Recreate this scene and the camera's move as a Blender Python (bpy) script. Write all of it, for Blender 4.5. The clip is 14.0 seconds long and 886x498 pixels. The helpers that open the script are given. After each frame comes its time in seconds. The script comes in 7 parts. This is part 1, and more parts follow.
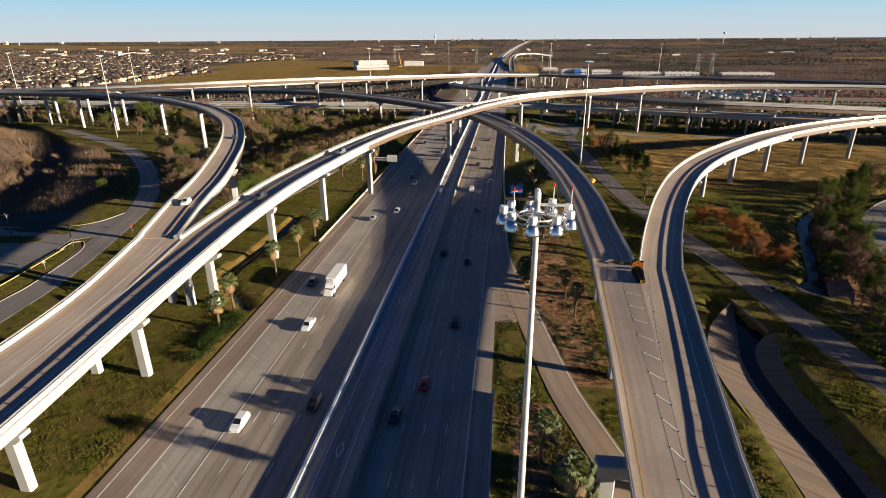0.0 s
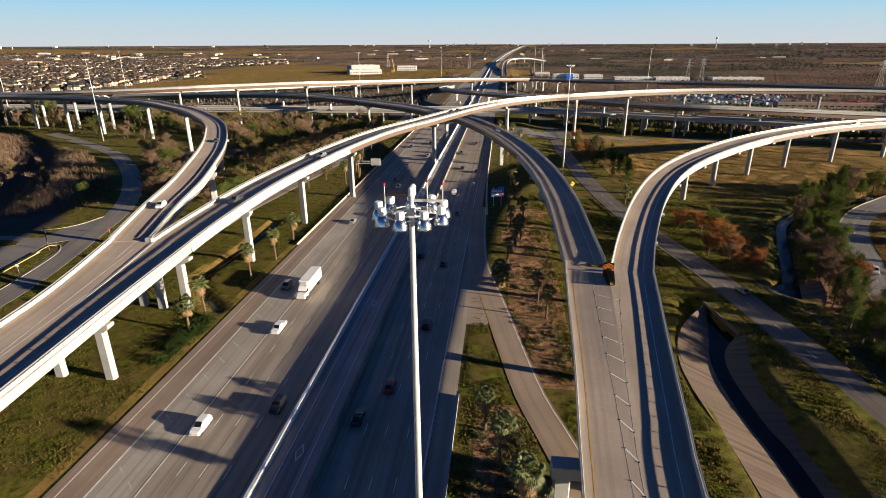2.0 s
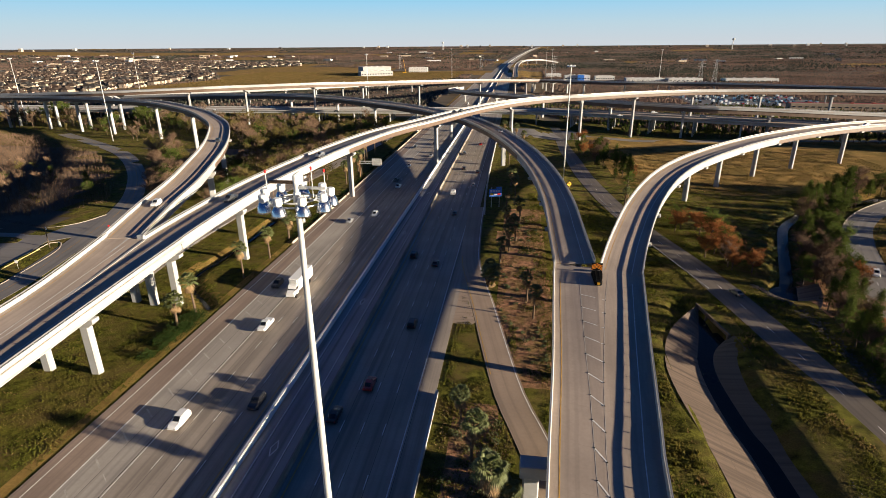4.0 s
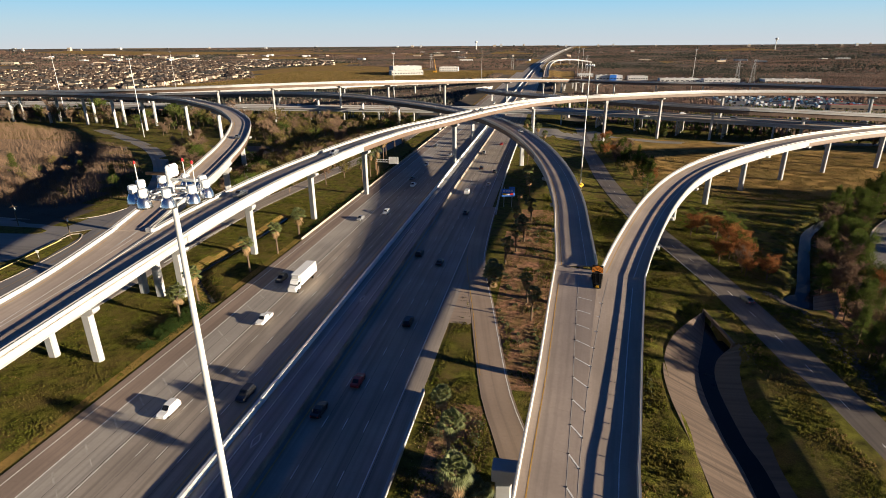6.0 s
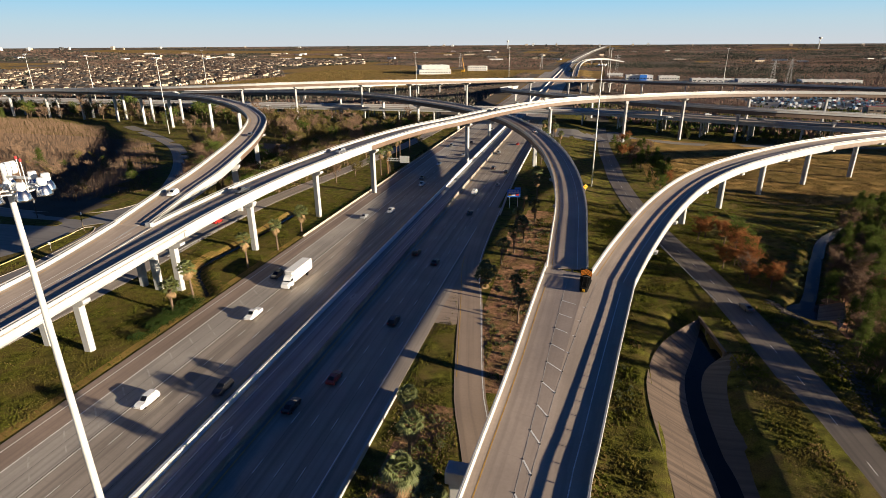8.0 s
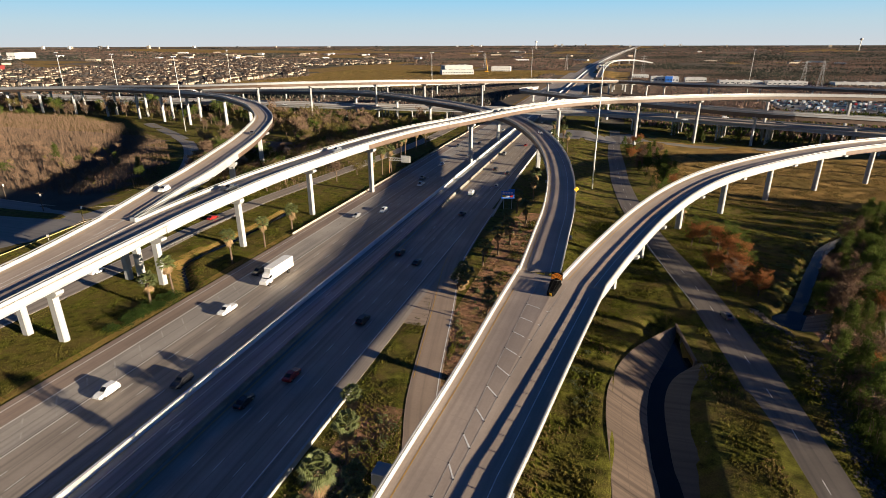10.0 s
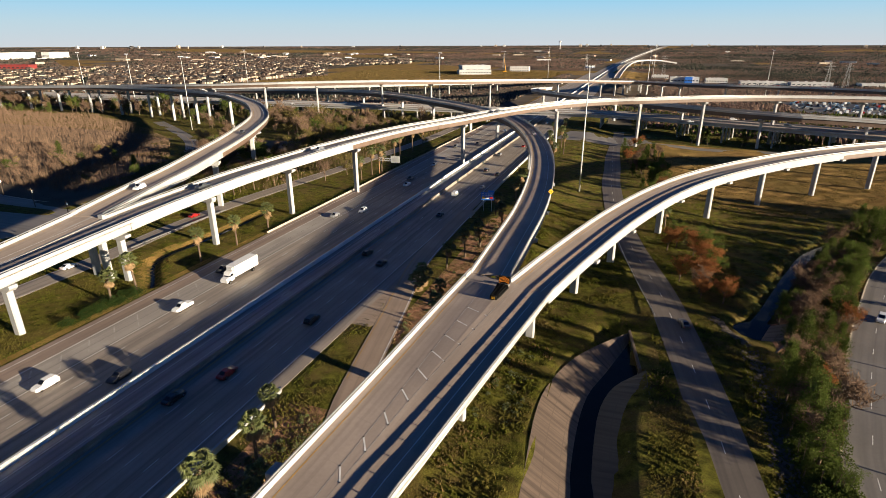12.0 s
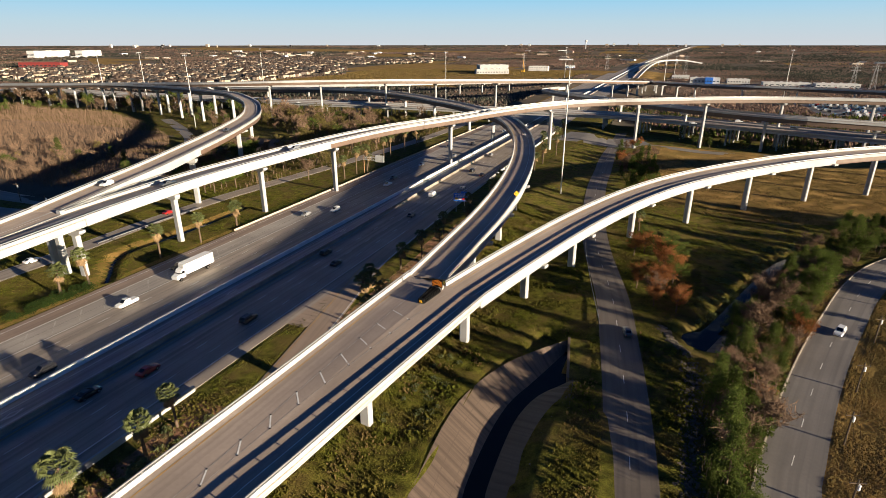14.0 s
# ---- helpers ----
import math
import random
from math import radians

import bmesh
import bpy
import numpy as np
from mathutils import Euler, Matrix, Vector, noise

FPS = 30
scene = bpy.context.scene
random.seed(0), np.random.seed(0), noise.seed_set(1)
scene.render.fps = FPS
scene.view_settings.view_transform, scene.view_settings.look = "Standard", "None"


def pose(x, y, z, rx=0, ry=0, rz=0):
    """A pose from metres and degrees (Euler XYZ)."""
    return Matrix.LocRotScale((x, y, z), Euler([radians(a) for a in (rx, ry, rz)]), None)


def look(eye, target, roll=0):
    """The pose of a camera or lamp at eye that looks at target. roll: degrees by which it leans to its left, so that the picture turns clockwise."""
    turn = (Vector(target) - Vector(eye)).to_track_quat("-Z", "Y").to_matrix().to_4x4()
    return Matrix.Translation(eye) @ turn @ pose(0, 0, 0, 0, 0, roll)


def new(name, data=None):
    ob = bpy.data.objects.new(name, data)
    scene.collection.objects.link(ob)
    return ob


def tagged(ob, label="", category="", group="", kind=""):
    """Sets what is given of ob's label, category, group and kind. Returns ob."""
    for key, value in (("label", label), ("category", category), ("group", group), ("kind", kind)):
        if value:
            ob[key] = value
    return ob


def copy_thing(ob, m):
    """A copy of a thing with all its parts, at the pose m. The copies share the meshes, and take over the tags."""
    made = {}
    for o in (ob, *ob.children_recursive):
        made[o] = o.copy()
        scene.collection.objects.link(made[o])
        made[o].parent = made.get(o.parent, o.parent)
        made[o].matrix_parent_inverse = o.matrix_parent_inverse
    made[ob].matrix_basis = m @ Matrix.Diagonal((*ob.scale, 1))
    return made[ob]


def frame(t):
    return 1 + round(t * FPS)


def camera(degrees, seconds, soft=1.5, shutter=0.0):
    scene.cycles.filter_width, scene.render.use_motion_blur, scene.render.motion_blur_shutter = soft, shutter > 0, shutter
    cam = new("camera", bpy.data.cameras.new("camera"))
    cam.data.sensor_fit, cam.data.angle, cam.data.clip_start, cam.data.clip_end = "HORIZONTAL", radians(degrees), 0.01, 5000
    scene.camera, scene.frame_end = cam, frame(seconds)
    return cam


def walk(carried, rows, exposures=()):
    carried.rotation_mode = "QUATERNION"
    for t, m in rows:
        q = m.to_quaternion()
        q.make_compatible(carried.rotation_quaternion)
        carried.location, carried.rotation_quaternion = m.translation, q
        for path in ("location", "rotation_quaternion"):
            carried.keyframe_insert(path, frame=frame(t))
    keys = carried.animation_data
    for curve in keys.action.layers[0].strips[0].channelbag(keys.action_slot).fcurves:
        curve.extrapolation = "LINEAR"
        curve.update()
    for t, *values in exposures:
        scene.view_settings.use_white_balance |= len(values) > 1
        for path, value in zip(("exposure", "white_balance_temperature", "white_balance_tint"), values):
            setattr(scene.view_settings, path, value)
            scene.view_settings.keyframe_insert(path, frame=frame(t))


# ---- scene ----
cam = camera(78.2, 14.0, soft=0.65)
PATH = [
    (0, (-0.906, 0.571, 63.501), (-1.122, 2.423, 62.775), -0.4),
    (0.5, (0.977, 0.979, 63.408), (0.767, 2.832, 62.686), -0.3),
    (1, (2.697, 0.978, 63.315), (2.495, 2.834, 62.597), -0.2),
    (1.5, (3.906, 0.929, 63.187), (3.709, 2.787, 62.472), -0.2),
    (2, (4.975, 1.005, 63.097), (4.774, 2.863, 62.386), -0.3),
    (2.5, (6.113, 1.072, 62.898), (5.905, 2.931, 62.189), -0.3),
    (3, (7.713, 1.228, 62.677), (7.497, 3.087, 61.971), -0.3),
    (5.5, (16.653, 2.708, 62.114), (16.326, 4.55, 61.408), -0.5),
    (6, (18.661, 3.284, 61.994), (18.304, 5.121, 61.288), -0.4),
    (6.5, (20.847, 3.772, 61.959), (20.461, 5.603, 61.252), -0.4),
    (7, (23.173, 4.42, 61.977), (22.761, 6.245, 61.269), -0.4),
    (7.5, (25.663, 5.065, 61.992), (25.227, 6.884, 61.284), -0.4),
    (10, (40.681, 9.683, 61.899), (40.131, 11.472, 61.192), -0.2),
    (10.5, (44.676, 10.892, 61.944), (44.106, 12.675, 61.237), -0.2),
    (11, (48.714, 12.236, 62.043), (48.123, 14.011, 61.337), -0.3),
    (11.5, (52.754, 13.878, 62.095), (52.143, 15.647, 61.388), -0.2),
    (12, (57.003, 15.654, 62.114), (56.374, 17.416, 61.407), -0.2),
    (12.5, (61.58, 17.806, 62.113), (60.93, 19.561, 61.406), -0.2),
    (13, (66.044, 19.985, 62.046), (65.375, 21.732, 61.34), -0.2),
    (13.5, (70.854, 22.402, 62.01), (70.164, 24.14, 61.302), -0.2),
    (14, (75.432, 24.685, 62.058), (74.722, 26.415, 61.349), -0.1),
]
walk(cam, [(t, look(eye, target, roll)) for t, eye, target, roll in PATH])

# ---- light ----
SUN_TO = Vector((0.978, -0.208, 0.0)).normalized()
SUN_EL = radians(9.7)
world = bpy.data.worlds.new("sky_world")
scene.world = world
world.use_nodes = True
wn = world.node_tree.nodes
sky = wn.new("ShaderNodeTexSky")
sky.sky_type = "NISHITA"
sky.sun_disc = False
sky.sun_elevation = SUN_EL
sky.sun_rotation = math.atan2(SUN_TO.x, SUN_TO.y)
sky.air_density, sky.dust_density, sky.ozone_density = 1.0, 0.2, 4.0
wl = world.node_tree.links
coord, split = wn.new("ShaderNodeTexCoord"), wn.new("ShaderNodeSeparateXYZ")
haze = wn.new("ShaderNodeValToRGB")
stops = [(0.0, (4.1, 4.45, 4.8)), (0.03, (3.4, 4.5, 5.15)), (0.085, (1.6, 4.2, 6.2)), (0.15, (0.27, 0.90, 2.1)), (0.34, (0.07, 0.31, 1.12)), (1.0, (0.04, 0.17, 0.72))]
ramp = haze.color_ramp
while len(ramp.elements) < len(stops):
    ramp.elements.new(0.5)
for el, (at, c) in zip(ramp.elements, stops):
    el.position, el.color = at, (*[v / 6 for v in c], 1)
wl.new(coord.outputs["Generated"], split.inputs[0])
wl.new(split.outputs[2], haze.inputs[0])
gain = wn.new("ShaderNodeMix")
gain.data_type, gain.blend_type = "RGBA", "MULTIPLY"
gain.inputs["Factor"].default_value = 1.0
gain.inputs["B"].default_value = (6, 6, 6, 1)
wl.new(haze.outputs[0], gain.inputs["A"])
both = wn.new("ShaderNodeMix")
both.data_type = "RGBA"
both.inputs["Factor"].default_value = 0.96
wl.new(sky.outputs[0], both.inputs["A"])
wl.new(gain.outputs["Result"], both.inputs["B"])
wl.new(both.outputs["Result"], wn["Background"].inputs[0])
wn["Background"].inputs[1].default_value = 0.06
sun_data = bpy.data.lights.new("sun", "SUN")
sun_data.energy, sun_data.angle, sun_data.color = 5.4, radians(0.6), (1.0, 0.845, 0.635)
sun = new("sun", sun_data)
sun_dir = Vector((SUN_TO.x * math.cos(SUN_EL), SUN_TO.y * math.cos(SUN_EL), math.sin(SUN_EL)))
sun.matrix_world = look(sun_dir * 300, (0, 0, 0))
scene.view_settings.exposure = 1.33

# ---- materials ----
def surface(name, base, rough=0.8, metal=0.0, spread=0.25, scale=0.5, fine=8.0, bump=0.2, tint=None, tint_amount=0.5, island=0.0, coat=0.0, thin=0.0):
    """A two-scale mottled surface: coarse stains, fine grain, relief."""
    m = bpy.data.materials.new(name)
    m.use_nodes = True
    nt = m.node_tree
    N, L = nt.nodes, nt.links
    b = N["Principled BSDF"]
    b.inputs["Roughness"].default_value = rough
    b.inputs["Metallic"].default_value = metal
    if coat:
        b.inputs["Coat Weight"].default_value = coat
    if rough >= 0.9:
        b.inputs["Specular IOR Level"].default_value = 0.08
    tc = N.new("ShaderNodeTexCoord")
    n1, n2 = N.new("ShaderNodeTexNoise"), N.new("ShaderNodeTexNoise")
    n1.inputs["Scale"].default_value, n1.inputs["Detail"].default_value = scale, 6
    n2.inputs["Scale"].default_value, n2.inputs["Detail"].default_value = fine, 4
    L.new(tc.outputs["Object"], n1.inputs["Vector"])
    L.new(tc.outputs["Object"], n2.inputs["Vector"])
    r = N.new("ShaderNodeValToRGB")
    dark = [c * (1 - spread) for c in base]
    light = [min(1, c * (1 + spread)) for c in base]
    r.color_ramp.elements[0].position, r.color_ramp.elements[1].position = 0.32, 0.68
    r.color_ramp.elements[0].color, r.color_ramp.elements[1].color = (*dark, 1), (*light, 1)
    L.new(n1.outputs["Fac"], r.inputs["Fac"])
    col = r.outputs["Color"]
    if tint:
        mx = N.new("ShaderNodeMix")
        mx.data_type = "RGBA"
        n3 = N.new("ShaderNodeTexNoise")
        n3.inputs["Scale"].default_value, n3.inputs["Detail"].default_value = scale * 0.37, 5
        L.new(tc.outputs["Object"], n3.inputs["Vector"])
        rr = N.new("ShaderNodeMapRange")
        rr.inputs["From Min"].default_value, rr.inputs["From Max"].default_value = 0.42, 0.62
        rr.inputs["To Max"].default_value = tint_amount
        L.new(n3.outputs["Fac"], rr.inputs["Value"])
        L.new(rr.outputs[0], mx.inputs["Factor"])
        L.new(col, mx.inputs["A"])
        mx.inputs["B"].default_value = (*tint, 1)
        col = mx.outputs["Result"]
    hv = N.new("ShaderNodeHueSaturation")
    mr = N.new("ShaderNodeMapRange")
    mr.inputs["To Min"].default_value, mr.inputs["To Max"].default_value = 1 - spread * 0.8, 1 + spread * 0.8
    L.new(n2.outputs["Fac"], mr.inputs["Value"])
    val = mr.outputs[0]
    if island:
        g = N.new("ShaderNodeNewGeometry")
        oi = N.new("ShaderNodeObjectInfo")
        ad = N.new("ShaderNodeMath")
        ad.operation = "ADD"
        L.new(g.outputs["Random Per Island"], ad.inputs[0])
        L.new(oi.outputs["Random"], ad.inputs[1])
        m2 = N.new("ShaderNodeMapRange")
        m2.inputs["From Max"].default_value = 2.0
        m2.inputs["To Min"].default_value, m2.inputs["To Max"].default_value = 1 - island, 1 + island
        L.new(ad.outputs[0], m2.inputs["Value"])
        mu = N.new("ShaderNodeMath")
        mu.operation = "MULTIPLY"
        L.new(val, mu.inputs[0])
        L.new(m2.outputs[0], mu.inputs[1])
        val = mu.outputs[0]
    L.new(val, hv.inputs["Value"])
    L.new(col, hv.inputs["Color"])
    L.new(hv.outputs["Color"], b.inputs["Base Color"])
    if bump:
        bp = N.new("ShaderNodeBump")
        bp.inputs["Strength"].default_value = bump
        bp.inputs["Distance"].default_value = 0.35 if bump > 0.5 else 0.1
        L.new(n2.outputs["Fac"], bp.inputs["Height"])
        L.new(bp.outputs[0], b.inputs["Normal"])
    if thin:
        tr, mxs = N.new("ShaderNodeBsdfTranslucent"), N.new("ShaderNodeMixShader")
        mxs.inputs[0].default_value = thin
        L.new(hv.outputs["Color"], tr.inputs["Color"])
        L.new(b.outputs[0], mxs.inputs[1])
        L.new(tr.outputs[0], mxs.inputs[2])
        L.new(mxs.outputs[0], N["Material Output"].inputs["Surface"])
    return m


def pavement(name, base, streak, joint, every=6.0):
    """Worn pavement: streaks along the lanes, cross joints, patches and grain, from the sweep's UV in metres."""
    m = surface(name, base, 0.62, spread=0.15, scale=0.09, fine=1.9, bump=0.05, tint=[c * 0.8 for c in base], tint_amount=0.6)
    N, L = m.node_tree.nodes, m.node_tree.links
    b = N["Principled BSDF"]
    src = b.inputs["Base Color"].links[0].from_socket
    uv = N.new("ShaderNodeUVMap")
    mp = N.new("ShaderNodeMapping")
    mp.inputs["Scale"].default_value = (0.85, 0.012, 1.0)
    L.new(uv.outputs[0], mp.inputs["Vector"])
    ns = N.new("ShaderNodeTexNoise")
    ns.inputs["Scale"].default_value, ns.inputs["Detail"].default_value = 1.0, 5
    L.new(mp.outputs[0], ns.inputs["Vector"])
    mr = N.new("ShaderNodeMapRange")
    mr.inputs["From Min"].default_value, mr.inputs["From Max"].default_value = 0.44, 0.66
    mr.inputs["To Max"].default_value = streak
    L.new(ns.outputs["Fac"], mr.inputs["Value"])
    sep = N.new("ShaderNodeSeparateXYZ")
    L.new(uv.outputs[0], sep.inputs[0])
    md = N.new("ShaderNodeMath")
    md.operation, md.inputs[1].default_value = "MODULO", every
    L.new(sep.outputs[1], md.inputs[0])
    lt = N.new("ShaderNodeMath")
    lt.operation, lt.inputs[1].default_value = "LESS_THAN", 0.13
    L.new(md.outputs[0], lt.inputs[0])
    jm = N.new("ShaderNodeMath")
    jm.operation, jm.inputs[1].default_value = "MULTIPLY", joint
    L.new(lt.outputs[0], jm.inputs[0])
    mx = N.new("ShaderNodeMath")
    mx.operation = "MAXIMUM"
    L.new(mr.outputs[0], mx.inputs[0])
    L.new(jm.outputs[0], mx.inputs[1])
    mix = N.new("ShaderNodeMix")
    mix.data_type = "RGBA"
    L.new(mx.outputs[0], mix.inputs["Factor"])
    L.new(src, mix.inputs["A"])
    mix.inputs["B"].default_value = (*[c * 0.35 for c in base], 1)
    L.new(mix.outputs["Result"], b.inputs["Base Color"])
    return m


M_ROAD = pavement("concrete_pavement", (0.345, 0.29, 0.236), 0.6, 0.16)
M_EXIT = pavement("brown_ramp_concrete", (0.36, 0.27, 0.198), 0.4, 0.10)
M_INNER = pavement("dark_inner_lane", (0.335, 0.32, 0.305), 0.8, 0.12)
M_DECK = pavement("deck_concrete", (0.405, 0.325, 0.262), 0.3, 0.14, 9.0)
M_SHOULDER = pavement("red_brown_shoulder", (0.285, 0.212, 0.165), 0.5, 0.2, 4.6)
M_WORN = pavement("worn_pale_pavement", (0.375, 0.335, 0.29), 0.45, 0.1, 4.6)
M_TAR = surface("tar_seam", (0.035, 0.032, 0.03), 0.7, spread=0.3, scale=0.6, fine=3.0, bump=0.0)
M_ASPH = pavement("asphalt", (0.158, 0.132, 0.108), 0.5, 0.05, 14.0)
M_LOCAL = pavement("worn_local_asphalt", (0.215, 0.195, 0.175), 0.4, 0.06, 12.0)
M_KERB = surface("kerb_concrete", (0.40, 0.34, 0.27), 0.85, spread=0.15, scale=0.6, fine=4.0, bump=0.05)
M_TUFT = surface("green_grass_blades", (0.100, 0.106, 0.016), 0.9, spread=0.35, scale=0.25, fine=3.0, bump=0.0, tint=(0.145, 0.115, 0.03), tint_amount=0.8, island=0.5, thin=0.35)
M_STRAW = surface("dry_grass_blades", (0.23, 0.16, 0.062), 0.9, spread=0.2, scale=0.25, fine=3.0, bump=0.0, tint=(0.13, 0.11, 0.035), tint_amount=0.6, island=0.4, thin=0.4)
M_STONE = surface("pale_rubble", (0.14, 0.12, 0.098), 0.9, spread=0.2, scale=0.8, fine=5.0, bump=0.1, island=0.35)
M_YRAIL = surface("faded_yellow_rail", (0.48, 0.40, 0.17), 0.55, spread=0.15, scale=1.0, fine=6.0, bump=0.02)
M_WHITE = surface("pale_concrete", (0.39, 0.39, 0.387), 0.8, spread=0.10, scale=0.3, fine=2.0, bump=0.05, tint=(0.33, 0.31, 0.28), tint_amount=0.4)
M_MEDIAN = surface("painted_median", (0.76, 0.76, 0.75), 0.6, spread=0.08, scale=0.3, fine=2.0, bump=0.05, tint=(0.58, 0.57, 0.55), tint_amount=0.35)
M_STAINED = surface("stained_barrier_concrete", (0.27, 0.235, 0.20), 0.85, spread=0.2, scale=0.3, fine=2.0, bump=0.05, tint=(0.17, 0.145, 0.12), tint_amount=0.5)
M_STEELB = surface("brown_girder_paint", (0.125, 0.080, 0.056), 0.6, spread=0.15, scale=0.4, fine=2.0, bump=0.05)
M_RAIL = surface("galvanised_rail", (0.42, 0.42, 0.42), 0.45, 0.7, spread=0.1, scale=1.0, fine=4.0, bump=0.02)
M_PAINTW = surface("white_road_paint", (0.70, 0.68, 0.64), 0.7, spread=0.2, scale=0.8, fine=5.0, bump=0.0)
M_PAINTF = surface("faded_road_paint", (0.42, 0.385, 0.34), 0.7, spread=0.25, scale=0.8, fine=5.0, bump=0.0)
M_PAINTY = surface("yellow_road_paint", (0.48, 0.28, 0.06), 0.7, spread=0.2, scale=0.8, fine=5.0, bump=0.0)
M_GRASS = surface("rough_grass", (0.092, 0.088, 0.014), 0.95, spread=0.65, scale=0.5, fine=4.0, bump=0.9, tint=(0.125, 0.088, 0.030), tint_amount=0.85)
M_DRY = surface("dry_tan_grass", (0.29, 0.178, 0.058), 0.95, spread=0.45, scale=0.12, fine=2.6, bump=0.6, tint=(0.16, 0.12, 0.035), tint_amount=0.6)
M_FAR = surface("far_ground", (0.145, 0.112, 0.085), 0.95, spread=0.45, scale=0.008, fine=0.06, bump=0.0, tint=(0.085, 0.078, 0.058), tint_amount=0.7)
M_WATER = surface("still_water", (0.010, 0.013, 0.015), 0.12, spread=0.1, scale=0.2, fine=1.0, bump=0.03)
M_WATER.node_tree.nodes["Principled BSDF"].inputs["Specular IOR Level"].default_value = 0.12
# strong dark streaks: slope stains, with dappled shade put into the colour too
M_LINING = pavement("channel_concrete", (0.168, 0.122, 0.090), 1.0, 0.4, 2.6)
# darker copy: stain plus the shade of the sunless right slope, coloured in
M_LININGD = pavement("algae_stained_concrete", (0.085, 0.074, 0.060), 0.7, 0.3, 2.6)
M_BARK = surface("bark", (0.12, 0.085, 0.06), 0.95, spread=0.2, scale=2.0, fine=12.0, bump=0.3)
M_TWIG = surface("bare_twigs", (0.17, 0.112, 0.075), 0.95, spread=0.25, scale=0.6, fine=3.0, bump=0.0, island=0.35)
M_LEAF = surface("green_leaves", (0.076, 0.100, 0.021), 0.9, spread=0.3, scale=0.5, fine=3.0, bump=0.0, island=0.5, thin=0.3)
M_RUST = surface("rust_leaves", (0.27, 0.115, 0.042), 0.9, spread=0.3, scale=0.5, fine=3.0, bump=0.0, island=0.5, thin=0.35)
M_OLIVE = surface("olive_leaves", (0.165, 0.135, 0.045), 0.9, spread=0.3, scale=0.5, fine=3.0, bump=0.0, island=0.5, thin=0.35)
M_SHRUB = surface("dark_shrub_leaves", (0.024, 0.040, 0.009), 0.9, spread=0.3, scale=0.5, fine=3.0, bump=0.0, island=0.5, thin=0.25)
M_PALM = surface("palm_fronds", (0.10, 0.115, 0.035), 0.6, spread=0.3, scale=1.0, fine=4.0, bump=0.0, island=0.5, thin=0.25)
M_THATCH = surface("dead_fronds", (0.24, 0.16, 0.085), 0.9, spread=0.3, scale=1.0, fine=5.0, bump=0.2, island=0.3)
M_MULCH = surface("leaf_litter", (0.30, 0.155, 0.092), 0.95, spread=0.55, scale=0.7, fine=5.0, bump=0.6, tint=(0.13, 0.11, 0.03), tint_amount=0.6)
M_SILVER = surface("spun_aluminium", (0.75, 0.76, 0.78), 0.25, 1.0, spread=0.05, scale=3.0, fine=20.0, bump=0.02)
M_LAMPCAP = surface("white_enamel", (0.78, 0.78, 0.76), 0.4, spread=0.05, scale=2.0, fine=10.0, bump=0.0)
M_RUSTY = surface("rusty_steel", (0.26, 0.14, 0.07), 0.75, 0.2, spread=0.25, scale=2.0, fine=12.0, bump=0.1)
M_RED = surface("red_lens", (0.55, 0.03, 0.03), 0.3, spread=0.05, scale=2.0, fine=8.0, bump=0.0)
M_GALV = surface("galvanised_pole", (0.60, 0.60, 0.58), 0.5, 0.3, spread=0.08, scale=0.8, fine=6.0, bump=0.02)
M_BLACK = surface("black_rubber", (0.008, 0.008, 0.008), 0.9, spread=0.2, scale=2.0, fine=12.0, bump=0.1)
M_GLASS = surface("dark_car_glass", (0.012, 0.014, 0.017), 0.06, spread=0.05, scale=1.0, fine=4.0, bump=0.0)
M_CHROME = surface("bright_metal", (0.7, 0.7, 0.7), 0.2, 1.0, spread=0.05, scale=2.0, fine=8.0, bump=0.0)
M_ORANGE = surface("orange_sheeting", (0.72, 0.22, 0.02), 0.5, spread=0.06, scale=2.0, fine=10.0, bump=0.0)
M_AMBER = surface("yellow_sheeting", (0.80, 0.42, 0.02), 0.5, spread=0.06, scale=2.0, fine=10.0, bump=0.0)
M_BLUE = surface("blue_sheeting", (0.03, 0.17, 0.62), 0.5, spread=0.06, scale=2.0, fine=10.0, bump=0.0)
M_GREEN = surface("green_sheeting", (0.01, 0.22, 0.11), 0.5, spread=0.06, scale=2.0, fine=10.0, bump=0.0)
M_WOODP = surface("weathered_timber", (0.10, 0.075, 0.055), 0.9, spread=0.2, scale=1.5, fine=10.0, bump=0.2)
M_WALLT = surface("tan_wall", (0.44, 0.35, 0.26), 0.85, spread=0.12, scale=0.3, fine=2.0, bump=0.0, island=0.3)
M_ROOF = surface("shingle_roof", (0.085, 0.062, 0.05), 0.9, spread=0.2, scale=0.3, fine=2.0, bump=0.0, island=0.45)
M_WALLW = surface("white_wall_panel", (0.58, 0.57, 0.55), 0.7, spread=0.08, scale=0.1, fine=1.0, bump=0.0)
M_REDR = surface("red_metal_roof", (0.36, 0.06, 0.04), 0.6, spread=0.12, scale=0.2, fine=1.0, bump=0.0)
M_SHED = surface("dark_red_metal", (0.21, 0.032, 0.028), 0.6, spread=0.12, scale=0.2, fine=1.0, bump=0.0)
M_WIN = surface("window_glass", (0.03, 0.04, 0.05), 0.12, spread=0.1, scale=0.5, fine=2.0, bump=0.0)
M_FARTREE = surface("far_bare_woods", (0.172, 0.112, 0.084), 0.95, spread=0.3, scale=0.006, fine=0.05, bump=0.0, island=0.2)
M_FARGREY = surface("far_grey_woods", (0.135, 0.110, 0.088), 0.95, spread=0.3, scale=0.006, fine=0.05, bump=0.0, island=0.2)
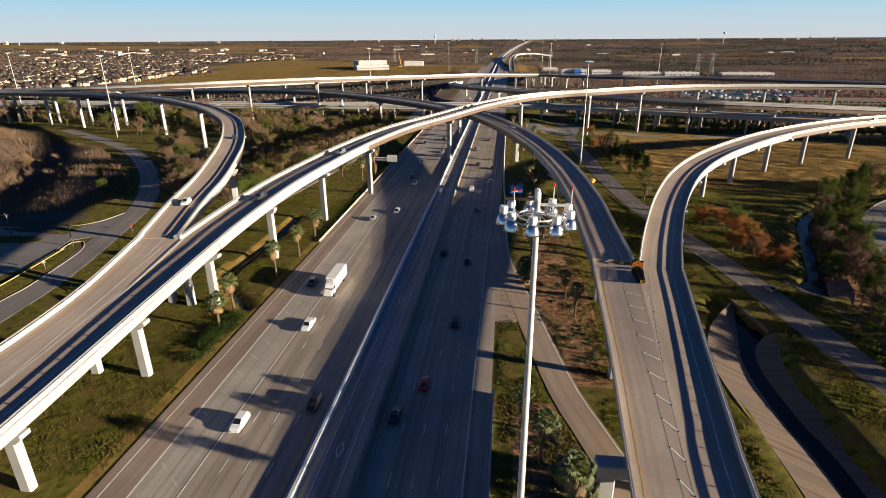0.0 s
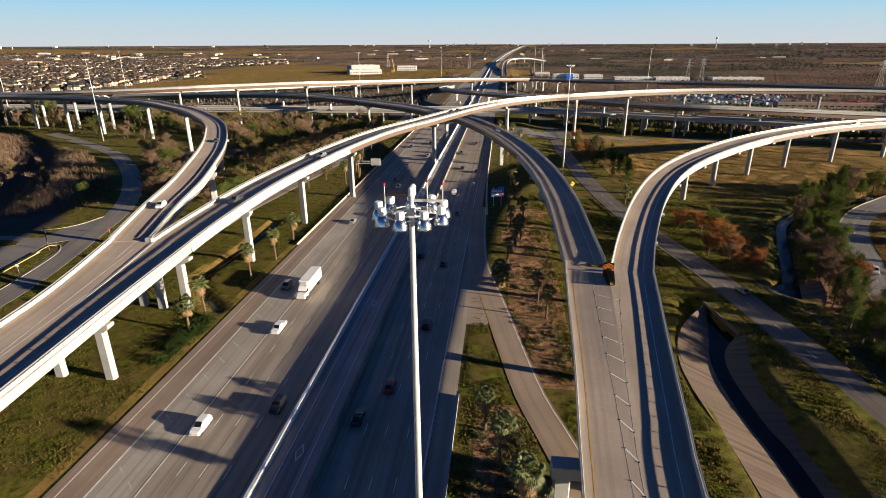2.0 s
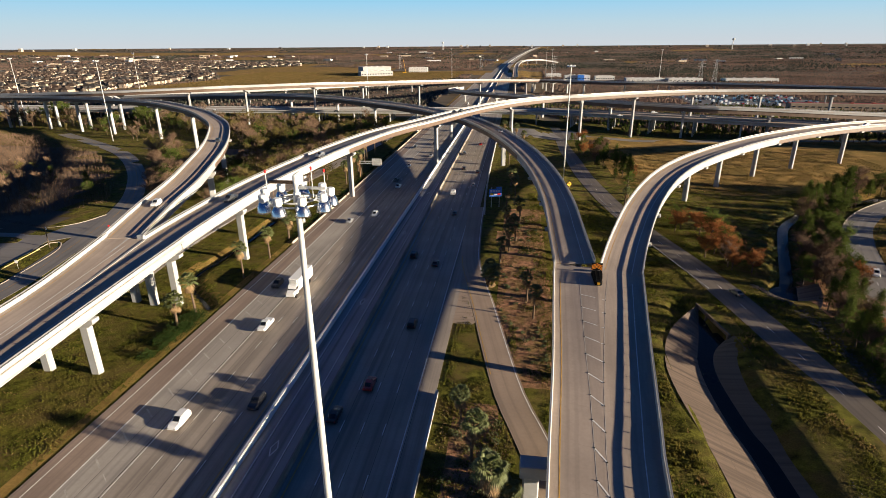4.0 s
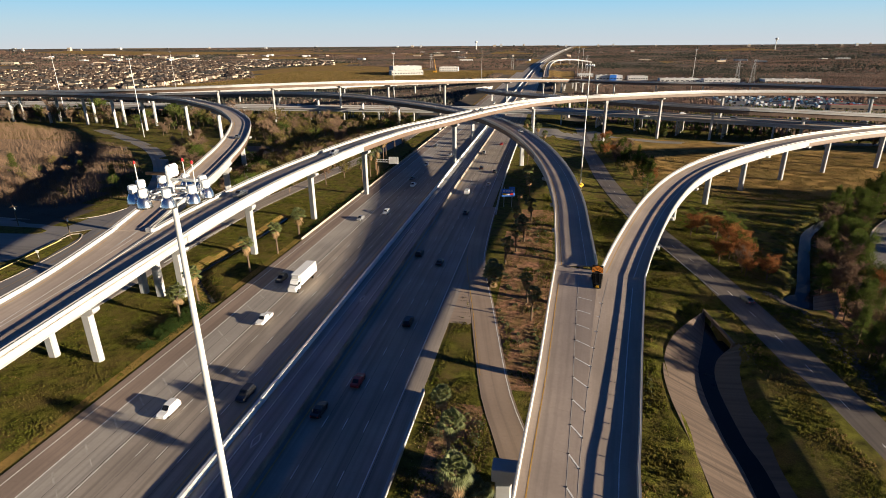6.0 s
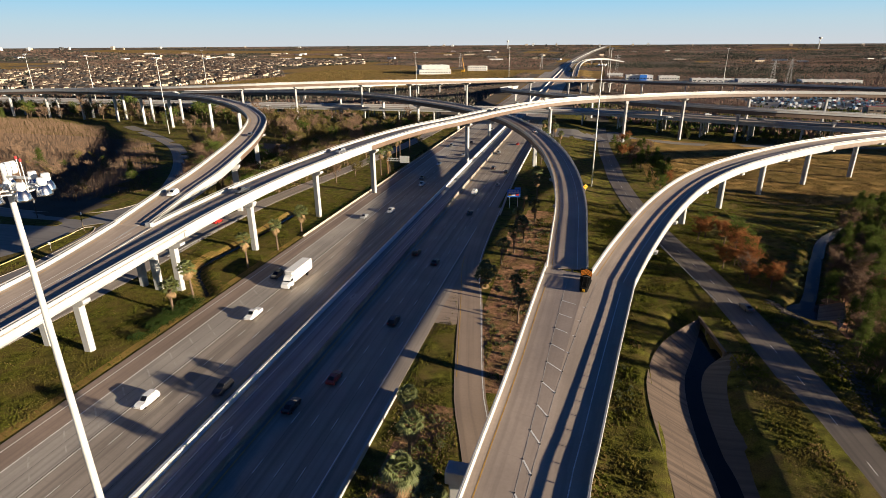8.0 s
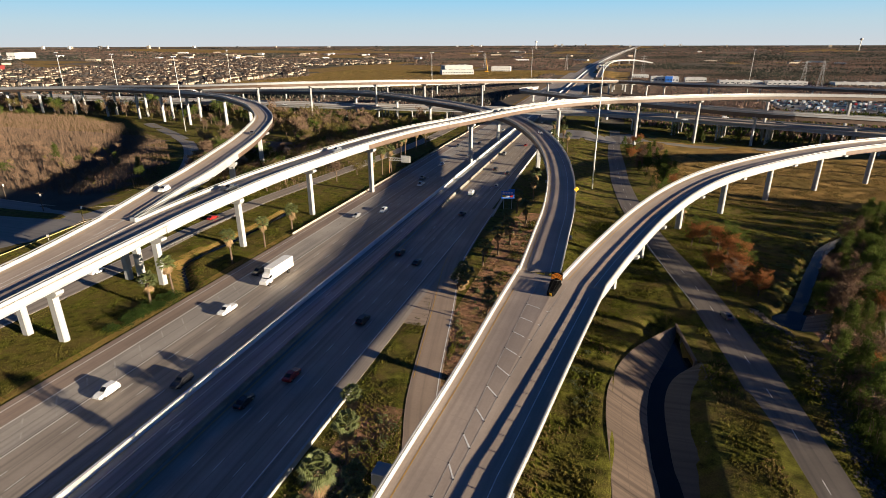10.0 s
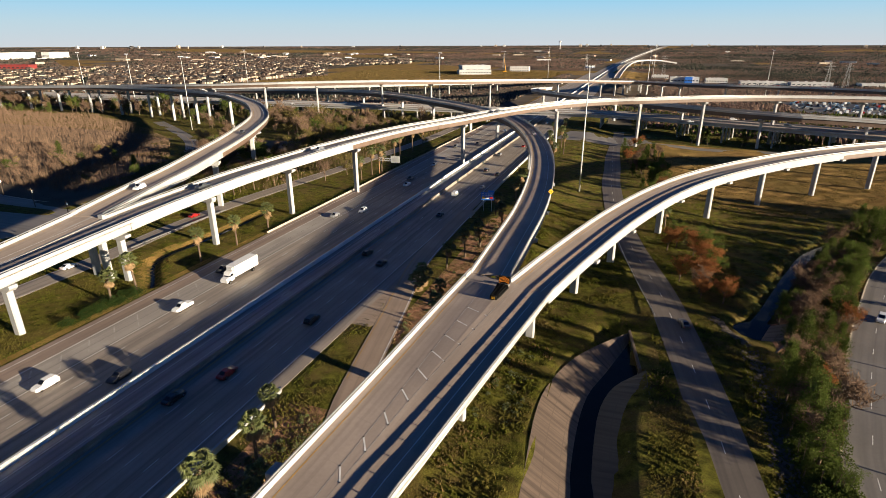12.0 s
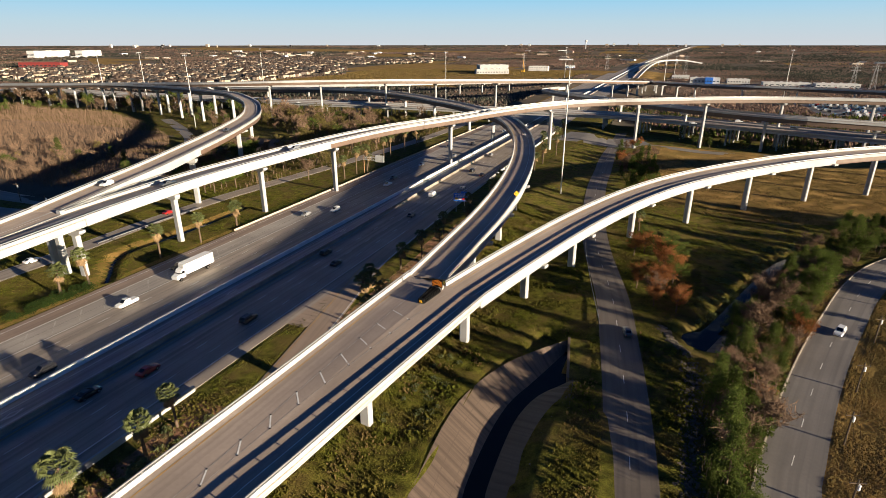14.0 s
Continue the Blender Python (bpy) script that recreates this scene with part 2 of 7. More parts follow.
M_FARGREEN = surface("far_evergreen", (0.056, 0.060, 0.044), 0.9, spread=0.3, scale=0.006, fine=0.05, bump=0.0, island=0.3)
M_WALLB = surface("pale_brick_wall", (0.42, 0.33, 0.26), 0.85, spread=0.12, scale=0.3, fine=2.0, bump=0.0, island=0.3)
M_ROOFG = surface("grey_shingle_roof", (0.06, 0.056, 0.054), 0.9, spread=0.2, scale=0.3, fine=2.0, bump=0.0, island=0.35)


def paint(name, c, metal=0.0):
    return surface(name, c, 0.3, metal, spread=0.03, scale=1.0, fine=6.0, bump=0.0, coat=0.6)


M_CARS = {"white": paint("white_car_paint", (0.75, 0.75, 0.74)), "black": paint("black_car_paint", (0.012, 0.012, 0.014)), "silver": paint("silver_car_paint", (0.45, 0.46, 0.47), 0.6),
          "grey": paint("grey_car_paint", (0.10, 0.105, 0.11), 0.4), "red": paint("red_car_paint", (0.28, 0.015, 0.012)), "blue": paint("blue_car_paint", (0.03, 0.06, 0.17), 0.3), "lime": paint("lime_car_paint", (0.42, 0.55, 0.03))}

# ---- building tools ----
def obj(name, bm, mat, parent=None, label="", smooth=False):
    me = bpy.data.meshes.new(name)
    bm.to_mesh(me)
    bm.free()
    for m in (mat if isinstance(mat, (list, tuple)) else [mat]):
        me.materials.append(m)
    if smooth:
        me.polygons.foreach_set("use_smooth", [True] * len(me.polygons))
    ob = new(name, me)
    if parent:
        ob.parent = parent
    if label:
        tagged(ob, label)
    return ob


def part(name, bm, mat, parent, label="", smooth=False):
    return obj(name, bm, mat, parent, label, smooth)


def share(name, source, parent, m):
    """One more object on the mesh of source, at the pose m under parent."""
    ob = new(name, source.data)
    ob.parent = parent
    ob.matrix_basis = m
    return ob


def thing(name, at, label, category, group="", kind=""):
    e = new(name)
    e.empty_display_size = 0.5
    e.matrix_basis = at if isinstance(at, Matrix) else Matrix.Translation(at)
    return tagged(e, label, category, group, kind)


def raw(name, verts, faces, mat, parent=None, smooth=False):
    me = bpy.data.meshes.new(name)
    me.from_pydata(verts, [], faces)
    for m in (mat if isinstance(mat, (list, tuple)) else [mat]):
        me.materials.append(m)
    if smooth:
        me.polygons.foreach_set("use_smooth", [True] * len(me.polygons))
    ob = new(name, me)
    if parent:
        ob.parent = parent
    return ob


def facets(name, V, mat):
    """Loose triangles from an array of corners, three to a triangle."""
    V = np.ascontiguousarray(V, np.float32).reshape(-1, 3)
    n = len(V)
    me = bpy.data.meshes.new(name)
    me.vertices.add(n)
    me.vertices.foreach_set("co", V.ravel())
    me.loops.add(n)
    me.loops.foreach_set("vertex_index", np.arange(n, dtype=np.int32))
    me.polygons.add(n // 3)
    me.polygons.foreach_set("loop_start", np.arange(0, n, 3, dtype=np.int32))
    me.update(calc_edges=True)
    me.materials.append(mat)
    return new(name, me)


def box(bm, x0, x1, y0, y1, z0, z1, bevel=0.0, m=None, mi=0):
    v = [bm.verts.new((x, y, z)) for z in (z0, z1) for y in (y0, y1) for x in (x0, x1)]
    fs = [bm.faces.new([v[i] for i in f]) for f in ((0, 2, 3, 1), (4, 5, 7, 6), (0, 1, 5, 4), (2, 6, 7, 3), (0, 4, 6, 2), (1, 3, 7, 5))]
    for f in fs:
        f.material_index = mi
    if bevel:
        es = list({e for f in fs for e in f.edges})
        bmesh.ops.bevel(bm, geom=es, offset=bevel, segments=1, affect="EDGES")
    elif m:
        pass
    if m:
        bmesh.ops.transform(bm, matrix=m, verts=v if not bevel else list(bm.verts))
    return v


def lathe(bm, prof, seg=12, m=None, cap=True, mi=0):
    """Rings (radius, z) round the z axis."""
    rings = []
    for r, z in prof:
        ring = []
        for i in range(seg):
            a = 2 * math.pi * i / seg
            p = Vector((r * math.cos(a), r * math.sin(a), z))
            ring.append(bm.verts.new(m @ p if m else p))
        rings.append(ring)
    for a, b in zip(rings, rings[1:]):
        for i in range(seg):
            f = bm.faces.new((a[i], a[(i + 1) % seg], b[(i + 1) % seg], b[i]))
            f.material_index = mi
    if cap:
        bm.faces.new(rings[0][::-1]).material_index = mi
        bm.faces.new(rings[-1]).material_index = mi


def rod(bm, a, b, r0, r1=None, seg=6, mi=0):
    a, b = Vector(a), Vector(b)
    r1 = r0 if r1 is None else r1
    q = (b - a).to_track_quat("Z", "Y").to_matrix().to_4x4()
    lathe(bm, [(r0, 0), (r1, (b - a).length)], seg, Matrix.Translation(a) @ q, True, mi)


def spline(pts, step):
    """A smooth line through the control points (any number of values each), sampled about every step metres in plan."""
    P = np.array(pts, float)
    P = np.vstack([2 * P[0] - P[1], P, 2 * P[-1] - P[-2]])
    out = []
    for i in range(1, len(P) - 2):
        a, b, c, d = P[i - 1:i + 3]
        n = max(1, int(round(np.linalg.norm((c - b)[:2]) / step)))
        for k in range(n):
            u = k / n
            out.append(0.5 * (2 * b + (c - a) * u + (2 * a - 5 * b + 4 * c - d) * u * u + (3 * b - a - 3 * c + d) * u ** 3))
    out.append(P[-2])
    return np.array(out)


def sides(line):
    """Unit vectors to the right of the line, in plan, at each sample."""
    t = np.gradient(line[:, :2], axis=0)
    t /= np.maximum(np.linalg.norm(t, axis=1), 1e-9)[:, None]
    return np.stack([t[:, 1], -t[:, 0]], 1)


def sweep(bm, line, prof, bank=0.0, mi=0, closed=True, ends=True):
    """Sweeps the profile (offset to the right, height) along a line of x, y, z samples; its UV is offset and distance in metres."""
    R = sides(line)
    rows = []
    uv = bm.loops.layers.uv.verify()
    run = np.concatenate([[0], np.cumsum(np.linalg.norm(np.diff(line[:, :2], axis=0), axis=1))])
    for p, r in zip(line, R):
        rows.append([bm.verts.new((p[0] + r[0] * o, p[1] + r[1] * o, p[2] + h - bank * o)) for o, h in prof])
    n = len(prof)
    for k, (a, b) in enumerate(zip(rows, rows[1:])):
        for i in range(n if closed else n - 1):
            j = (i + 1) % n
            f = bm.faces.new((a[i], b[i], b[j], a[j]))
            f.material_index = mi
            for l, c in zip(f.loops, ((prof[i][0], run[k]), (prof[i][0], run[k + 1]), (prof[j][0], run[k + 1]), (prof[j][0], run[k]))):
                l[uv].uv = c
    if closed and ends:
        bm.faces.new(rows[0]).material_index = mi
        bm.faces.new(rows[-1][::-1]).material_index = mi
    return rows


def along(line, d):
    """Place and heading at the distance d along the line."""
    seg = np.linalg.norm(np.diff(line[:, :2], axis=0), axis=1)
    s = np.concatenate([[0], np.cumsum(seg)])
    p = [np.interp(d, s, line[:, k]) for k in range(line.shape[1])]
    e = 0.5
    q = [np.interp(min(d + e, s[-1]), s, line[:, k]) - np.interp(max(d - e, 0), s, line[:, k]) for k in range(2)]
    return p, math.atan2(q[1], q[0])


def length(line):
    return float(np.linalg.norm(np.diff(line[:, :2], axis=0), axis=1).sum())


def cut(line, d0, d1):
    seg = np.linalg.norm(np.diff(line[:, :2], axis=0), axis=1)
    s = np.concatenate([[0], np.cumsum(seg)])
    keep = (s > d0 + 0.01) & (s < d1 - 0.01)
    a, _ = along(line, d0)
    b, _ = along(line, d1)
    return np.vstack([a, line[keep], b])


def nearest(line, x, y):
    i = int(np.argmin((line[:, 0] - x) ** 2 + (line[:, 1] - y) ** 2))
    seg = np.linalg.norm(np.diff(line[:i + 1, :2], axis=0), axis=1)
    return float(seg.sum())


def lane_dist(line, x, y):
    """Distance of the point (arrays allowed) from a sampled line."""
    x, y = np.asarray(x, float), np.asarray(y, float)
    if x.ndim == 0:
        a, u = line[:-1, :2], line[1:, :2] - line[:-1, :2]
        t = np.clip(((x - a[:, 0]) * u[:, 0] + (y - a[:, 1]) * u[:, 1]) / np.maximum((u * u).sum(1), 1e-9), 0, 1)
        return np.hypot(x - a[:, 0] - t * u[:, 0], y - a[:, 1] - t * u[:, 1]).min()
    best = np.full(x.shape, 1e9)
    for a, b in zip(line[:-1, :2], line[1:, :2]):
        u = b - a
        t = np.clip(((x - a[0]) * u[0] + (y - a[1]) * u[1]) / max(u @ u, 1e-9), 0, 1)
        best = np.minimum(best, np.hypot(x - a[0] - t * u[0], y - a[1] - t * u[1]))
    return best

# ---- ground, water and roads at grade ----
def smooth01(a, b, v):
    t = np.clip((np.asarray(v, float) - a) / (b - a), 0, 1)
    return t * t * (3 - 2 * t)


def base_height(x, y):
    return -2.4 * smooth01(18, 42, x) - 1.2 * smooth01(70, 100, x)


def draped(pts, lift=0.06, step=6.0):
    l = spline(pts, step)
    z = base_height(l[:, 0], l[:, 1]) + lift
    return np.column_stack([l[:, :2], z])


CHANNEL = spline([(55, 10), (54.6, 60), (54.4, 88), (53.6, 100), (54.6, 113), (57.95, 125), (63.45, 133)], 3)
MOUTH = spline([(59.6, 135.5), (62.0, 125)], 2)
DITCH = spline([(-65, 118), (-70, 123), (-77, 130), (-80, 138), (-79, 151), (-78.5, 168), (-79, 190)], 2)
RUBBLE = spline([(86, 80), (86, 98), (86.5, 113), (86.8, 134), (86, 140)], 3)
CREEK = spline([(90, 156), (94, 165), (99, 178), (106.5, 197), (117, 219), (140, 243), (175, 262)], 4)
ROADS = {
    "left_frontage": (draped([(-94, -40), (-95, 60), (-95.3, 112), (-96, 135), (-98, 160), (-98, 194), (-95, 225), (-87, 292), (-80, 380), (-80, 520)]), 8.0),
    "left_local": (draped([(-118, 20), (-121, 70), (-125, 107), (-127, 125), (-131, 143), (-138, 168), (-147, 197), (-162, 226), (-190, 266), (-228, 308), (-270, 340), (-330, 380)]), 8.5),
    "left_cross": (draped([(-300, 146), (-230, 146), (-200, 144), (-166, 140)], 0.035), 46.0),
    "right_frontage": (draped([(84, 40), (79, 80), (76.5, 104), (74.5, 120), (71, 143), (67, 166), (58.8, 200), (52.2, 238), (47.2, 286), (45.4, 325), (43.2, 365), (42.2, 400), (42, 460)]), 8.6),
    "right_cross": (draped([(5, 419), (20, 417), (42, 418), (62, 426)], 0.035), 40.0),
    "right_street": (draped([(60, 412), (115, 407), (175, 414), (300, 424)], 0.03), 9.0),
    "right_local": (draped([(96, 40), (97, 80), (99.5, 104), (102.5, 116), (108, 135), (115, 156), (123, 177), (132, 199), (145, 222), (168, 246), (215, 280), (300, 320)]), 9.0),
    "exit_ramp": (draped([(-3.2, 215), (-2.5, 185), (-1.2, 158), (1.5, 142), (4.8, 126), (8, 109), (12, 89.5), (16.6, 75), (22, 55), (26, 20)]), 6.0),
}


def terrain(x, y):
    x, y = np.asarray(x, float), np.asarray(y, float)
    h = base_height(x, y) + 0.25 * np.sin(x * 0.11 + 1) * np.sin(y * 0.083) * smooth01(30, 60, np.abs(x + 30))
    d = np.minimum(lane_dist(CHANNEL, x, y), lane_dist(MOUTH, x, y))
    d = np.where((y > 117) & (x > 62.6 - (y - 123) * 0.16), 99.0, d)
    h = h - 3.5 * (1 - np.clip((d - 1.2) / 7.2, 0, 1))
    d = lane_dist(CREEK, x, y)
    h = h - 1.9 * (1 - smooth01(1.5, 7.0, d))
    d = np.hypot(x - 88.5, y - 152)
    h = h - 1.6 * (1 - smooth01(3.0, 8.0, d))
    h = h - 1.2 * (1 - smooth01(0.6, 3.2, lane_dist(DITCH, x, y)))
    h = h - 0.5 * (1 - smooth01(0.8, 3.0, lane_dist(RUBBLE, x, y)))
    for line, w in ROADS.values():
        d = lane_dist(line, x, y)
        k = 1 - smooth01(w / 2 + 0.6, w / 2 + 4.0, d)
        h = h * (1 - k) + (base_height(x, y) - 0.03) * k
    far = np.hypot(x, y)
    h = h + 38.0 * np.clip((far - 1800) / 2900, 0, 1) ** 1.6
    inside = (x > -64) & (x < 0)
    return np.where(inside & (far < 1800), np.minimum(h, -0.06), h)


def axis(lo, f0, f1, hi, fine):
    a = list(np.arange(f0, f1 + 0.01, fine))
    s = fine
    while a[-1] < hi:
        s *= 1.22
        a.append(a[-1] + s)
    s = fine
    while a[0] > lo:
        s *= 1.22
        a.insert(0, a[0] - s)
    return np.array(a)


gx, gy = axis(-4600, -140, 170, 4600, 2.0), axis(-900, 40, 330, 4700, 2.0)
GX, GY = np.meshgrid(gx, gy)
GZ = terrain(GX, GY)


def ground_at(x, y):
    """Height of the ground sheet at a place."""
    i = np.clip(np.searchsorted(gx, x) - 1, 0, len(gx) - 2)
    j = np.clip(np.searchsorted(gy, y) - 1, 0, len(gy) - 2)
    u, v = (x - gx[i]) / (gx[i + 1] - gx[i]), (y - gy[j]) / (gy[j + 1] - gy[j])
    return (GZ[j, i] * (1 - u) + GZ[j, i + 1] * u) * (1 - v) + (GZ[j + 1, i] * (1 - u) + GZ[j + 1, i + 1] * u) * v


FIELDS = [[(-590, 760), (-565, 1048), (-640, 1180), (-800, 1440), (-640, 1700), (-420, 1560), (-110, 1400), (-105, 1060), (-350, 800)],
          [(-3300, 2950), (-2300, 2600), (-900, 2950), (-900, 3350), (-2200, 3300), (-3100, 3400)], [(-1250, 1150), (-1000, 1150), (-1000, 1230), (-1250, 1230)],
          [(-1900, 900), (-1500, 930), (-1400, 1010), (-1900, 1010)], [(8, 1120), (60, 1100), (70, 1400), (14, 1500)],
          [(-2150, 1640), (-1900, 1700), (-1320, 1300), (-1390, 1190), (-1560, 1230)]]


def clearing(x, y):
    """Open tan ground among the far woods, in long uneven patches."""
    return noise.noise(Vector((x * 0.0022, y * 0.0042, 5.0))) + 0.45 * noise.noise(Vector((x * 0.008, y * 0.012, 2.0))) > 0.36


def within(poly, x, y):
    """Which of the points (arrays) lie inside the polygon."""
    inside = np.zeros(np.shape(x), bool)
    for (x1, y1), (x2, y2) in zip(poly, poly[1:] + poly[:1]):
        if y1 != y2:
            inside ^= ((y1 > y) != (y2 > y)) & (x < (x2 - x1) * (y - y1) / (y2 - y1) + x1)
    return inside


nx, ny = len(gx), len(gy)
g_verts = np.column_stack([GX.ravel(), GY.ravel(), GZ.ravel()]).tolist()
g_faces, g_mats = [], []
MX, MY = np.meshgrid((gx[1:] + gx[:-1]) / 2, (gy[1:] + gy[:-1]) / 2)
D_LOCAL, D_CREEK, D_DITCH = lane_dist(ROADS["left_local"][0], MX, MY), lane_dist(CREEK, MX, MY), lane_dist(DITCH, MX, MY)
for j in range(ny - 1):
    for i in range(nx - 1):
        g_faces.append((j * nx + i, j * nx + i + 1, (j + 1) * nx + i + 1, (j + 1) * nx + i))
        cx, cy = (gx[i] + gx[i + 1]) / 2, (gy[j] + gy[j + 1]) / 2
        wob = 14 * noise.noise(Vector((cx * 0.03, cy * 0.03, 0.0)))
        k = 0
        if cx > 62 and cx < 420 and cy < 420:
            k = 1 if cy > 268 + wob - 0.10 * (cx - 70) else 0
        if cy > 520 + wob or cx < -330 or cx > 420:
            k = 2
        if k == 2 and cy > 560 and not (cx > 0 and cy < 1050) and clearing(cx, cy):
            k = 1
        if cy > 700 and any(within(poly, np.array([cx]), np.array([cy]))[0] for poly in FIELDS):
            k = 1
        if 8 < cx + wob * 0.15 < 22 and 92 < cy < 215:
            k = 3
        if 1.5 < cx < 10 and cy < 86 and wob > -4:
            k = 3
        if cx < -150 and cy < 520:
            k = 2 if cy < 330 and D_LOCAL[j, i] > 22 + wob or cx < -420 and cy < 300 else 0
        rl = float(np.interp(cy, ROADS["right_local"][0][:, 1], ROADS["right_local"][0][:, 0]))
        if max(88.5, float(np.interp(cy, CREEK[:, 1], CREEK[:, 0])) + 2.5) < cx < rl - 4 and cy < 215 and D_CREEK[j, i] > 3:
            k = 3
        if rl < cx < 200 and cy < 240 and wob > -9:
            k = 1
        if -90 < cx < -64 and 114 < cy < 195 and 1.0 < D_DITCH[j, i] < 3.6 + 0.12 * wob:
            k = 1
        if -64.5 < cx < -61 and wob > -2:
            k = 1
        g_mats.append(k)
ground = raw("ground", g_verts, g_faces, [M_GRASS, M_DRY, M_FAR, M_MULCH], smooth=True)
ground.data.polygons.foreach_set("material_index", g_mats)
tagged(ground, "flat grassy ground with dry tan fields reaching the horizon", "ground", kind="structure")


def road(name, line, width, mat, label, thick=0.25):
    bm = bmesh.new()
    w = width / 2
    sweep(bm, line, [(-w, 0), (w, 0), (w, -thick), (-w, -thick)])
    ob = obj(name, bm, mat)
    return tagged(ob, label, "road", kind="structure")


def strip(bm, line, off, w=0.15, lift=0.012, dash=None, mi=0, bank=0.0, d0=0.0, d1=None):
    """Paint along a line: solid, or dashes of (length, cycle)."""
    L = length(line) if d1 is None else d1
    spans = [(d0, L)] if dash is None else [(d, min(d + dash[0], L)) for d in np.arange(d0, L - 1, dash[1])]
    for a, b in spans:
        sweep(bm, cut(line, a, b), [(off - w / 2, lift), (off + w / 2, lift)], bank=bank, mi=mi, closed=False)


def bend(y):
    """How far the highway has swung to the right at a distance along it."""
    return 26.0 * np.clip((np.asarray(y, float) - 1350) / 1000, 0, None) ** 1.75


hy = np.array(list(range(-120, 700, 20)) + list(range(700, 1300, 100)) + list(range(1300, 4560, 60)), float)
hwy = np.column_stack([bend(hy), hy, 0.04 + 38.0 * np.clip((np.hypot(bend(hy), hy) - 1800) / 2900, 0, 1) ** 1.6 + 0.8 * smooth01(1700, 1900, hy)])
bm = bmesh.new()
sweep(bm, hwy[hwy[:, 1] <= 1300], [(-61.2, 0), (-2.0, 0), (-2.0, -0.3), (-61.2, -0.3)])
sweep(bm, hwy[hwy[:, 1] >= 1300], [(-48.2, 0), (-12.0, 0), (-12.0, -0.3), (-48.2, -0.3)])
tagged(obj("road_main", bm, M_ROAD), "wide pale concrete highway, ten lanes", "highway", kind="structure")
bm = bmesh.new()
sweep(bm, hwy[hwy[:, 1] < 4200], [(-32.0, 0.006), (-21.2, 0.006), (-21.2, -0.1), (-32.0, -0.1)])
tagged(obj("road_inner", bm, M_INNER), "darker stained inner lanes between median barriers", "highway", kind="structure")

for key, o0, o1, mat, label in (("road_shoulder", -61.15, -55.2, M_SHOULDER, "red-brown worn shoulder lane of the highway"), ("road_worn", -55.0, -47.7, M_WORN, "pale worn lane band with traces of old markings")):
    bm = bmesh.new()
    sweep(bm, hwy[hwy[:, 1] <= 700], [(o0, 0.005), (o1, 0.005), (o1, -0.1), (o0, -0.1)])
    tagged(obj(key, bm, mat), label, "highway", kind="structure")

def slab(name, outline, z, thick, mat, label, cat):
    bm = bmesh.new()
    f = bm.faces.new([bm.verts.new((x, y, z)) for x, y in outline])
    uv = bm.loops.layers.uv.verify()
    ex = bmesh.ops.extrude_face_region(bm, geom=[f])
    bmesh.ops.translate(bm, verts=[g for g in ex["geom"] if isinstance(g, bmesh.types.BMVert)], vec=(0, 0, -thick))
    for f in bm.faces:
        for l in f.loops:
            l[uv].uv = (l.vert.co.y, l.vert.co.x)
    bmesh.ops.recalc_face_normals(bm, faces=bm.faces)
    return tagged(obj(name, bm, mat), label, cat, kind="structure")


ex_line, ex_w = ROADS["exit_ramp"]
ex_line = ex_line + np.array([0, 0, -0.006])
road("road_exit", ex_line, ex_w, M_EXIT, "single concrete exit ramp beside a grass gore")
road("road_left_frontage", *ROADS["left_frontage"], M_ROAD, "grey frontage road under the flyover")
road("road_left_local", *ROADS["left_local"], M_LOCAL, "curving grey local road")
road("road_right_frontage", *ROADS["right_frontage"], M_ASPH, "two-lane asphalt frontage road in tree shade")
road("road_right_cross", *ROADS["right_cross"], M_LOCAL, "wide worn junction beneath the crossing highway")
road("road_right_street", *ROADS["right_street"], M_LOCAL, "worn street along the foot of the crossing highway")
slab("road_turn_lane", [(40.4, 352), (46.5, 352), (46.5, 402), (36.6, 402), (37.4, 372)], -2.36, 0.3, M_ASPH, "asphalt turn lane at the end of the frontage road", "road")
road("road_right_local", *ROADS["right_local"], M_LOCAL, "two-lane asphalt road curving past trees")

bm = bmesh.new()
near_hwy = hwy[hwy[:, 1] <= 1500]
long_hwy = hwy[hwy[:, 1] <= 4200]
for off, w, dash, mi in ((-59.4, 0.2, (1290, 5000), 0), (-55.0, 0.25, (1290, 5000), 0), (-47.5, 0.2, None, 0), (-43.7, 0.15, (3.05, 12.2), 0), (-40.0, 0.15, (3.05, 12.2), 0), (-36.1, 0.15, (3.05, 12.2), 0),
                         (-32.5, 0.2, None, 1), (-28.3, 0.15, None, 0), (-24.4, 0.15, None, 0), (-20.9, 0.2, None, 1), (-16.9, 0.15, (3.05, 12.2), 0), (-13.2, 0.15, (3.05, 12.2), 0), (-9.4, 0.15, (3.05, 12.2), 0), (-5.6, 0.2, (1290, 5000), 0)):
    strip(bm, near_hwy if dash else long_hwy, off, w, dash=dash, mi=mi)
for y in np.arange(38, 150, 6.5):
    for x0, x1, y1, w in ((-53.9, -51.6, y - 2.0, 0.3), (-50.4, -48.9, y - 4.2, 0.16)):
        sweep(bm, np.array([(x0, y if x0 < -52 else y - 2.9, 0.05), (x1, y1, 0.05)], float), [(-w / 2, 0.012), (w / 2, 0.012)], closed=False, mi=2)
for off, w in ((-55.1, 0.10), (-51.3, 0.06), (-47.85, 0.12), (-43.5, 0.05), (-39.8, 0.06), (-35.9, 0.05), (-32.0, 0.10), (-28.0, 0.06), (-24.2, 0.06), (-16.7, 0.06), (-13.0, 0.05), (-9.2, 0.06), (-5.2, 0.07)):
    strip(bm, near_hwy[near_hwy[:, 1] < 520], off, w, mi=3, lift=0.009)
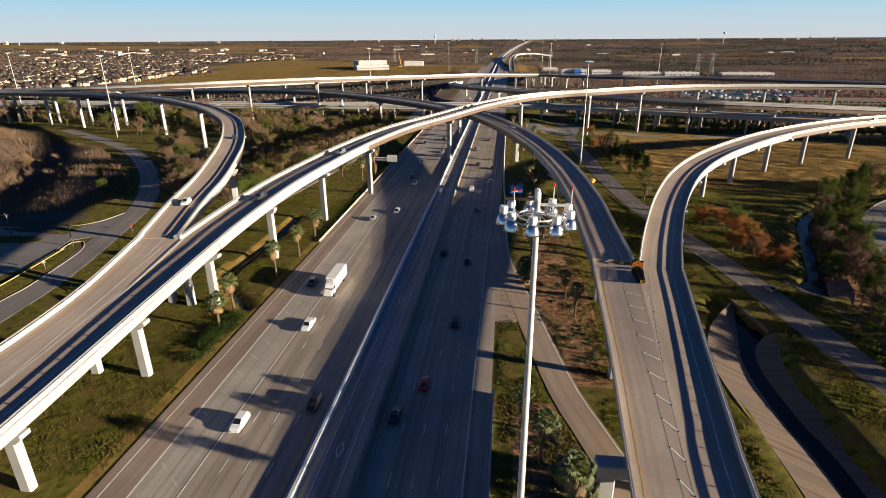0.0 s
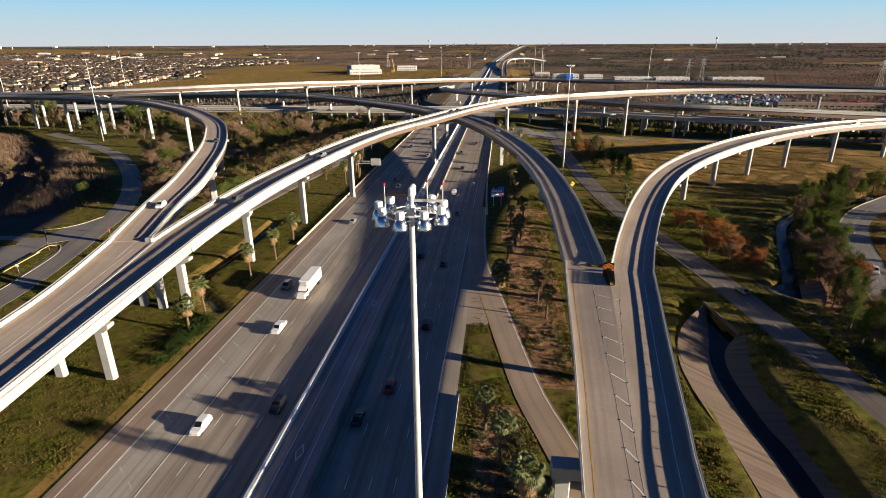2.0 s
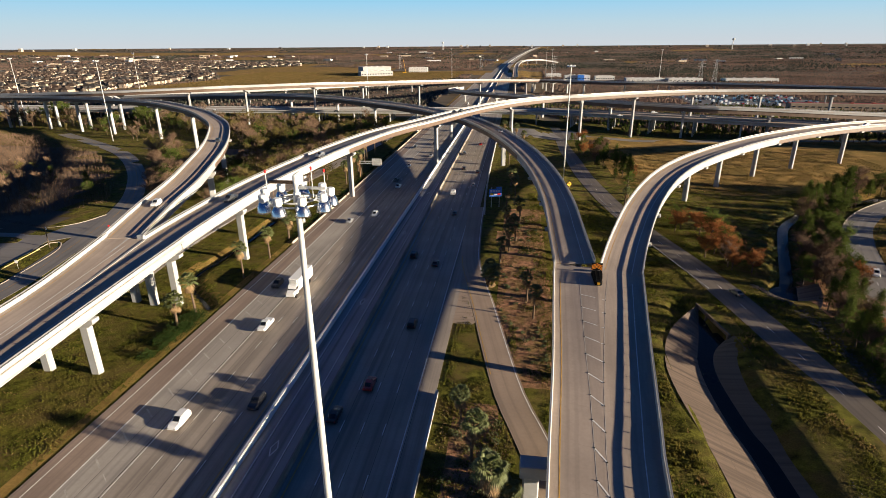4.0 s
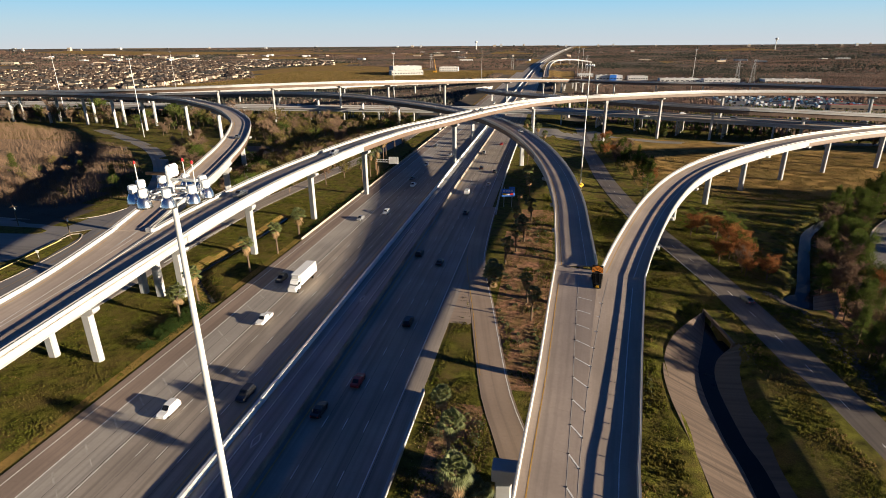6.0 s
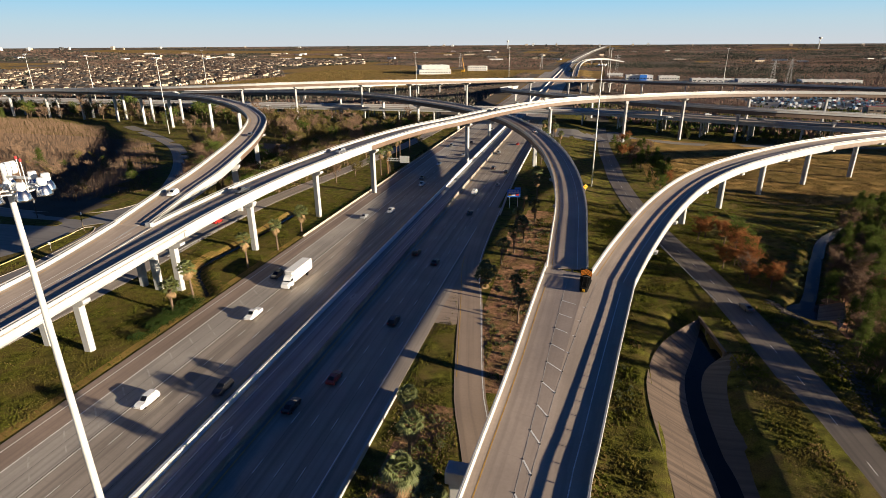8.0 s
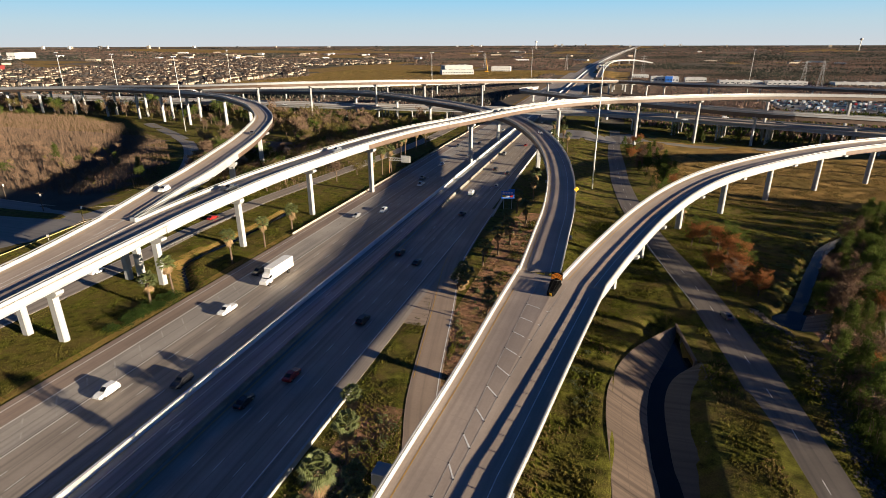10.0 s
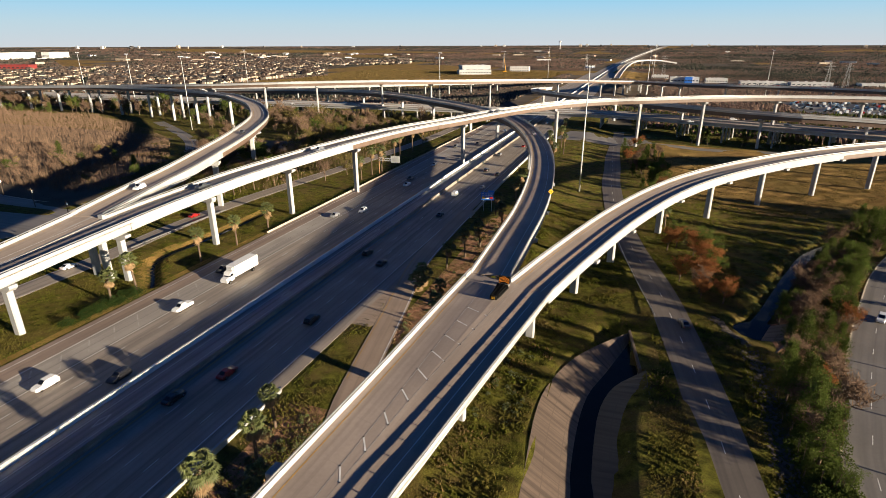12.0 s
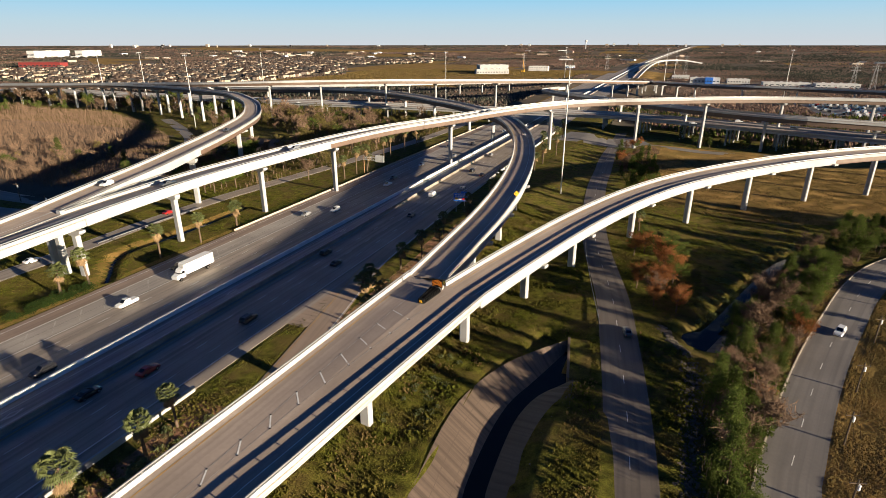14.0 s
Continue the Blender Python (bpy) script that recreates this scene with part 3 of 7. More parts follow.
for y in range(70, 420, 55):
    q = [(-26.4, y - 1.9), (-25.8, y), (-26.4, y + 1.9), (-27.0, y), (-26.4, y - 1.9)]
    for (x0, y0), (x1, y1) in zip(q, q[1:]):
        sweep(bm, np.array([(x0, y0, 0.05), (x1, y1, 0.05)], float), [(-0.09, 0.012), (0.09, 0.012)], closed=False)
strip(bm, ex_line, -2.55, 0.2)
strip(bm, ex_line, 2.5, 0.16, mi=1, d0=55.0, d1=120.0)
for key, off, dash, mi in (("right_frontage", 0.0, (3.05, 12.2), 0), ("right_local", 0.0, (3.05, 12.2), 0), ("left_local", 0.0, None, 1)):
    strip(bm, ROADS[key][0], off, 0.14, dash=dash, mi=mi)
for key in ("left_frontage",):
    for s in (-1, 1):
        strip(bm, ROADS[key][0], s * (ROADS[key][1] / 2 - 0.4), 0.12)
tagged(obj("road_markings", bm, [M_PAINTW, M_PAINTY, M_PAINTF, M_TAR]), "worn white and yellow lane lines", "road marking", kind="structure")

# the wide junction of local roads, with a kerbed grass strip
slab("road_junction", [(-141, 95), (-141.3, 125), (-143.6, 148), (-146.5, 158), (-141, 163), (-136, 168), (-141, 182), (-148, 188), (-151, 177), (-161, 170), (-182, 168.5), (-230, 172), (-230, 112), (-165, 95)], 0.024, 0.3, M_LOCAL, "wide worn pavement of a road junction", "road")
slab("verge", [(-200, 160), (-174, 160), (-161, 160.5), (-156.5, 158.5), (-156, 156), (-158, 154.8), (-168, 153.5), (-200, 151)], 0.17, 0.3, M_GRASS, "kerbed grass strip in the junction", "verge")


slab("road_gore", [(-2.04, 116.4), (2.6, 116.0), (3.3, 117.2), (1.6, 126), (-1.0, 142), (-2.04, 158)], 0.03, 0.3, M_EXIT, "paved gore between the highway and the exit ramp", "road")


def kerb(line, off, label):
    bm = bmesh.new()
    sweep(bm, line, [(off - 0.16, -0.1), (off - 0.16, 0.13), (off - 0.12, 0.16), (off + 0.12, 0.16), (off + 0.16, 0.13), (off + 0.16, -0.1)])
    return tagged(obj("kerb", bm, M_KERB), label, "kerb", kind="structure")


kerb(ROADS["right_local"][0], -4.62, "pale tan kerb along the curving local road")
kerb(spline([(-129.6, 95, 0), (-130.2, 114, 0), (-130.8, 125, 0), (-135.0, 147, 0), (-138.6, 155, 0), (-141.8, 157.8, 0), (-144.2, 156.6, 0), (-143.2, 150, 0)], 2.0), 0.0, "pale kerb round the tip of a grass island")
kerb(spline([(-148.2, 189, 0), (-151.2, 177.4, 0), (-161, 170.4, 0), (-182, 168.8, 0), (-230, 172.2, 0)], 3.0), 0.0, "pale kerb at the edge of the brush")

# concrete lined drainage channel and its water
LIP_L = spline([(46.7, 0, -2.43), (46.5, 70, -2.43), (44.8, 100, -2.43), (45.9, 112, -2.43), (49.605, 123, -2.43), (55.705, 132.4, -2.43), (60.405, 138.2, -2.43)], 3)
TOE_L = spline([(53.9, 0, -4.5), (53.9, 74, -4.5), (52.7, 90, -4.5), (52.5, 103, -4.5), (53.4, 113, -4.5), (55.9, 121, -4.5), (60.405, 136.4, -4.5)], 3)
TOE_R = spline([(57.5, 0, -4.5), (57.5, 75, -4.5), (56.1, 90, -4.5), (55.7, 105, -4.5), (56.7, 113, -4.5), (58.8, 118.6, -4.5), (62.705, 123.6, -4.5)], 3)
LIP_R = spline([(65.5, 0, -2.45), (65.5, 82, -2.45), (63.3, 92, -2.45), (62.7, 101, -2.45), (63.5, 109, -2.45), (64.5, 117, -2.45), (64.075, 122.5, -2.45)], 3)


def lining(name, a, b, mat, label, cat, thick=0.35, drop=0.0):
    """A slab between two lines."""
    n = 48
    bm = bmesh.new()
    uv = bm.loops.layers.uv.verify()
    la, lb = length(a), length(b)
    rows = []
    for i in range(n + 1):
        p, q = along(a, la * i / n)[0], along(b, lb * i / n)[0]
        rows.append([bm.verts.new(v) for v in ((p[0], p[1], p[2] - drop), (q[0], q[1], q[2] - drop), (q[0], q[1], q[2] - thick - drop), (p[0], p[1], p[2] - thick - drop))])
    for k, (u, v) in enumerate(zip(rows, rows[1:])):
        for i in range(4):
            f = bm.faces.new((u[i], v[i], v[(i + 1) % 4], u[(i + 1) % 4]))
            for l in f.loops:
                l[uv].uv = ((k + (l.vert in v)) * la / n, 7.0 * (i % 2 == 0 and (l.vert in (u[1], v[1]))))
    bm.faces.new(rows[0])
    bm.faces.new(rows[-1][::-1])
    bmesh.ops.recalc_face_normals(bm, faces=bm.faces)
    return tagged(obj(name, bm, mat), label, cat, kind="structure")


lining("channel_slope", LIP_L, TOE_L, M_LINING, "stained sloping concrete side of the drainage channel, shade tinted in", "drainage channel")
# right slope: its shade is in the darker colour, beside the stain
lining("channel_slope", TOE_R, LIP_R, M_LININGD, "stained sloping concrete side of the drainage channel, shade tinted in", "drainage channel")
lining("channel_bed", TOE_L, TOE_R, M_LINING, "flat concrete bed of the drainage channel", "drainage channel", 0.3, 0.12)
lining("water", TOE_L, TOE_R, M_WATER, "dark still water in the channel bed", "water", 0.05, 0.004)
bm = bmesh.new()
ck = np.column_stack([CREEK, np.full(len(CREEK), -4.75)])
sweep(bm, ck, [(-1.7, 0), (1.7, 0)], closed=False)
lathe(bm, [(7.0, -4.74)], 24, Matrix.Translation((88.6, 151.5, 0)) @ Matrix.Rotation(0.9, 4, "Z") @ Matrix.Diagonal((1.2, 0.72, 1, 1)), cap=False)
bm.faces.new([v for v in bm.verts if abs(v.co.z + 4.74) < 0.001])
tagged(obj("water_creek", bm, M_WATER), "narrow creek widening into a dark pool", "creek", kind="structure")
lining("channel_apron", spline([(86.3, 141.2, -4.8), (89.6, 148, -4.8), (93.4, 157.5, -4.8)], 3), spline([(91.6, 140.4, -3.1), (96, 148, -3.1), (99.6, 158.4, -3.1)], 3), M_LINING, "sloping concrete apron beside the creek pool", "drainage channel")
bm = bmesh.new()
dw = np.column_stack([DITCH, np.full(len(DITCH), -0.95)])
sweep(bm, dw, [(-0.55, 0), (0.55, 0)], closed=False)
tagged(obj("water_ditch", bm, M_WATER), "thin dark water in a winding verge ditch", "ditch", kind="structure")

# ---- flyovers ----
def column(parent, x, y, top, heading, cap_half, shift=0.0, w=2.1, d=1.5, cap=True, base=None):
    """A chamfered shaft with a hammerhead cap across the deck, from the ground to top."""
    zb = (float(terrain(x, y)) if base is None else base) - 0.3
    bm = bmesh.new()
    c = 0.28
    prof = [(-w / 2 + c, -d / 2), (w / 2 - c, -d / 2), (w / 2, -d / 2 + c), (w / 2, d / 2 - c), (w / 2 - c, d / 2), (-w / 2 + c, d / 2), (-w / 2, d / 2 - c), (-w / 2, -d / 2 + c)]
    hi = top - (1.5 if cap else 0)
    lo_ring = [bm.verts.new((a, b, 0)) for a, b in prof]
    hi_ring = [bm.verts.new((a, b, hi - zb)) for a, b in prof]
    for i in range(8):
        bm.faces.new((lo_ring[i], lo_ring[(i + 1) % 8], hi_ring[(i + 1) % 8], hi_ring[i]))
    bm.faces.new(hi_ring)
    rot = Matrix.Rotation(heading - math.pi / 2, 4, "Z")
    ob = part("column", bm, M_WHITE, parent)
    ob.matrix_basis = Matrix.Translation((x, y, zb)) @ rot
    if cap:
        bm = bmesh.new()
        pts = [(-cap_half + shift, 0), (-cap_half + shift, -0.7), (-w / 2 - 0.4, -1.6), (w / 2 + 0.4, -1.6), (cap_half + shift, -0.7), (cap_half + shift, 0)]
        fr = [bm.verts.new((a, -0.95, h)) for a, h in pts]
        bk = [bm.verts.new((a, 0.95, h)) for a, h in pts]
        bm.faces.new(fr)
        bm.faces.new(bk[::-1])
        for i in range(len(pts)):
            bm.faces.new((fr[i], bk[i], bk[(i + 1) % len(pts)], fr[(i + 1) % len(pts)]))
        bmesh.ops.recalc_face_normals(bm, faces=bm.faces)
        o2 = part("pier_cap", bm, M_WHITE, parent)
        o2.matrix_basis = Matrix.Translation((x, y, top)) @ rot
    return ob


def guard(line, off, side, parent, bank, rail=True):
    """Concrete parapet with a steel rail on posts along one edge; side +1 is right."""
    bm = bmesh.new()
    s = side
    sweep(bm, line, [(off, -0.35), (off, 0.78), (off - s * 0.28, 0.78), (off - s * 0.42, 0.0), (off - s * 0.42, -0.02)], bank=bank)
    bmesh.ops.recalc_face_normals(bm, faces=bm.faces)
    part("parapet", bm, M_WHITE, parent)
    if rail:
        bm = bmesh.new()
        o = off - s * 0.12
        sweep(bm, line, [(o - 0.08, 1.02), (o + 0.08, 1.02), (o + 0.08, 1.26), (o - 0.08, 1.26)], bank=bank)
        R = sides(line)
        L = length(line)
        for d in np.arange(1.5, L, 3.6):
            p, a = along(line, d)
            r = (math.sin(a), -math.cos(a))
            c = Vector((p[0] + r[0] * o, p[1] + r[1] * o, p[2] - bank * o))
            m = Matrix.Translation(c) @ Matrix.Rotation(a, 4, "Z")
            v = box(bm, -0.09, 0.09, -0.06, 0.06, 0.74, 1.05)
            bmesh.ops.transform(bm, matrix=m, verts=v)
        bmesh.ops.recalc_face_normals(bm, faces=bm.faces)
        part("steel_rail", bm, M_RAIL, parent, "galvanised rail on short posts")


def girders(line, halfs, mat, parent, bank, depth=2.0, top=-0.25):
    for o in halfs:
        bm = bmesh.new()
        b = depth
        sweep(bm, line, [(o - 0.32, top), (o + 0.32, top), (o + 0.32, top - 0.1), (o + 0.12, top - 0.2), (o + 0.12, top - b + 0.25), (o + 0.36, top - b + 0.1), (o + 0.36, top - b), (o - 0.36, top - b), (o - 0.36, top - b + 0.1), (o - 0.12, top - b + 0.25), (o - 0.12, top - 0.2), (o - 0.32, top - 0.1)], bank=bank)
        bmesh.ops.recalc_face_normals(bm, faces=bm.faces)
        part("girder", bm, mat, parent)


def flyover(name, pts, width, label, bank=0.0, steel_from=1e9, rails=True, lines=True, guards=(True, True), depth=2.1, step=6.0, cols=()):
    """A curved ramp deck on girders. pts: x, y and the deck's height along the middle."""
    line = spline(pts, step)
    w = width / 2
    top = thing(name, (0, 0, 0), label, "flyover")
    bm = bmesh.new()
    sweep(bm, line, [(-w + 0.03, 0), (w - 0.03, 0), (w - 0.03, -0.26), (-w + 0.03, -0.26)], bank=bank)
    bmesh.ops.recalc_face_normals(bm, faces=bm.faces)
    part("deck", bm, M_DECK, top)
    for s, on in ((-1, guards[0]), (1, guards[1])):
        if on:
            guard(line, s * w, s, top, bank, rails)
    L = length(line)
    offs = [o for o in np.linspace(-w + 0.75, w - 0.75, 4)]
    if steel_from > 0:
        girders(cut(line, 0, min(L, steel_from)), offs, M_WHITE, top, bank, depth)
    if steel_from < L:
        girders(cut(line, max(0.0, steel_from), L), offs, M_STEELB, top, bank, depth)
    if lines:
        for o, mat in ((-w + 1.5, M_PAINTY), (w - 2.6, M_PAINTW)):
            bm = bmesh.new()
            strip(bm, line, o, 0.15, bank=bank)
            part("edge_line", bm, mat, top)
    for c in cols:
        x, y = c[:2]
        d = nearest(line, x, y)
        p, a = along(line, d)
        r = (math.sin(a), -math.cos(a))
        o = (x - p[0]) * r[0] + (y - p[1]) * r[1]
        column(top, x, y, p[2] - 0.27 - depth - bank * o, a, w + 0.45, -o, *(c[2:] or ()))
    return top, line


RAMP_A, LINE_A = flyover("flyover_ramp", [(-75.9, 120.5, 16.5), (-75.6, 135, 17.4), (-73.8, 164, 18.9), (-69.5, 192, 20.2), (-62.6, 225, 21.6), (-51.8, 261, 22.9), (-36.3, 294, 23.8), (-17.5, 334, 25.0), (6.5, 371, 26.0), (34.0, 395, 26.6), (56, 405, 27), (95, 426, 27.4), (141, 446, 27.4), (193, 456, 27.2), (260, 460, 26.5), (340, 455, 25.3), (450, 440, 23.0)], 11.4,
                         "long pale curved concrete flyover ramp high over the highway", bank=-0.045, steel_from=105, cols=[(-70.7, 150.2), (-67, 188.2), (-58.8, 226), (-31.5, 296), (8, 362), (55.6, 399), (95.2, 423), (141.2, 444), (193, 454), (245, 458)])
RAMP_B, LINE_B = flyover("flyover_ramp", [(-86.9, 120.5, 16.7), (-93.6, 145, 18.1), (-98.2, 167, 19.7), (-105, 190, 21.2), (-113, 213, 22.3), (-124, 238, 23.1), (-141, 270, 23.8), (-160, 295, 24.4), (-183, 320, 25.0), (-212, 344, 25.3), (-243, 366, 25.4), (-300, 386, 25.3), (-360, 401, 24.9), (-430, 411.5, 24), (-500, 415, 22), (-640, 418, 18)], 9.6,
                         "pale curved flyover ramp joining the long flyover", bank=0.045, steel_from=75, cols=[(-101, 188), (-126, 243), (-187, 322), (-240, 365), (-289, 382), (-325, 393), (-360, 402), (-402, 408), (-445, 412.5), (-490, 415), (-535, 417), (-580, 417)])


US = (0, 0.5, 1, 1, 0.5, 0)


def rise(y):
    return float(smooth01(55, 118, y))


def joined(name, left, right, label, cols, depth=2.1, crown=0.0):
    """A deck between two edge lines of its own, where two ramps run side by side."""
    a, b = spline(left, 6.0), spline(right, 6.0)
    n = 24
    ta, tb = length(a), length(b)
    A = np.array([along(a, ta * i / n)[0] for i in range(n + 1)])
    B = np.array([along(b, tb * i / n)[0] for i in range(n + 1)])
    top = thing(name, (0, 0, 0), label, "flyover")
    bm = bmesh.new()
    rows = []
    for p, q in zip(A, B):
        c = (p + q) / 2 + np.array([0, 0, crown * rise((p[1] + q[1]) / 2)])
        rows.append([bm.verts.new(v) for v in (tuple(p), tuple(c), tuple(q), (q[0], q[1], q[2] - 0.26), (c[0], c[1], c[2] - 0.26), (p[0], p[1], p[2] - 0.26))])
    uv = bm.loops.layers.uv.verify()
    run = ta / n
    for k, (u, v) in enumerate(zip(rows, rows[1:])):
        wu = float(np.linalg.norm(B[k][:2] - A[k][:2]))
        for i in range(6):
            f = bm.faces.new((u[i], v[i], v[(i + 1) % 6], u[(i + 1) % 6]))
            for l, (o, d) in zip(f.loops, ((wu * US[i], k), (wu * US[i], k + 1), (wu * US[(i + 1) % 6], k + 1), (wu * US[(i + 1) % 6], k))):
                l[uv].uv = (o, d * run)
    bm.faces.new(rows[0])
    bm.faces.new(rows[-1][::-1])
    bmesh.ops.recalc_face_normals(bm, faces=bm.faces)
    part("deck", bm, M_DECK, top)
    guard(A, 0.0, -1, top, 0.0)
    guard(B, 0.0, 1, top, 0.0)
    for k in (0.05, 0.28, 0.5, 0.72, 0.95):
        girders(A * (1 - k) + B * k, [0.0], M_WHITE, top, 0.0, depth)
    for x, y, z, half, shift, *rest in cols:
        column(top, x, y, z, math.pi / 2, half, shift)
    return top, A, B


JOIN_L, JLA, JLB = joined("flyover_ramp", [(-84.6, -40, 8.5), (-84.8, 20, 11.6), (-85.2, 55, 13.4), (-85.4, 78, 14.5), (-86.6, 95, 15.5), (-91.7, 121, 16.9)], [(-68.0, -40, 8.3), (-68.2, 20, 11.2), (-68.4, 54, 13.0), (-69.4, 90, 15.1), (-70.1, 120.4, 16.75)],
                          "wide pale flyover deck where two ramps join", [(-71.3, 27, 8.9, 2.7, -0.2), (-82, 27, 9.1, 2.7, 0.2), (-71.0, 57, 10.7, 2.7, -0.2), (-82, 57, 10.9, 2.7, 0.2), (-71.6, 87, 12.5, 2.7, -0.2), (-82.5, 87, 12.6, 2.7, -0.6), (-73.3, 118.3, 13.8, 2.8, 0.3), (-79.3, 117.3, 14.1, 1.6, 0.0), (-85, 118.3, 14.3, 2.8, -0.6)], crown=-0.46)
RAMP_C, LINE_C = flyover("flyover_ramp", [(27.3, 133, 9.9), (27.0, 157, 10.6), (26.4, 187, 11.6), (22.8, 226, 12.9), (15.0, 270, 13.8), (1.5, 318, 14.6), (-17.5, 362, 15.6), (-36, 388, 16.3), (-63, 414, 17.4), (-100, 438, 18.8), (-141, 467, 19.3), (-196, 500, 18.6), (-290, 540, 15), (-420, 560, 11), (-600, 560, 9.6)], 10.2,
                         "pale curved flyover ramp crossing under the long flyover", bank=-0.045, steel_from=130, depth=2.7, cols=[(26.4, 167), (26.6, 193), (22.5, 228), (5, 297), (-32.6, 376), (-63, 414.5), (-101, 437), (-141, 466), (-196, 499), (-250, 524)])
RAMP_R, LINE_R = flyover("flyover_ramp", [(37.8, 128.4, 9.9), (44.2, 152, 10.6), (55, 185, 12.0), (68.5, 216, 13.4), (84.5, 241, 14.8), (107, 267, 16.0), (134, 293, 16.9), (166, 317, 17.6), (205, 340, 17.9), (260, 362, 17.8), (340, 385, 17), (450, 405, 15)], 10.4,
                         "pale curved flyover ramp over a dry field", bank=0.04, steel_from=200, cols=[(45.0, 156.4), (53.1, 182.5), (67.5, 218), (86, 246), (108.5, 275), (134.3, 300), (162.5, 322), (196, 339), (235, 357), (275, 371)])
JOIN_R, JRA, JRB = joined("flyover_ramp", [(9, -40, 5.2), (14, 20, 7.0), (16.7, 56, 8.2), (17.6, 68, 8.5), (19.2, 88, 9.0), (20.6, 112, 9.4), (22.0, 133, 9.72)], [(27, -40, 5.2), (30, 20, 7.0), (32.4, 57, 8.2), (34.3, 71, 8.5), (38, 96, 9.1), (42.9, 127, 9.72)],
                          "wide pale ramp deck dividing at a gore", [(31.2, 64.5, 6.7, 2.4, -0.4), (32.2, 93.9, 7.3, 2.6, -0.2), (38.3, 128, 8.1, 2.8, -0.2), (22, 95.9, 7.3, 2.4, 0.2), (24, 131, 8.1, 2.4, 0.2)], 1.45, 0.4)
RAMP_D, LINE_D = flyover("flyover_ramp", [(-640, 431, 18), (-500, 427, 22), (-430, 423.5, 24.2), (-365, 414, 26.4), (-305, 407, 28.4), (-246, 418, 30.2), (-211, 442, 30.3), (-164, 475, 30.1), (-130, 508, 28.8), (-85, 552, 27.4), (-30, 625, 24.5), (8, 706, 19.5), (33, 790, 14.5), (37, 860, 10), (37, 950, 5), (32, 1050, 1)], 11.0,
                         "distant pale flyover ramp high over the crossing highway", bank=-0.03, steel_from=0, step=12, cols=[(-535, 429), (-490, 427), (-447, 424.5), (-404, 420), (-362, 413.5), (-330, 409), (-299, 407), (-246, 417), (-211, 442), (-164, 474), (-130, 508), (-85, 551), (-30, 624), (8, 706), (22, 748), (31, 785), (35, 820), (37, 860)])
RAMP_G, LINE_G = flyover("flyover_ramp", [(-70, 820, 3), (-72, 720, 7.5), (-45, 640, 11), (15, 550, 14.5), (70, 475, 17.5), (128, 425, 18.6), (190, 418, 17), (270, 420, 14), (400, 420, 11)], 9.5,
                         "shaded curved flyover ramp descending to the crossing highway", bank=0.03, steel_from=40, step=12, depth=2.7, cols=[(-48, 645), (-10, 585), (35, 522), (85, 458), (131, 424), (187, 418), (240, 419)])
RAMP_H, LINE_H = flyover("flyover_ramp", [(-620, 505, 14), (-420, 555, 15), (-330, 590, 15.3), (-258, 634, 15), (-205, 685, 14.5), (-160, 735, 13.5), (-110, 810, 11), (-75, 920, 6), (-66, 1020, 2)], 10.0,
                         "far pale flyover ramp behind the others", bank=0.0, steel_from=1e9, step=15, cols=[(-420, 555), (-375, 571), (-330, 590), (-292, 611), (-258, 634), (-230, 659), (-205, 685), (-182, 710), (-160, 735), (-134, 773)])
RAMP_F, LINE_F = flyover("flyover_ramp", [(47.8, 950, 5), (48.6, 860, 10.2), (60, 808, 13.4), (98, 770, 14.2), (147, 752, 14.3), (218, 742, 14.2), (285, 722, 14), (400, 680, 13), (620, 590, 11)], 10.5,
                         "far shaded flyover ramp beyond the interchange", bank=0.0, steel_from=0, step=12, depth=2.7, cols=[(48.6, 870), (52, 835), (60, 808), (78, 786), (98, 770), (147, 752), (200, 745), (250, 733), (300, 717), (360, 695), (430, 668)])
RAMP_K, LINE_K = flyover("flyover_ramp", [(6, 1120, 0.8), (5, 1350, 4), (9, 1600, 8), (24, 1800, 10.5), (58, 1890, 11.3), (96, 1925, 9), (140, 1945, 2)], 10.0,
                         "far pale connector ramp rising beside the highway", bank=0.0, steel_from=1e9, step=24, cols=[(5, 1380), (6, 1450), (7.5, 1520), (9, 1600), (13, 1680), (22, 1780), (40, 1855), (70, 1903)])

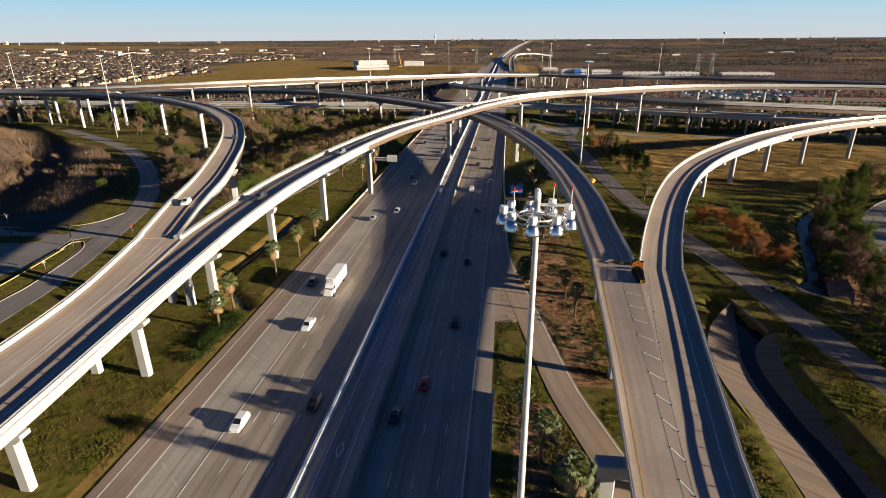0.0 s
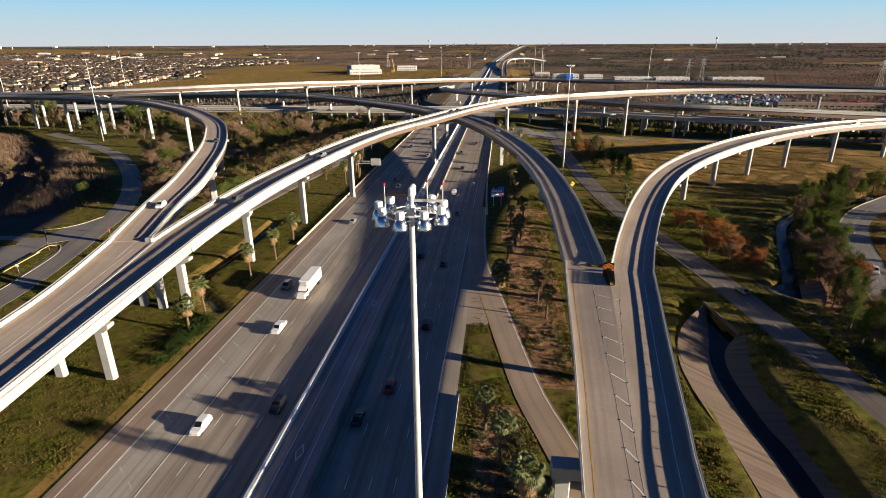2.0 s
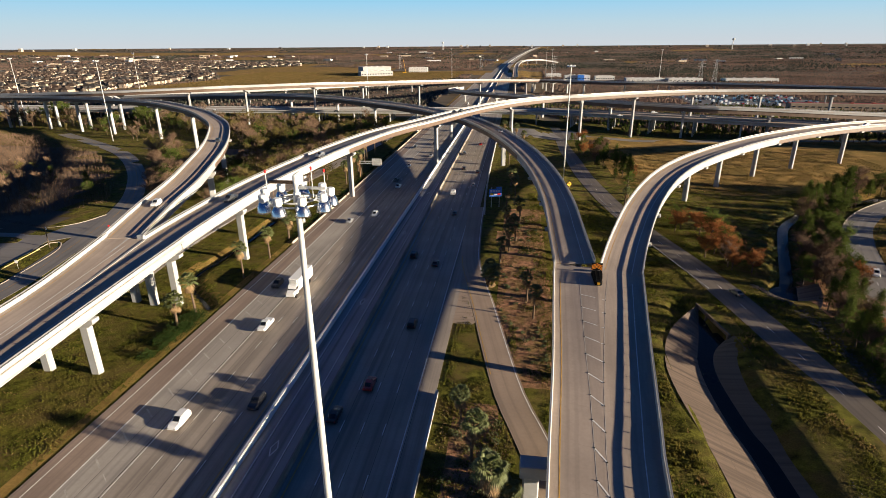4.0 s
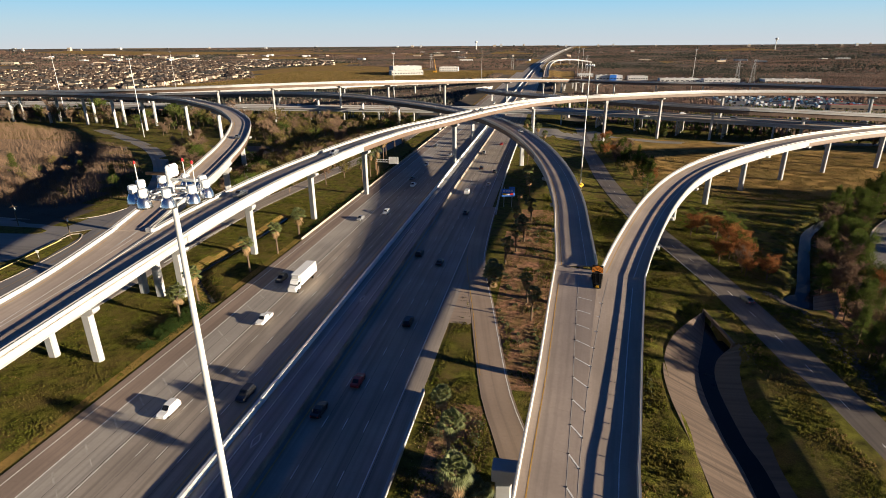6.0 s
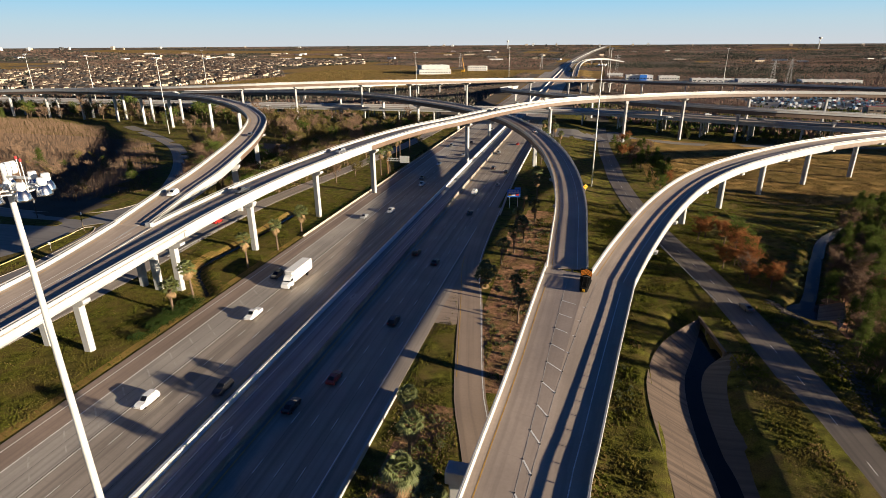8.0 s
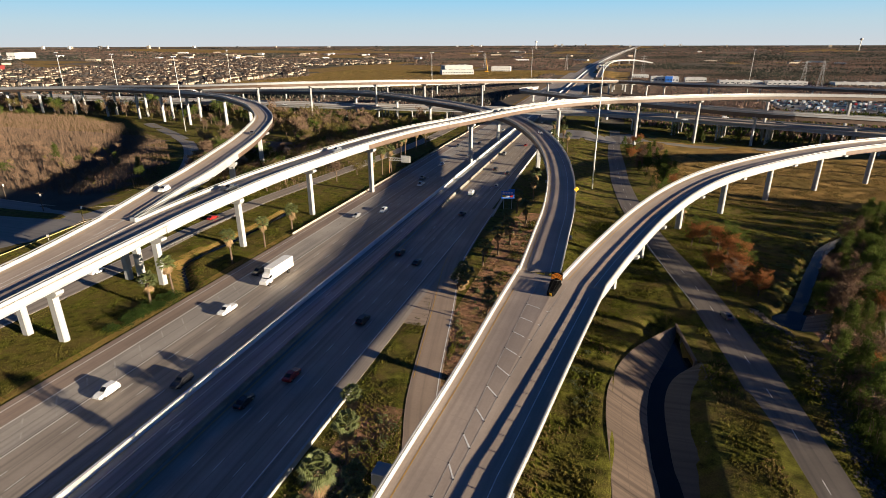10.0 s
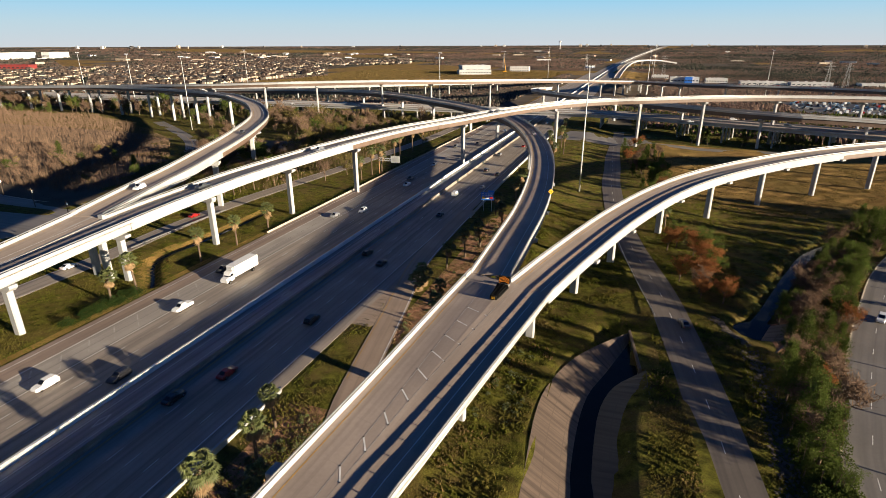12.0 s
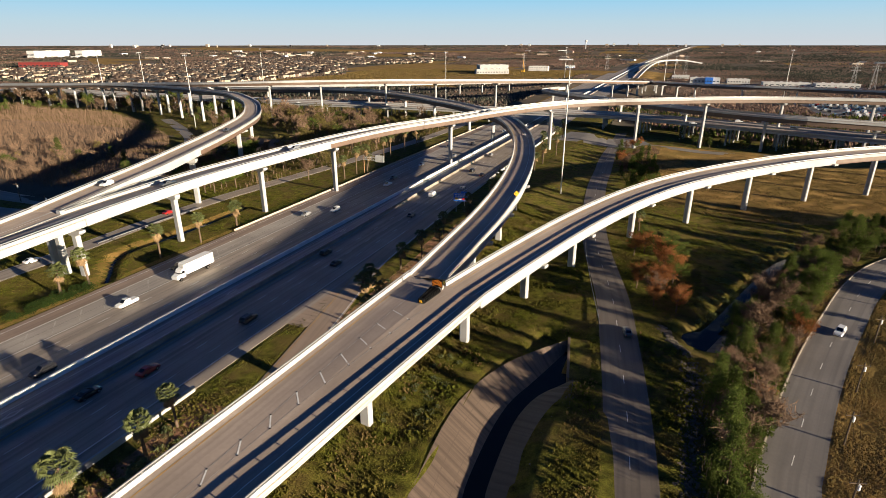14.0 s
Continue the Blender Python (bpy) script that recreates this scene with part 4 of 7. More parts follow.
# ---- elevated crossing highway ----
def crossing(name, pts, width, label):
    line = spline(pts, 20)
    top = thing(name, (0, 0, 0), label, "viaduct")
    w = width / 2
    bm = bmesh.new()
    sweep(bm, line, [(-w, 0), (w, 0), (w, -0.3), (-w, -0.3)])
    bmesh.ops.recalc_face_normals(bm, faces=bm.faces)
    part("deck", bm, M_DECK, top)
    for s in (-1, 1):
        guard(line, s * w, s, top, 0.0, False)
    bm = bmesh.new()
    sweep(bm, line, [(-0.4, 0), (-0.15, 0.9), (0.15, 0.9), (0.4, 0)])
    part("median_barrier", bm, M_WHITE, top)
    girders(line, list(np.linspace(-w + 0.8, w - 0.8, 7)), M_WHITE, top, 0.0, 1.6)
    for o in (-w + 2, -1.8, 1.8, w - 2):
        bm = bmesh.new()
        strip(bm, line, o, 0.2)
        part("edge_line", bm, M_PAINTW, top)
    bm = bmesh.new()
    for o in (-8.4, -4.8, 4.8, 8.4):
        strip(bm, line, o, 0.2, dash=(3.05, 12.2))
    tagged(part("lane_dashes", bm, M_PAINTW, top), kind="stuff")
    L = length(line)
    for d in np.arange(15, L - 10, 31):
        p, a = along(line, d)
        if -64 < p[0] < 2:
            continue
        for o in np.linspace(-w + 2, w - 2, 4):
            x, y = p[0] + math.sin(a) * o, p[1] - math.cos(a) * o
            column(top, x, y, p[2] - 1.95, a, 1.2, 0, 1.1, 1.1, False)
        bm = bmesh.new()
        box(bm, -w + 0.5, w - 0.5, -0.55, 0.55, -1.0, 0.0)
        ob = part("bent_cap", bm, M_WHITE, top)
        ob.matrix_basis = Matrix.Translation((p[0], p[1], p[2] - 1.9)) @ Matrix.Rotation(a - math.pi / 2, 4, "Z")
    return top


crossing("viaduct", [(-700, 476, 8.5), (-400, 474, 8.8), (-200, 475, 9), (0, 480, 9), (60, 473, 9), (130, 446, 9), (182, 425, 9), (260, 396, 9), (420, 345, 8.5), (600, 290, 8)], 28, "elevated crossing highway on rows of columns")

# ---- median and roadside barriers ----
def barrier(name, line, prof, label, mat=None, seam=9.0):
    bm = bmesh.new()
    sweep(bm, line, prof)
    bmesh.ops.recalc_face_normals(bm, faces=bm.faces)
    return tagged(obj(name, bm, mat or M_WHITE), label, "barrier", kind="structure")


def straight(x, y0, y1, step=30.0, z=0.04):
    return np.array([(x, y, z) for y in np.arange(y0, y1 + 0.1, step)], float)


def long_straight(x):
    l = hwy[hwy[:, 1] <= 4200].copy()
    l[:, 0] += x
    return l


JERSEY = [(-0.40, 0), (-0.38, 0.12), (-0.18, 0.36), (-0.12, 1.05), (0.12, 1.05), (0.18, 0.36), (0.38, 0.12), (0.40, 0)]
MEDIAN = [(-0.46, 0), (-0.44, 0.12), (-0.28, 0.36), (-0.24, 1.07), (0.24, 1.07), (0.28, 0.36), (0.44, 0.12), (0.46, 0)]
barrier("median_barrier", long_straight(-30.55), MEDIAN, "broad pale concrete median barrier", M_MEDIAN)
barrier("median_barrier", long_straight(-22.2), JERSEY, "stained brown concrete barrier along the inner lanes", M_STAINED)
barrier("roadside_barrier", straight(-61.6, 165, 460, 15), [(-0.32, 0), (-0.15, 0.25), (-0.11, 0.62), (0.11, 0.62), (0.15, 0.25), (0.32, 0)], "low tan concrete barrier beside the highway shoulder", M_KERB)
barrier("roadside_barrier", spline([(0.2, 205, 0.0), (-1.0, 240, 0.0), (-1.6, 300, 0.0), (-1.6, 430, 0.0)], 10), JERSEY, "pale concrete barrier beside the highway shoulder")
barrier("retaining_wall", straight(-1.7, -60, 87.8, 14.78, -0.2), [(-0.22, 0), (-0.22, 1.35), (0.22, 1.35), (0.22, 0)], "low pale concrete wall beside a planted verge")


def guardrail(pts, label, mat=None):
    line = draped(pts, 0.0, 4.0)
    top = thing("guardrail", (0, 0, 0), label, "guardrail")
    bm = bmesh.new()
    sweep(bm, line, [(-0.04, 0.48), (0.03, 0.54), (-0.04, 0.60), (0.03, 0.66), (-0.04, 0.76), (-0.08, 0.76), (-0.08, 0.48)])
    bmesh.ops.recalc_face_normals(bm, faces=bm.faces)
    part("rail", bm, mat or M_RAIL, top)
    bm = bmesh.new()
    box(bm, -0.08, 0.08, -0.1, 0.1, -0.5, 0.75)
    first = None
    for d in np.arange(0.5, length(line), 3.8):
        p, a = along(line, d)
        m = Matrix.Translation((p[0] + 0.12 * math.sin(a + math.pi), p[1] + 0.12 * math.cos(a), p[2])) @ Matrix.Rotation(a, 4, "Z")
        if first is None:
            first = part("post", bm, M_WOODP, top)
            first.matrix_basis = m
        else:
            share("post", first, top, m)


guardrail([(-93.0, 137), (-93.6, 150), (-93.8, 165), (-93.6, 182)], "galvanised guardrail on timber posts beside the frontage road")
guardrail([(48.5, 240), (54.8, 200), (60.5, 172), (66, 148)], "galvanised guardrail on timber posts beside the frontage road")
guardrail([(-136.6, 96), (-136.8, 112), (-137.3, 121), (-139, 134), (-141.2, 149.5)], "long faded yellow guardrail along a grass island", M_YRAIL)



def deck_height(join, x, y):
    """Height of a joined deck's surface at a place in plan."""
    A, B = join
    n = len(A) - 1
    idx = np.arange(n + 1)
    k = n * (y - A[0, 1]) / (A[-1, 1] - A[0, 1])
    for _ in range(8):
        k = min(max(k, 0.0), float(n))
        p = np.array([np.interp(k, idx, A[:, j]) for j in range(3)])
        q = np.array([np.interp(k, idx, B[:, j]) for j in range(3)])
        u = (x - p[0]) / (q[0] - p[0])
        k += (y - p[1] - (q[1] - p[1]) * u) * n / (A[-1, 1] - A[0, 1])
    c = (p[2] + q[2]) / 2 + (0.4 if join is JR else -0.46) * rise((p[1] + q[1]) / 2)
    return p[2] + (c - p[2]) * 2 * u if u < 0.5 else c + (q[2] - c) * (2 * u - 1)


JR = (JRA, JRB)
JL = (JLA, JLB)


def deck_line(name, join, pts, w, mat, parent, n=8):
    """One painted line on a joined deck, through points in plan."""
    P = []
    for (x0, y0), (x1, y1) in zip(pts, pts[1:]):
        for k in range(n):
            x, y = x0 + (x1 - x0) * k / n, y0 + (y1 - y0) * k / n
            P.append((x, y, deck_height(join, x, y)))
    P.append((*pts[-1], deck_height(join, *pts[-1])))
    bm = bmesh.new()
    sweep(bm, np.array(P, float), [(-w / 2, 0.02), (w / 2, 0.02)], closed=False)
    return part(name, bm, mat, parent)


GL, GR = [(22.6, 42), (23.7, 62), (24.8, 78), (25.7, 95), (26.8, 113), (27.6, 124)], [(23.6, 42), (25.5, 65), (27.3, 81), (29.3, 95), (32.2, 114), (34.4, 126)]
GORE_POSTS = []
for edge in (GL, GR):
    deck_line("gore_line", JR, edge, 0.09, M_PAINTF, JOIN_R, 4)
for y in np.arange(46, 118, 6.1):
    xl = float(np.interp(y + 2.0, [p[1] for p in GL], [p[0] for p in GL]))
    xr = float(np.interp(y - 0.6, [p[1] for p in GR], [p[0] for p in GR]))
    deck_line("gore_stripe", JR, [(xl, y + 2.0), (xr, y - 0.6)], 0.24, M_PAINTW, JOIN_R, 2)
    GORE_POSTS.extend([(xl, y + 2.0), (xr, y - 0.6)])
ys = list(range(-38, 126, 8))
deck_line("edge_line", JR, [(float(np.interp(y, JRA[:, 1], JRA[:, 0])) + 1.7, y) for y in ys], 0.18, M_PAINTY, JOIN_R, 2)
deck_line("edge_line", JR, [(float(np.interp(y, JRB[:, 1], JRB[:, 0])) - 2.7, y) for y in ys], 0.16, M_PAINTW, JOIN_R, 2)
ys = list(range(-38, 120, 8))
deck_line("edge_line", JL, [(float(np.interp(y, JLA[:, 1], JLA[:, 0])) + 1.6, y) for y in ys], 0.16, M_PAINTY, JOIN_L, 2)
deck_line("edge_line", JL, [(float(np.interp(y, JLB[:, 1], JLB[:, 0])) - 2.6, y) for y in ys], 0.16, M_PAINTW, JOIN_L, 2)
for y0 in range(-38, 58, 12):
    deck_line("lane_dash", JL, [(-77.2, y0), (-77.2, y0 + 3)], 0.16, M_PAINTW, JOIN_L, 1)
deck_line("gore_line", JL, [(-77.2, 62), (-83.2, 116)], 0.2, M_PAINTW, JOIN_L)
deck_line("gore_line", JL, [(-77.0, 62), (-79.5, 116)], 0.2, M_PAINTW, JOIN_L)

post0 = None
for x, y in GORE_POSTS:
    m = Matrix.Translation((x, y, deck_height(JR, x, y) + 0.005))
    if post0 is None:
        bm = bmesh.new()
        lathe(bm, [(0.12, 0), (0.11, 0.05), (0.05, 0.07), (0.04, 0.12)], 8)
        post0 = tagged(obj("delineator_post", bm, M_BLACK), "small dark flexible post at a gore stripe", "traffic post", "gore delineator posts")
        post0.matrix_basis = m
    else:
        copy_thing(post0, m)


def outrigger(parent):
    """A pier cap that reaches out beyond the deck, on its own shaft."""
    bm = bmesh.new()
    box(bm, 13.6, 30.0, 63.4, 66.0, 4.4, 6.55, 0.12)
    part("pier_cap", bm, M_WHITE, parent)
    bm = bmesh.new()
    box(bm, 14.1, 16.4, 63.7, 65.7, -1.0, 4.4, 0.2)
    part("column", bm, M_WHITE, parent)


outrigger(JOIN_R)

# nose walls where the decks divide
def nose(x0, x1, y0, y1, z, parent):
    bm = bmesh.new()
    box(bm, x0, x1, y0, y1, z - 0.3, z + 0.8, 0.06)
    part("gore_nose", bm, M_WHITE, parent)


nose(-83.0, -81.2, 120.6, 121.6, 16.7, JOIN_L)
nose(31.9, 33.0, 127.6, 128.4, 10.0, JOIN_R)


def crash_cushion(x, y, heading):
    """Black stacked modules behind a striped nose, with a striped board at the back."""
    z = deck_height(JR, x, y) + 0.02
    top = thing("crash_cushion", Matrix.Translation((x, y, z)) @ Matrix.Rotation(heading, 4, "Z"), "black crash cushion with an orange chevron board on the gore", "crash cushion")
    for k in range(11):
        bm = bmesh.new()
        w = 0.75 + 0.05 * k
        box(bm, -w, w, k * 0.62, k * 0.62 + 0.24, 0.12, 1.05 + 0.04 * (k % 2), 0.05)
        part("cushion_module", bm, M_BLACK, top)
    for s in (-1, 1):
        bm = bmesh.new()
        box(bm, s * 0.45 - 0.05, s * 0.45 + 0.05, 0.1, 6.9, 1.06, 1.14)
        part("top_rail", bm, M_BLACK, top)
        bm = bmesh.new()
        v = box(bm, -0.03, 0.03, 0.0, 6.4, 0.15, 0.5)
        bmesh.ops.transform(bm, matrix=Matrix.Translation((s * 0.84, 0.05, 0)) @ Matrix.Rotation(-s * 0.08, 4, "Z"), verts=v)
        part("side_panel", bm, M_BLACK, top)
    bm = bmesh.new()
    lathe(bm, [(0.78, 0.1), (0.82, 0.2), (0.82, 1.0), (0.78, 1.08)], 14, Matrix.Translation((0, -0.1, 0)) @ Matrix.Diagonal((1, 0.5, 1, 1)))
    n = part("nose_piece", bm, M_BLACK, top)
    bm = bmesh.new()
    for k in range(3):
        box(bm, -0.3 + 0.25 * k, -0.2 + 0.25 * k, -0.53, -0.48, 0.3, 0.9)
    part("stripe", bm, M_AMBER, n, "yellow warning stripes")
    bm = bmesh.new()
    box(bm, -1.3, 1.3, 7.3, 7.42, 0.72, 2.6, 0.02)
    for s in (-1, 1):
        box(bm, s * 0.9 - 0.05, s * 0.9 + 0.05, 7.45, 7.55, 0.0, 2.2)
    board = part("chevron_board", bm, M_BLACK, top)
    for k in range(4):
        for s in (-1, 1):
            bm = bmesh.new()
            z0 = 1.32 + 0.34 * k
            v = [(0, 7.285, z0), (0, 7.285, z0 + 0.2), (s * 1.22, 7.285, z0 - 0.35), (s * 1.22, 7.285, z0 - 0.55)]
            f = bm.faces.new([bm.verts.new(p) for p in v])
            ex = bmesh.ops.extrude_face_region(bm, geom=[f])
            bmesh.ops.translate(bm, verts=[g for g in ex["geom"] if isinstance(g, bmesh.types.BMVert)], vec=(0, -0.012, 0))
            bmesh.ops.recalc_face_normals(bm, faces=bm.faces)
            part("chevron", bm, M_ORANGE, board, "orange chevron bar")


crash_cushion(31.4, 120.0, radians(-4))

# ---- culvert under the frontage road ----
def culvert(x, y, heading, z):
    t = thing("culvert", Matrix.Translation((x, y, z)) @ Matrix.Rotation(heading, 4, "Z"), "dark three-barrel concrete box culvert under the frontage road", "culvert")
    bm = bmesh.new()
    box(bm, -8.4, 8.4, 0.0, 0.55, 1.5, 2.35, 0.06)
    part("headwall", bm, M_LINING, t)
    for k, cx in enumerate((-7.9, -2.6, 2.6, 7.9)):
        bm = bmesh.new()
        box(bm, cx - 0.3, cx + 0.3, 0.02, 16.0, -0.6, 1.5)
        part("barrel_wall", bm, M_LINING, t)
    bm = bmesh.new()
    box(bm, -8.2, 8.2, 0.56, 16.0, 1.3, 1.75)
    part("roof_slab", bm, M_LINING, t)
    bm = bmesh.new()
    box(bm, -8.2, 8.2, 0.56, 5.0, 1.76, 2.13)
    part("earth_cover", bm, M_GRASS, t, "grassy earth over the culvert")


culvert(61.35, 130.6, radians(-81), -4.55)


# ---- rubble ----
def rubble(name, line, width, n, lo, hi, label, seed, dz=0.0):
    """Loose broken stones along a line, joined."""
    rng = random.Random(seed)
    V, F = [], []
    L = length(line)
    for _ in range(n):
        p, a = along(line, rng.uniform(0, L))
        o = rng.gauss(0, 0.5) * width
        x, y = p[0] + o * math.sin(a), p[1] - o * math.cos(a)
        r = lo + (hi - lo) * rng.random() ** 2.5
        z = float(ground_at(x, y)) + dz if len(p) < 3 or dz == 0 else p[2] + dz
        i = len(V)
        a0 = rng.uniform(0, 6.28)
        for ring, (rr, zz) in enumerate(((1.0, -0.1), (0.75, 0.55))):
            for q in range(5):
                t = a0 + q * 1.2566 + 0.5 * ring + rng.uniform(-0.25, 0.25)
                s = r * rr * rng.uniform(0.75, 1.2)
                V.append((x + s * math.cos(t), y + s * math.sin(t), z + r * zz * rng.uniform(0.7, 1.2)))
        for q in range(5):
            F.append((i + q, i + (q + 1) % 5, i + 5 + (q + 1) % 5, i + 5 + q))
        F.append(tuple(i + 5 + q for q in range(5)))
    return tagged(raw(name, V, F, M_STONE), label, "rubble", kind="stuff")


rubble("rubble", np.column_stack([RUBBLE, np.zeros(len(RUBBLE))]), 2.2, 1600, 0.08, 0.4, "pale broken stones lining a shallow ditch", 41)
rubble("rubble", LIP_R[LIP_R[:, 1] > 60], 1.3, 420, 0.05, 0.18, "broken stones along the channel rim", 42, 0.03)
rubble("rubble", np.array([(80, 154, 0), (83, 147, 0), (86, 141.5, 0)], float), 1.2, 160, 0.2, 0.7, "broken stones at the edge of the pool", 43)


# ---- grass standing proud of the ground ----
def tufts(name, n, boxes, mat, lo, hi, label, seed, bare=-9.0):
    """Small clumps of upright blades, scattered on open ground and joined."""
    rng = np.random.default_rng(seed)
    area = np.array([(b - a) * (d - c) for a, b, c, d in boxes], float)
    P = []
    for (a, b, c, d), k in zip(boxes, (n * area / area.sum()).astype(int)):
        P.append(np.column_stack([rng.uniform(a, b, k), rng.uniform(c, d, k)]))
    P = np.vstack(P)
    keep = np.ones(len(P), bool)
    for key, (line, w) in ROADS.items():
        keep &= lane_dist(line, P[:, 0], P[:, 1]) > w / 2 + 0.35
    keep &= ~((P[:, 0] > -61.8) & (P[:, 0] < -1.0))
    keep &= ~((P[:, 0] > 44) & (P[:, 0] < 64.5) & (P[:, 1] < 124 + (P[:, 0] - 49)))
    keep &= lane_dist(CREEK, P[:, 0], P[:, 1]) > 2.5
    keep &= lane_dist(DITCH, P[:, 0], P[:, 1]) > 1.4
    keep &= np.hypot(P[:, 0] - 89, P[:, 1] - 151) > 9
    keep &= ~((P[:, 0] < -140) & (P[:, 1] < 172))
    soft = np.array([noise.noise(Vector((x * 0.16, y * 0.16, seed))) for x, y in P])
    keep &= soft > bare
    P, soft = P[keep], soft[keep]
    m = len(P)
    z = ground_at(P[:, 0], P[:, 1])
    h = rng.uniform(lo, hi, m) * (1 + 0.7 * soft)
    V = np.empty((m, 3, 3, 3), np.float32)
    for k in range(3):
        a = rng.uniform(0, 6.283, m)
        w = h * rng.uniform(0.35, 0.7, m)
        lean = rng.normal(0, 0.35, (m, 2)) * h[:, None]
        V[:, k, 0] = np.column_stack([P[:, 0] - w * np.cos(a), P[:, 1] - w * np.sin(a), z - 0.05])
        V[:, k, 1] = np.column_stack([P[:, 0] + w * np.cos(a), P[:, 1] + w * np.sin(a), z - 0.05])
        V[:, k, 2] = np.column_stack([P[:, 0] + lean[:, 0], P[:, 1] + lean[:, 1], z + h])
    return tagged(facets(name, V, mat), label, "grass", kind="stuff")


tufts("grass", 160000, [(-112, -62, 60, 215), (18, 72, 70, 240), (66, 90, 70, 200)], M_TUFT, 0.07, 0.24, "short rough green grass on the verges", 51)
tufts("grass", 16000, [(-140, -100, 90, 230), (-1, 10, 84, 200), (0, 11, 40, 88)], M_TUFT, 0.07, 0.24, "short rough green grass on the verges", 52, -0.1)
tufts("grass", 9000, [(-1.0, 13, 40, 117)], M_TUFT, 0.08, 0.3, "green weeds and grass on the planted gore", 58, -0.12)
tufts("grass", 13000, [(8, 23, 92, 205)], M_TUFT, 0.08, 0.3, "green weeds among leaf litter", 59, 0.18)
tufts("grass", 12000, [(24, 45, 62, 140), (20, 58, 140, 235), (64, 88, 84, 150)], M_TUFT, 0.22, 0.55, "tall rough tussocks between the ramp and the channel", 61, 0.1)
tufts("dry_grass", 5000, [(24, 45, 62, 140), (64, 76, 84, 150)], M_STRAW, 0.15, 0.45, "dead golden weeds near the channel", 62, 0.15)
tufts("dry_grass", 9000, [(0, 12, 42, 84), (8, 22, 92, 205)], M_THATCH, 0.06, 0.28, "dead red-brown fronds and litter", 60, -0.25)
tufts("dry_grass", 22000, [(-112, -62, 60, 215), (18, 90, 70, 240), (-64.5, -61.9, 60, 250)], M_STRAW, 0.07, 0.2, "straw-coloured dead grass among the green", 53, 0.05)
tufts("grass", 40000, [(64, 190, 180, 275)], M_TUFT, 0.1, 0.3, "rough green grass of the field by the creek", 57, -0.1)
tufts("dry_grass", 52000, [(64, 215, 262, 380)], M_STRAW, 0.12, 0.32, "straw-coloured grass of a dry field", 54, -0.25)
tufts("dry_grass", 70000, [(102, 140, 70, 200)], M_STRAW, 0.12, 0.34, "tall golden dead grass beside the local road", 55, -0.6)
tufts("dry_grass", 20000, [(-560, -350, 830, 1080), (-600, -110, 1080, 1330)], M_STRAW, 0.6, 1.1, "straw-coloured grass of distant fields", 56)

# ---- trees and palms ----
def spike(V, F, a, b, r):
    """A three-sided tapering twig from a to b."""
    a, b = Vector(a), Vector(b)
    d = (b - a)
    if d.length < 1e-4:
        return
    u = d.orthogonal().normalized()
    w = d.normalized().cross(u)
    i = len(V)
    for k in range(3):
        t = 2 * math.pi * k / 3
        V.append(tuple(a + (u * math.cos(t) + w * math.sin(t)) * r))
    V.append(tuple(b))
    F.extend(((i, i + 1, i + 3), (i + 1, i + 2, i + 3), (i + 2, i, i + 3)))


def leaf(V, F, p, size, rng):
    """A small folded leaf clump: two joined facets with an uneven outline."""
    n = Vector((rng.gauss(0, 1), rng.gauss(0, 1), rng.gauss(0.3, 0.8))).normalized()
    u = n.orthogonal().normalized()
    w = n.cross(u)
    a = rng.random() * 6.3
    u, w = u * math.cos(a) + w * math.sin(a), w * math.cos(a) - u * math.sin(a)
    i = len(V)
    s = size * rng.uniform(0.6, 1.3)
    for du, dw, dn in ((-1, 0, 0), (0, -0.6, 0.35), (1.1, 0.1, 0), (0.1, 0.7, 0.3)):
        V.append(tuple(p + (u * du * rng.uniform(0.7, 1.2) + w * dw * rng.uniform(0.7, 1.2) + n * dn) * s))
    F.extend(((i, i + 1, i + 2), (i, i + 2, i + 3)))


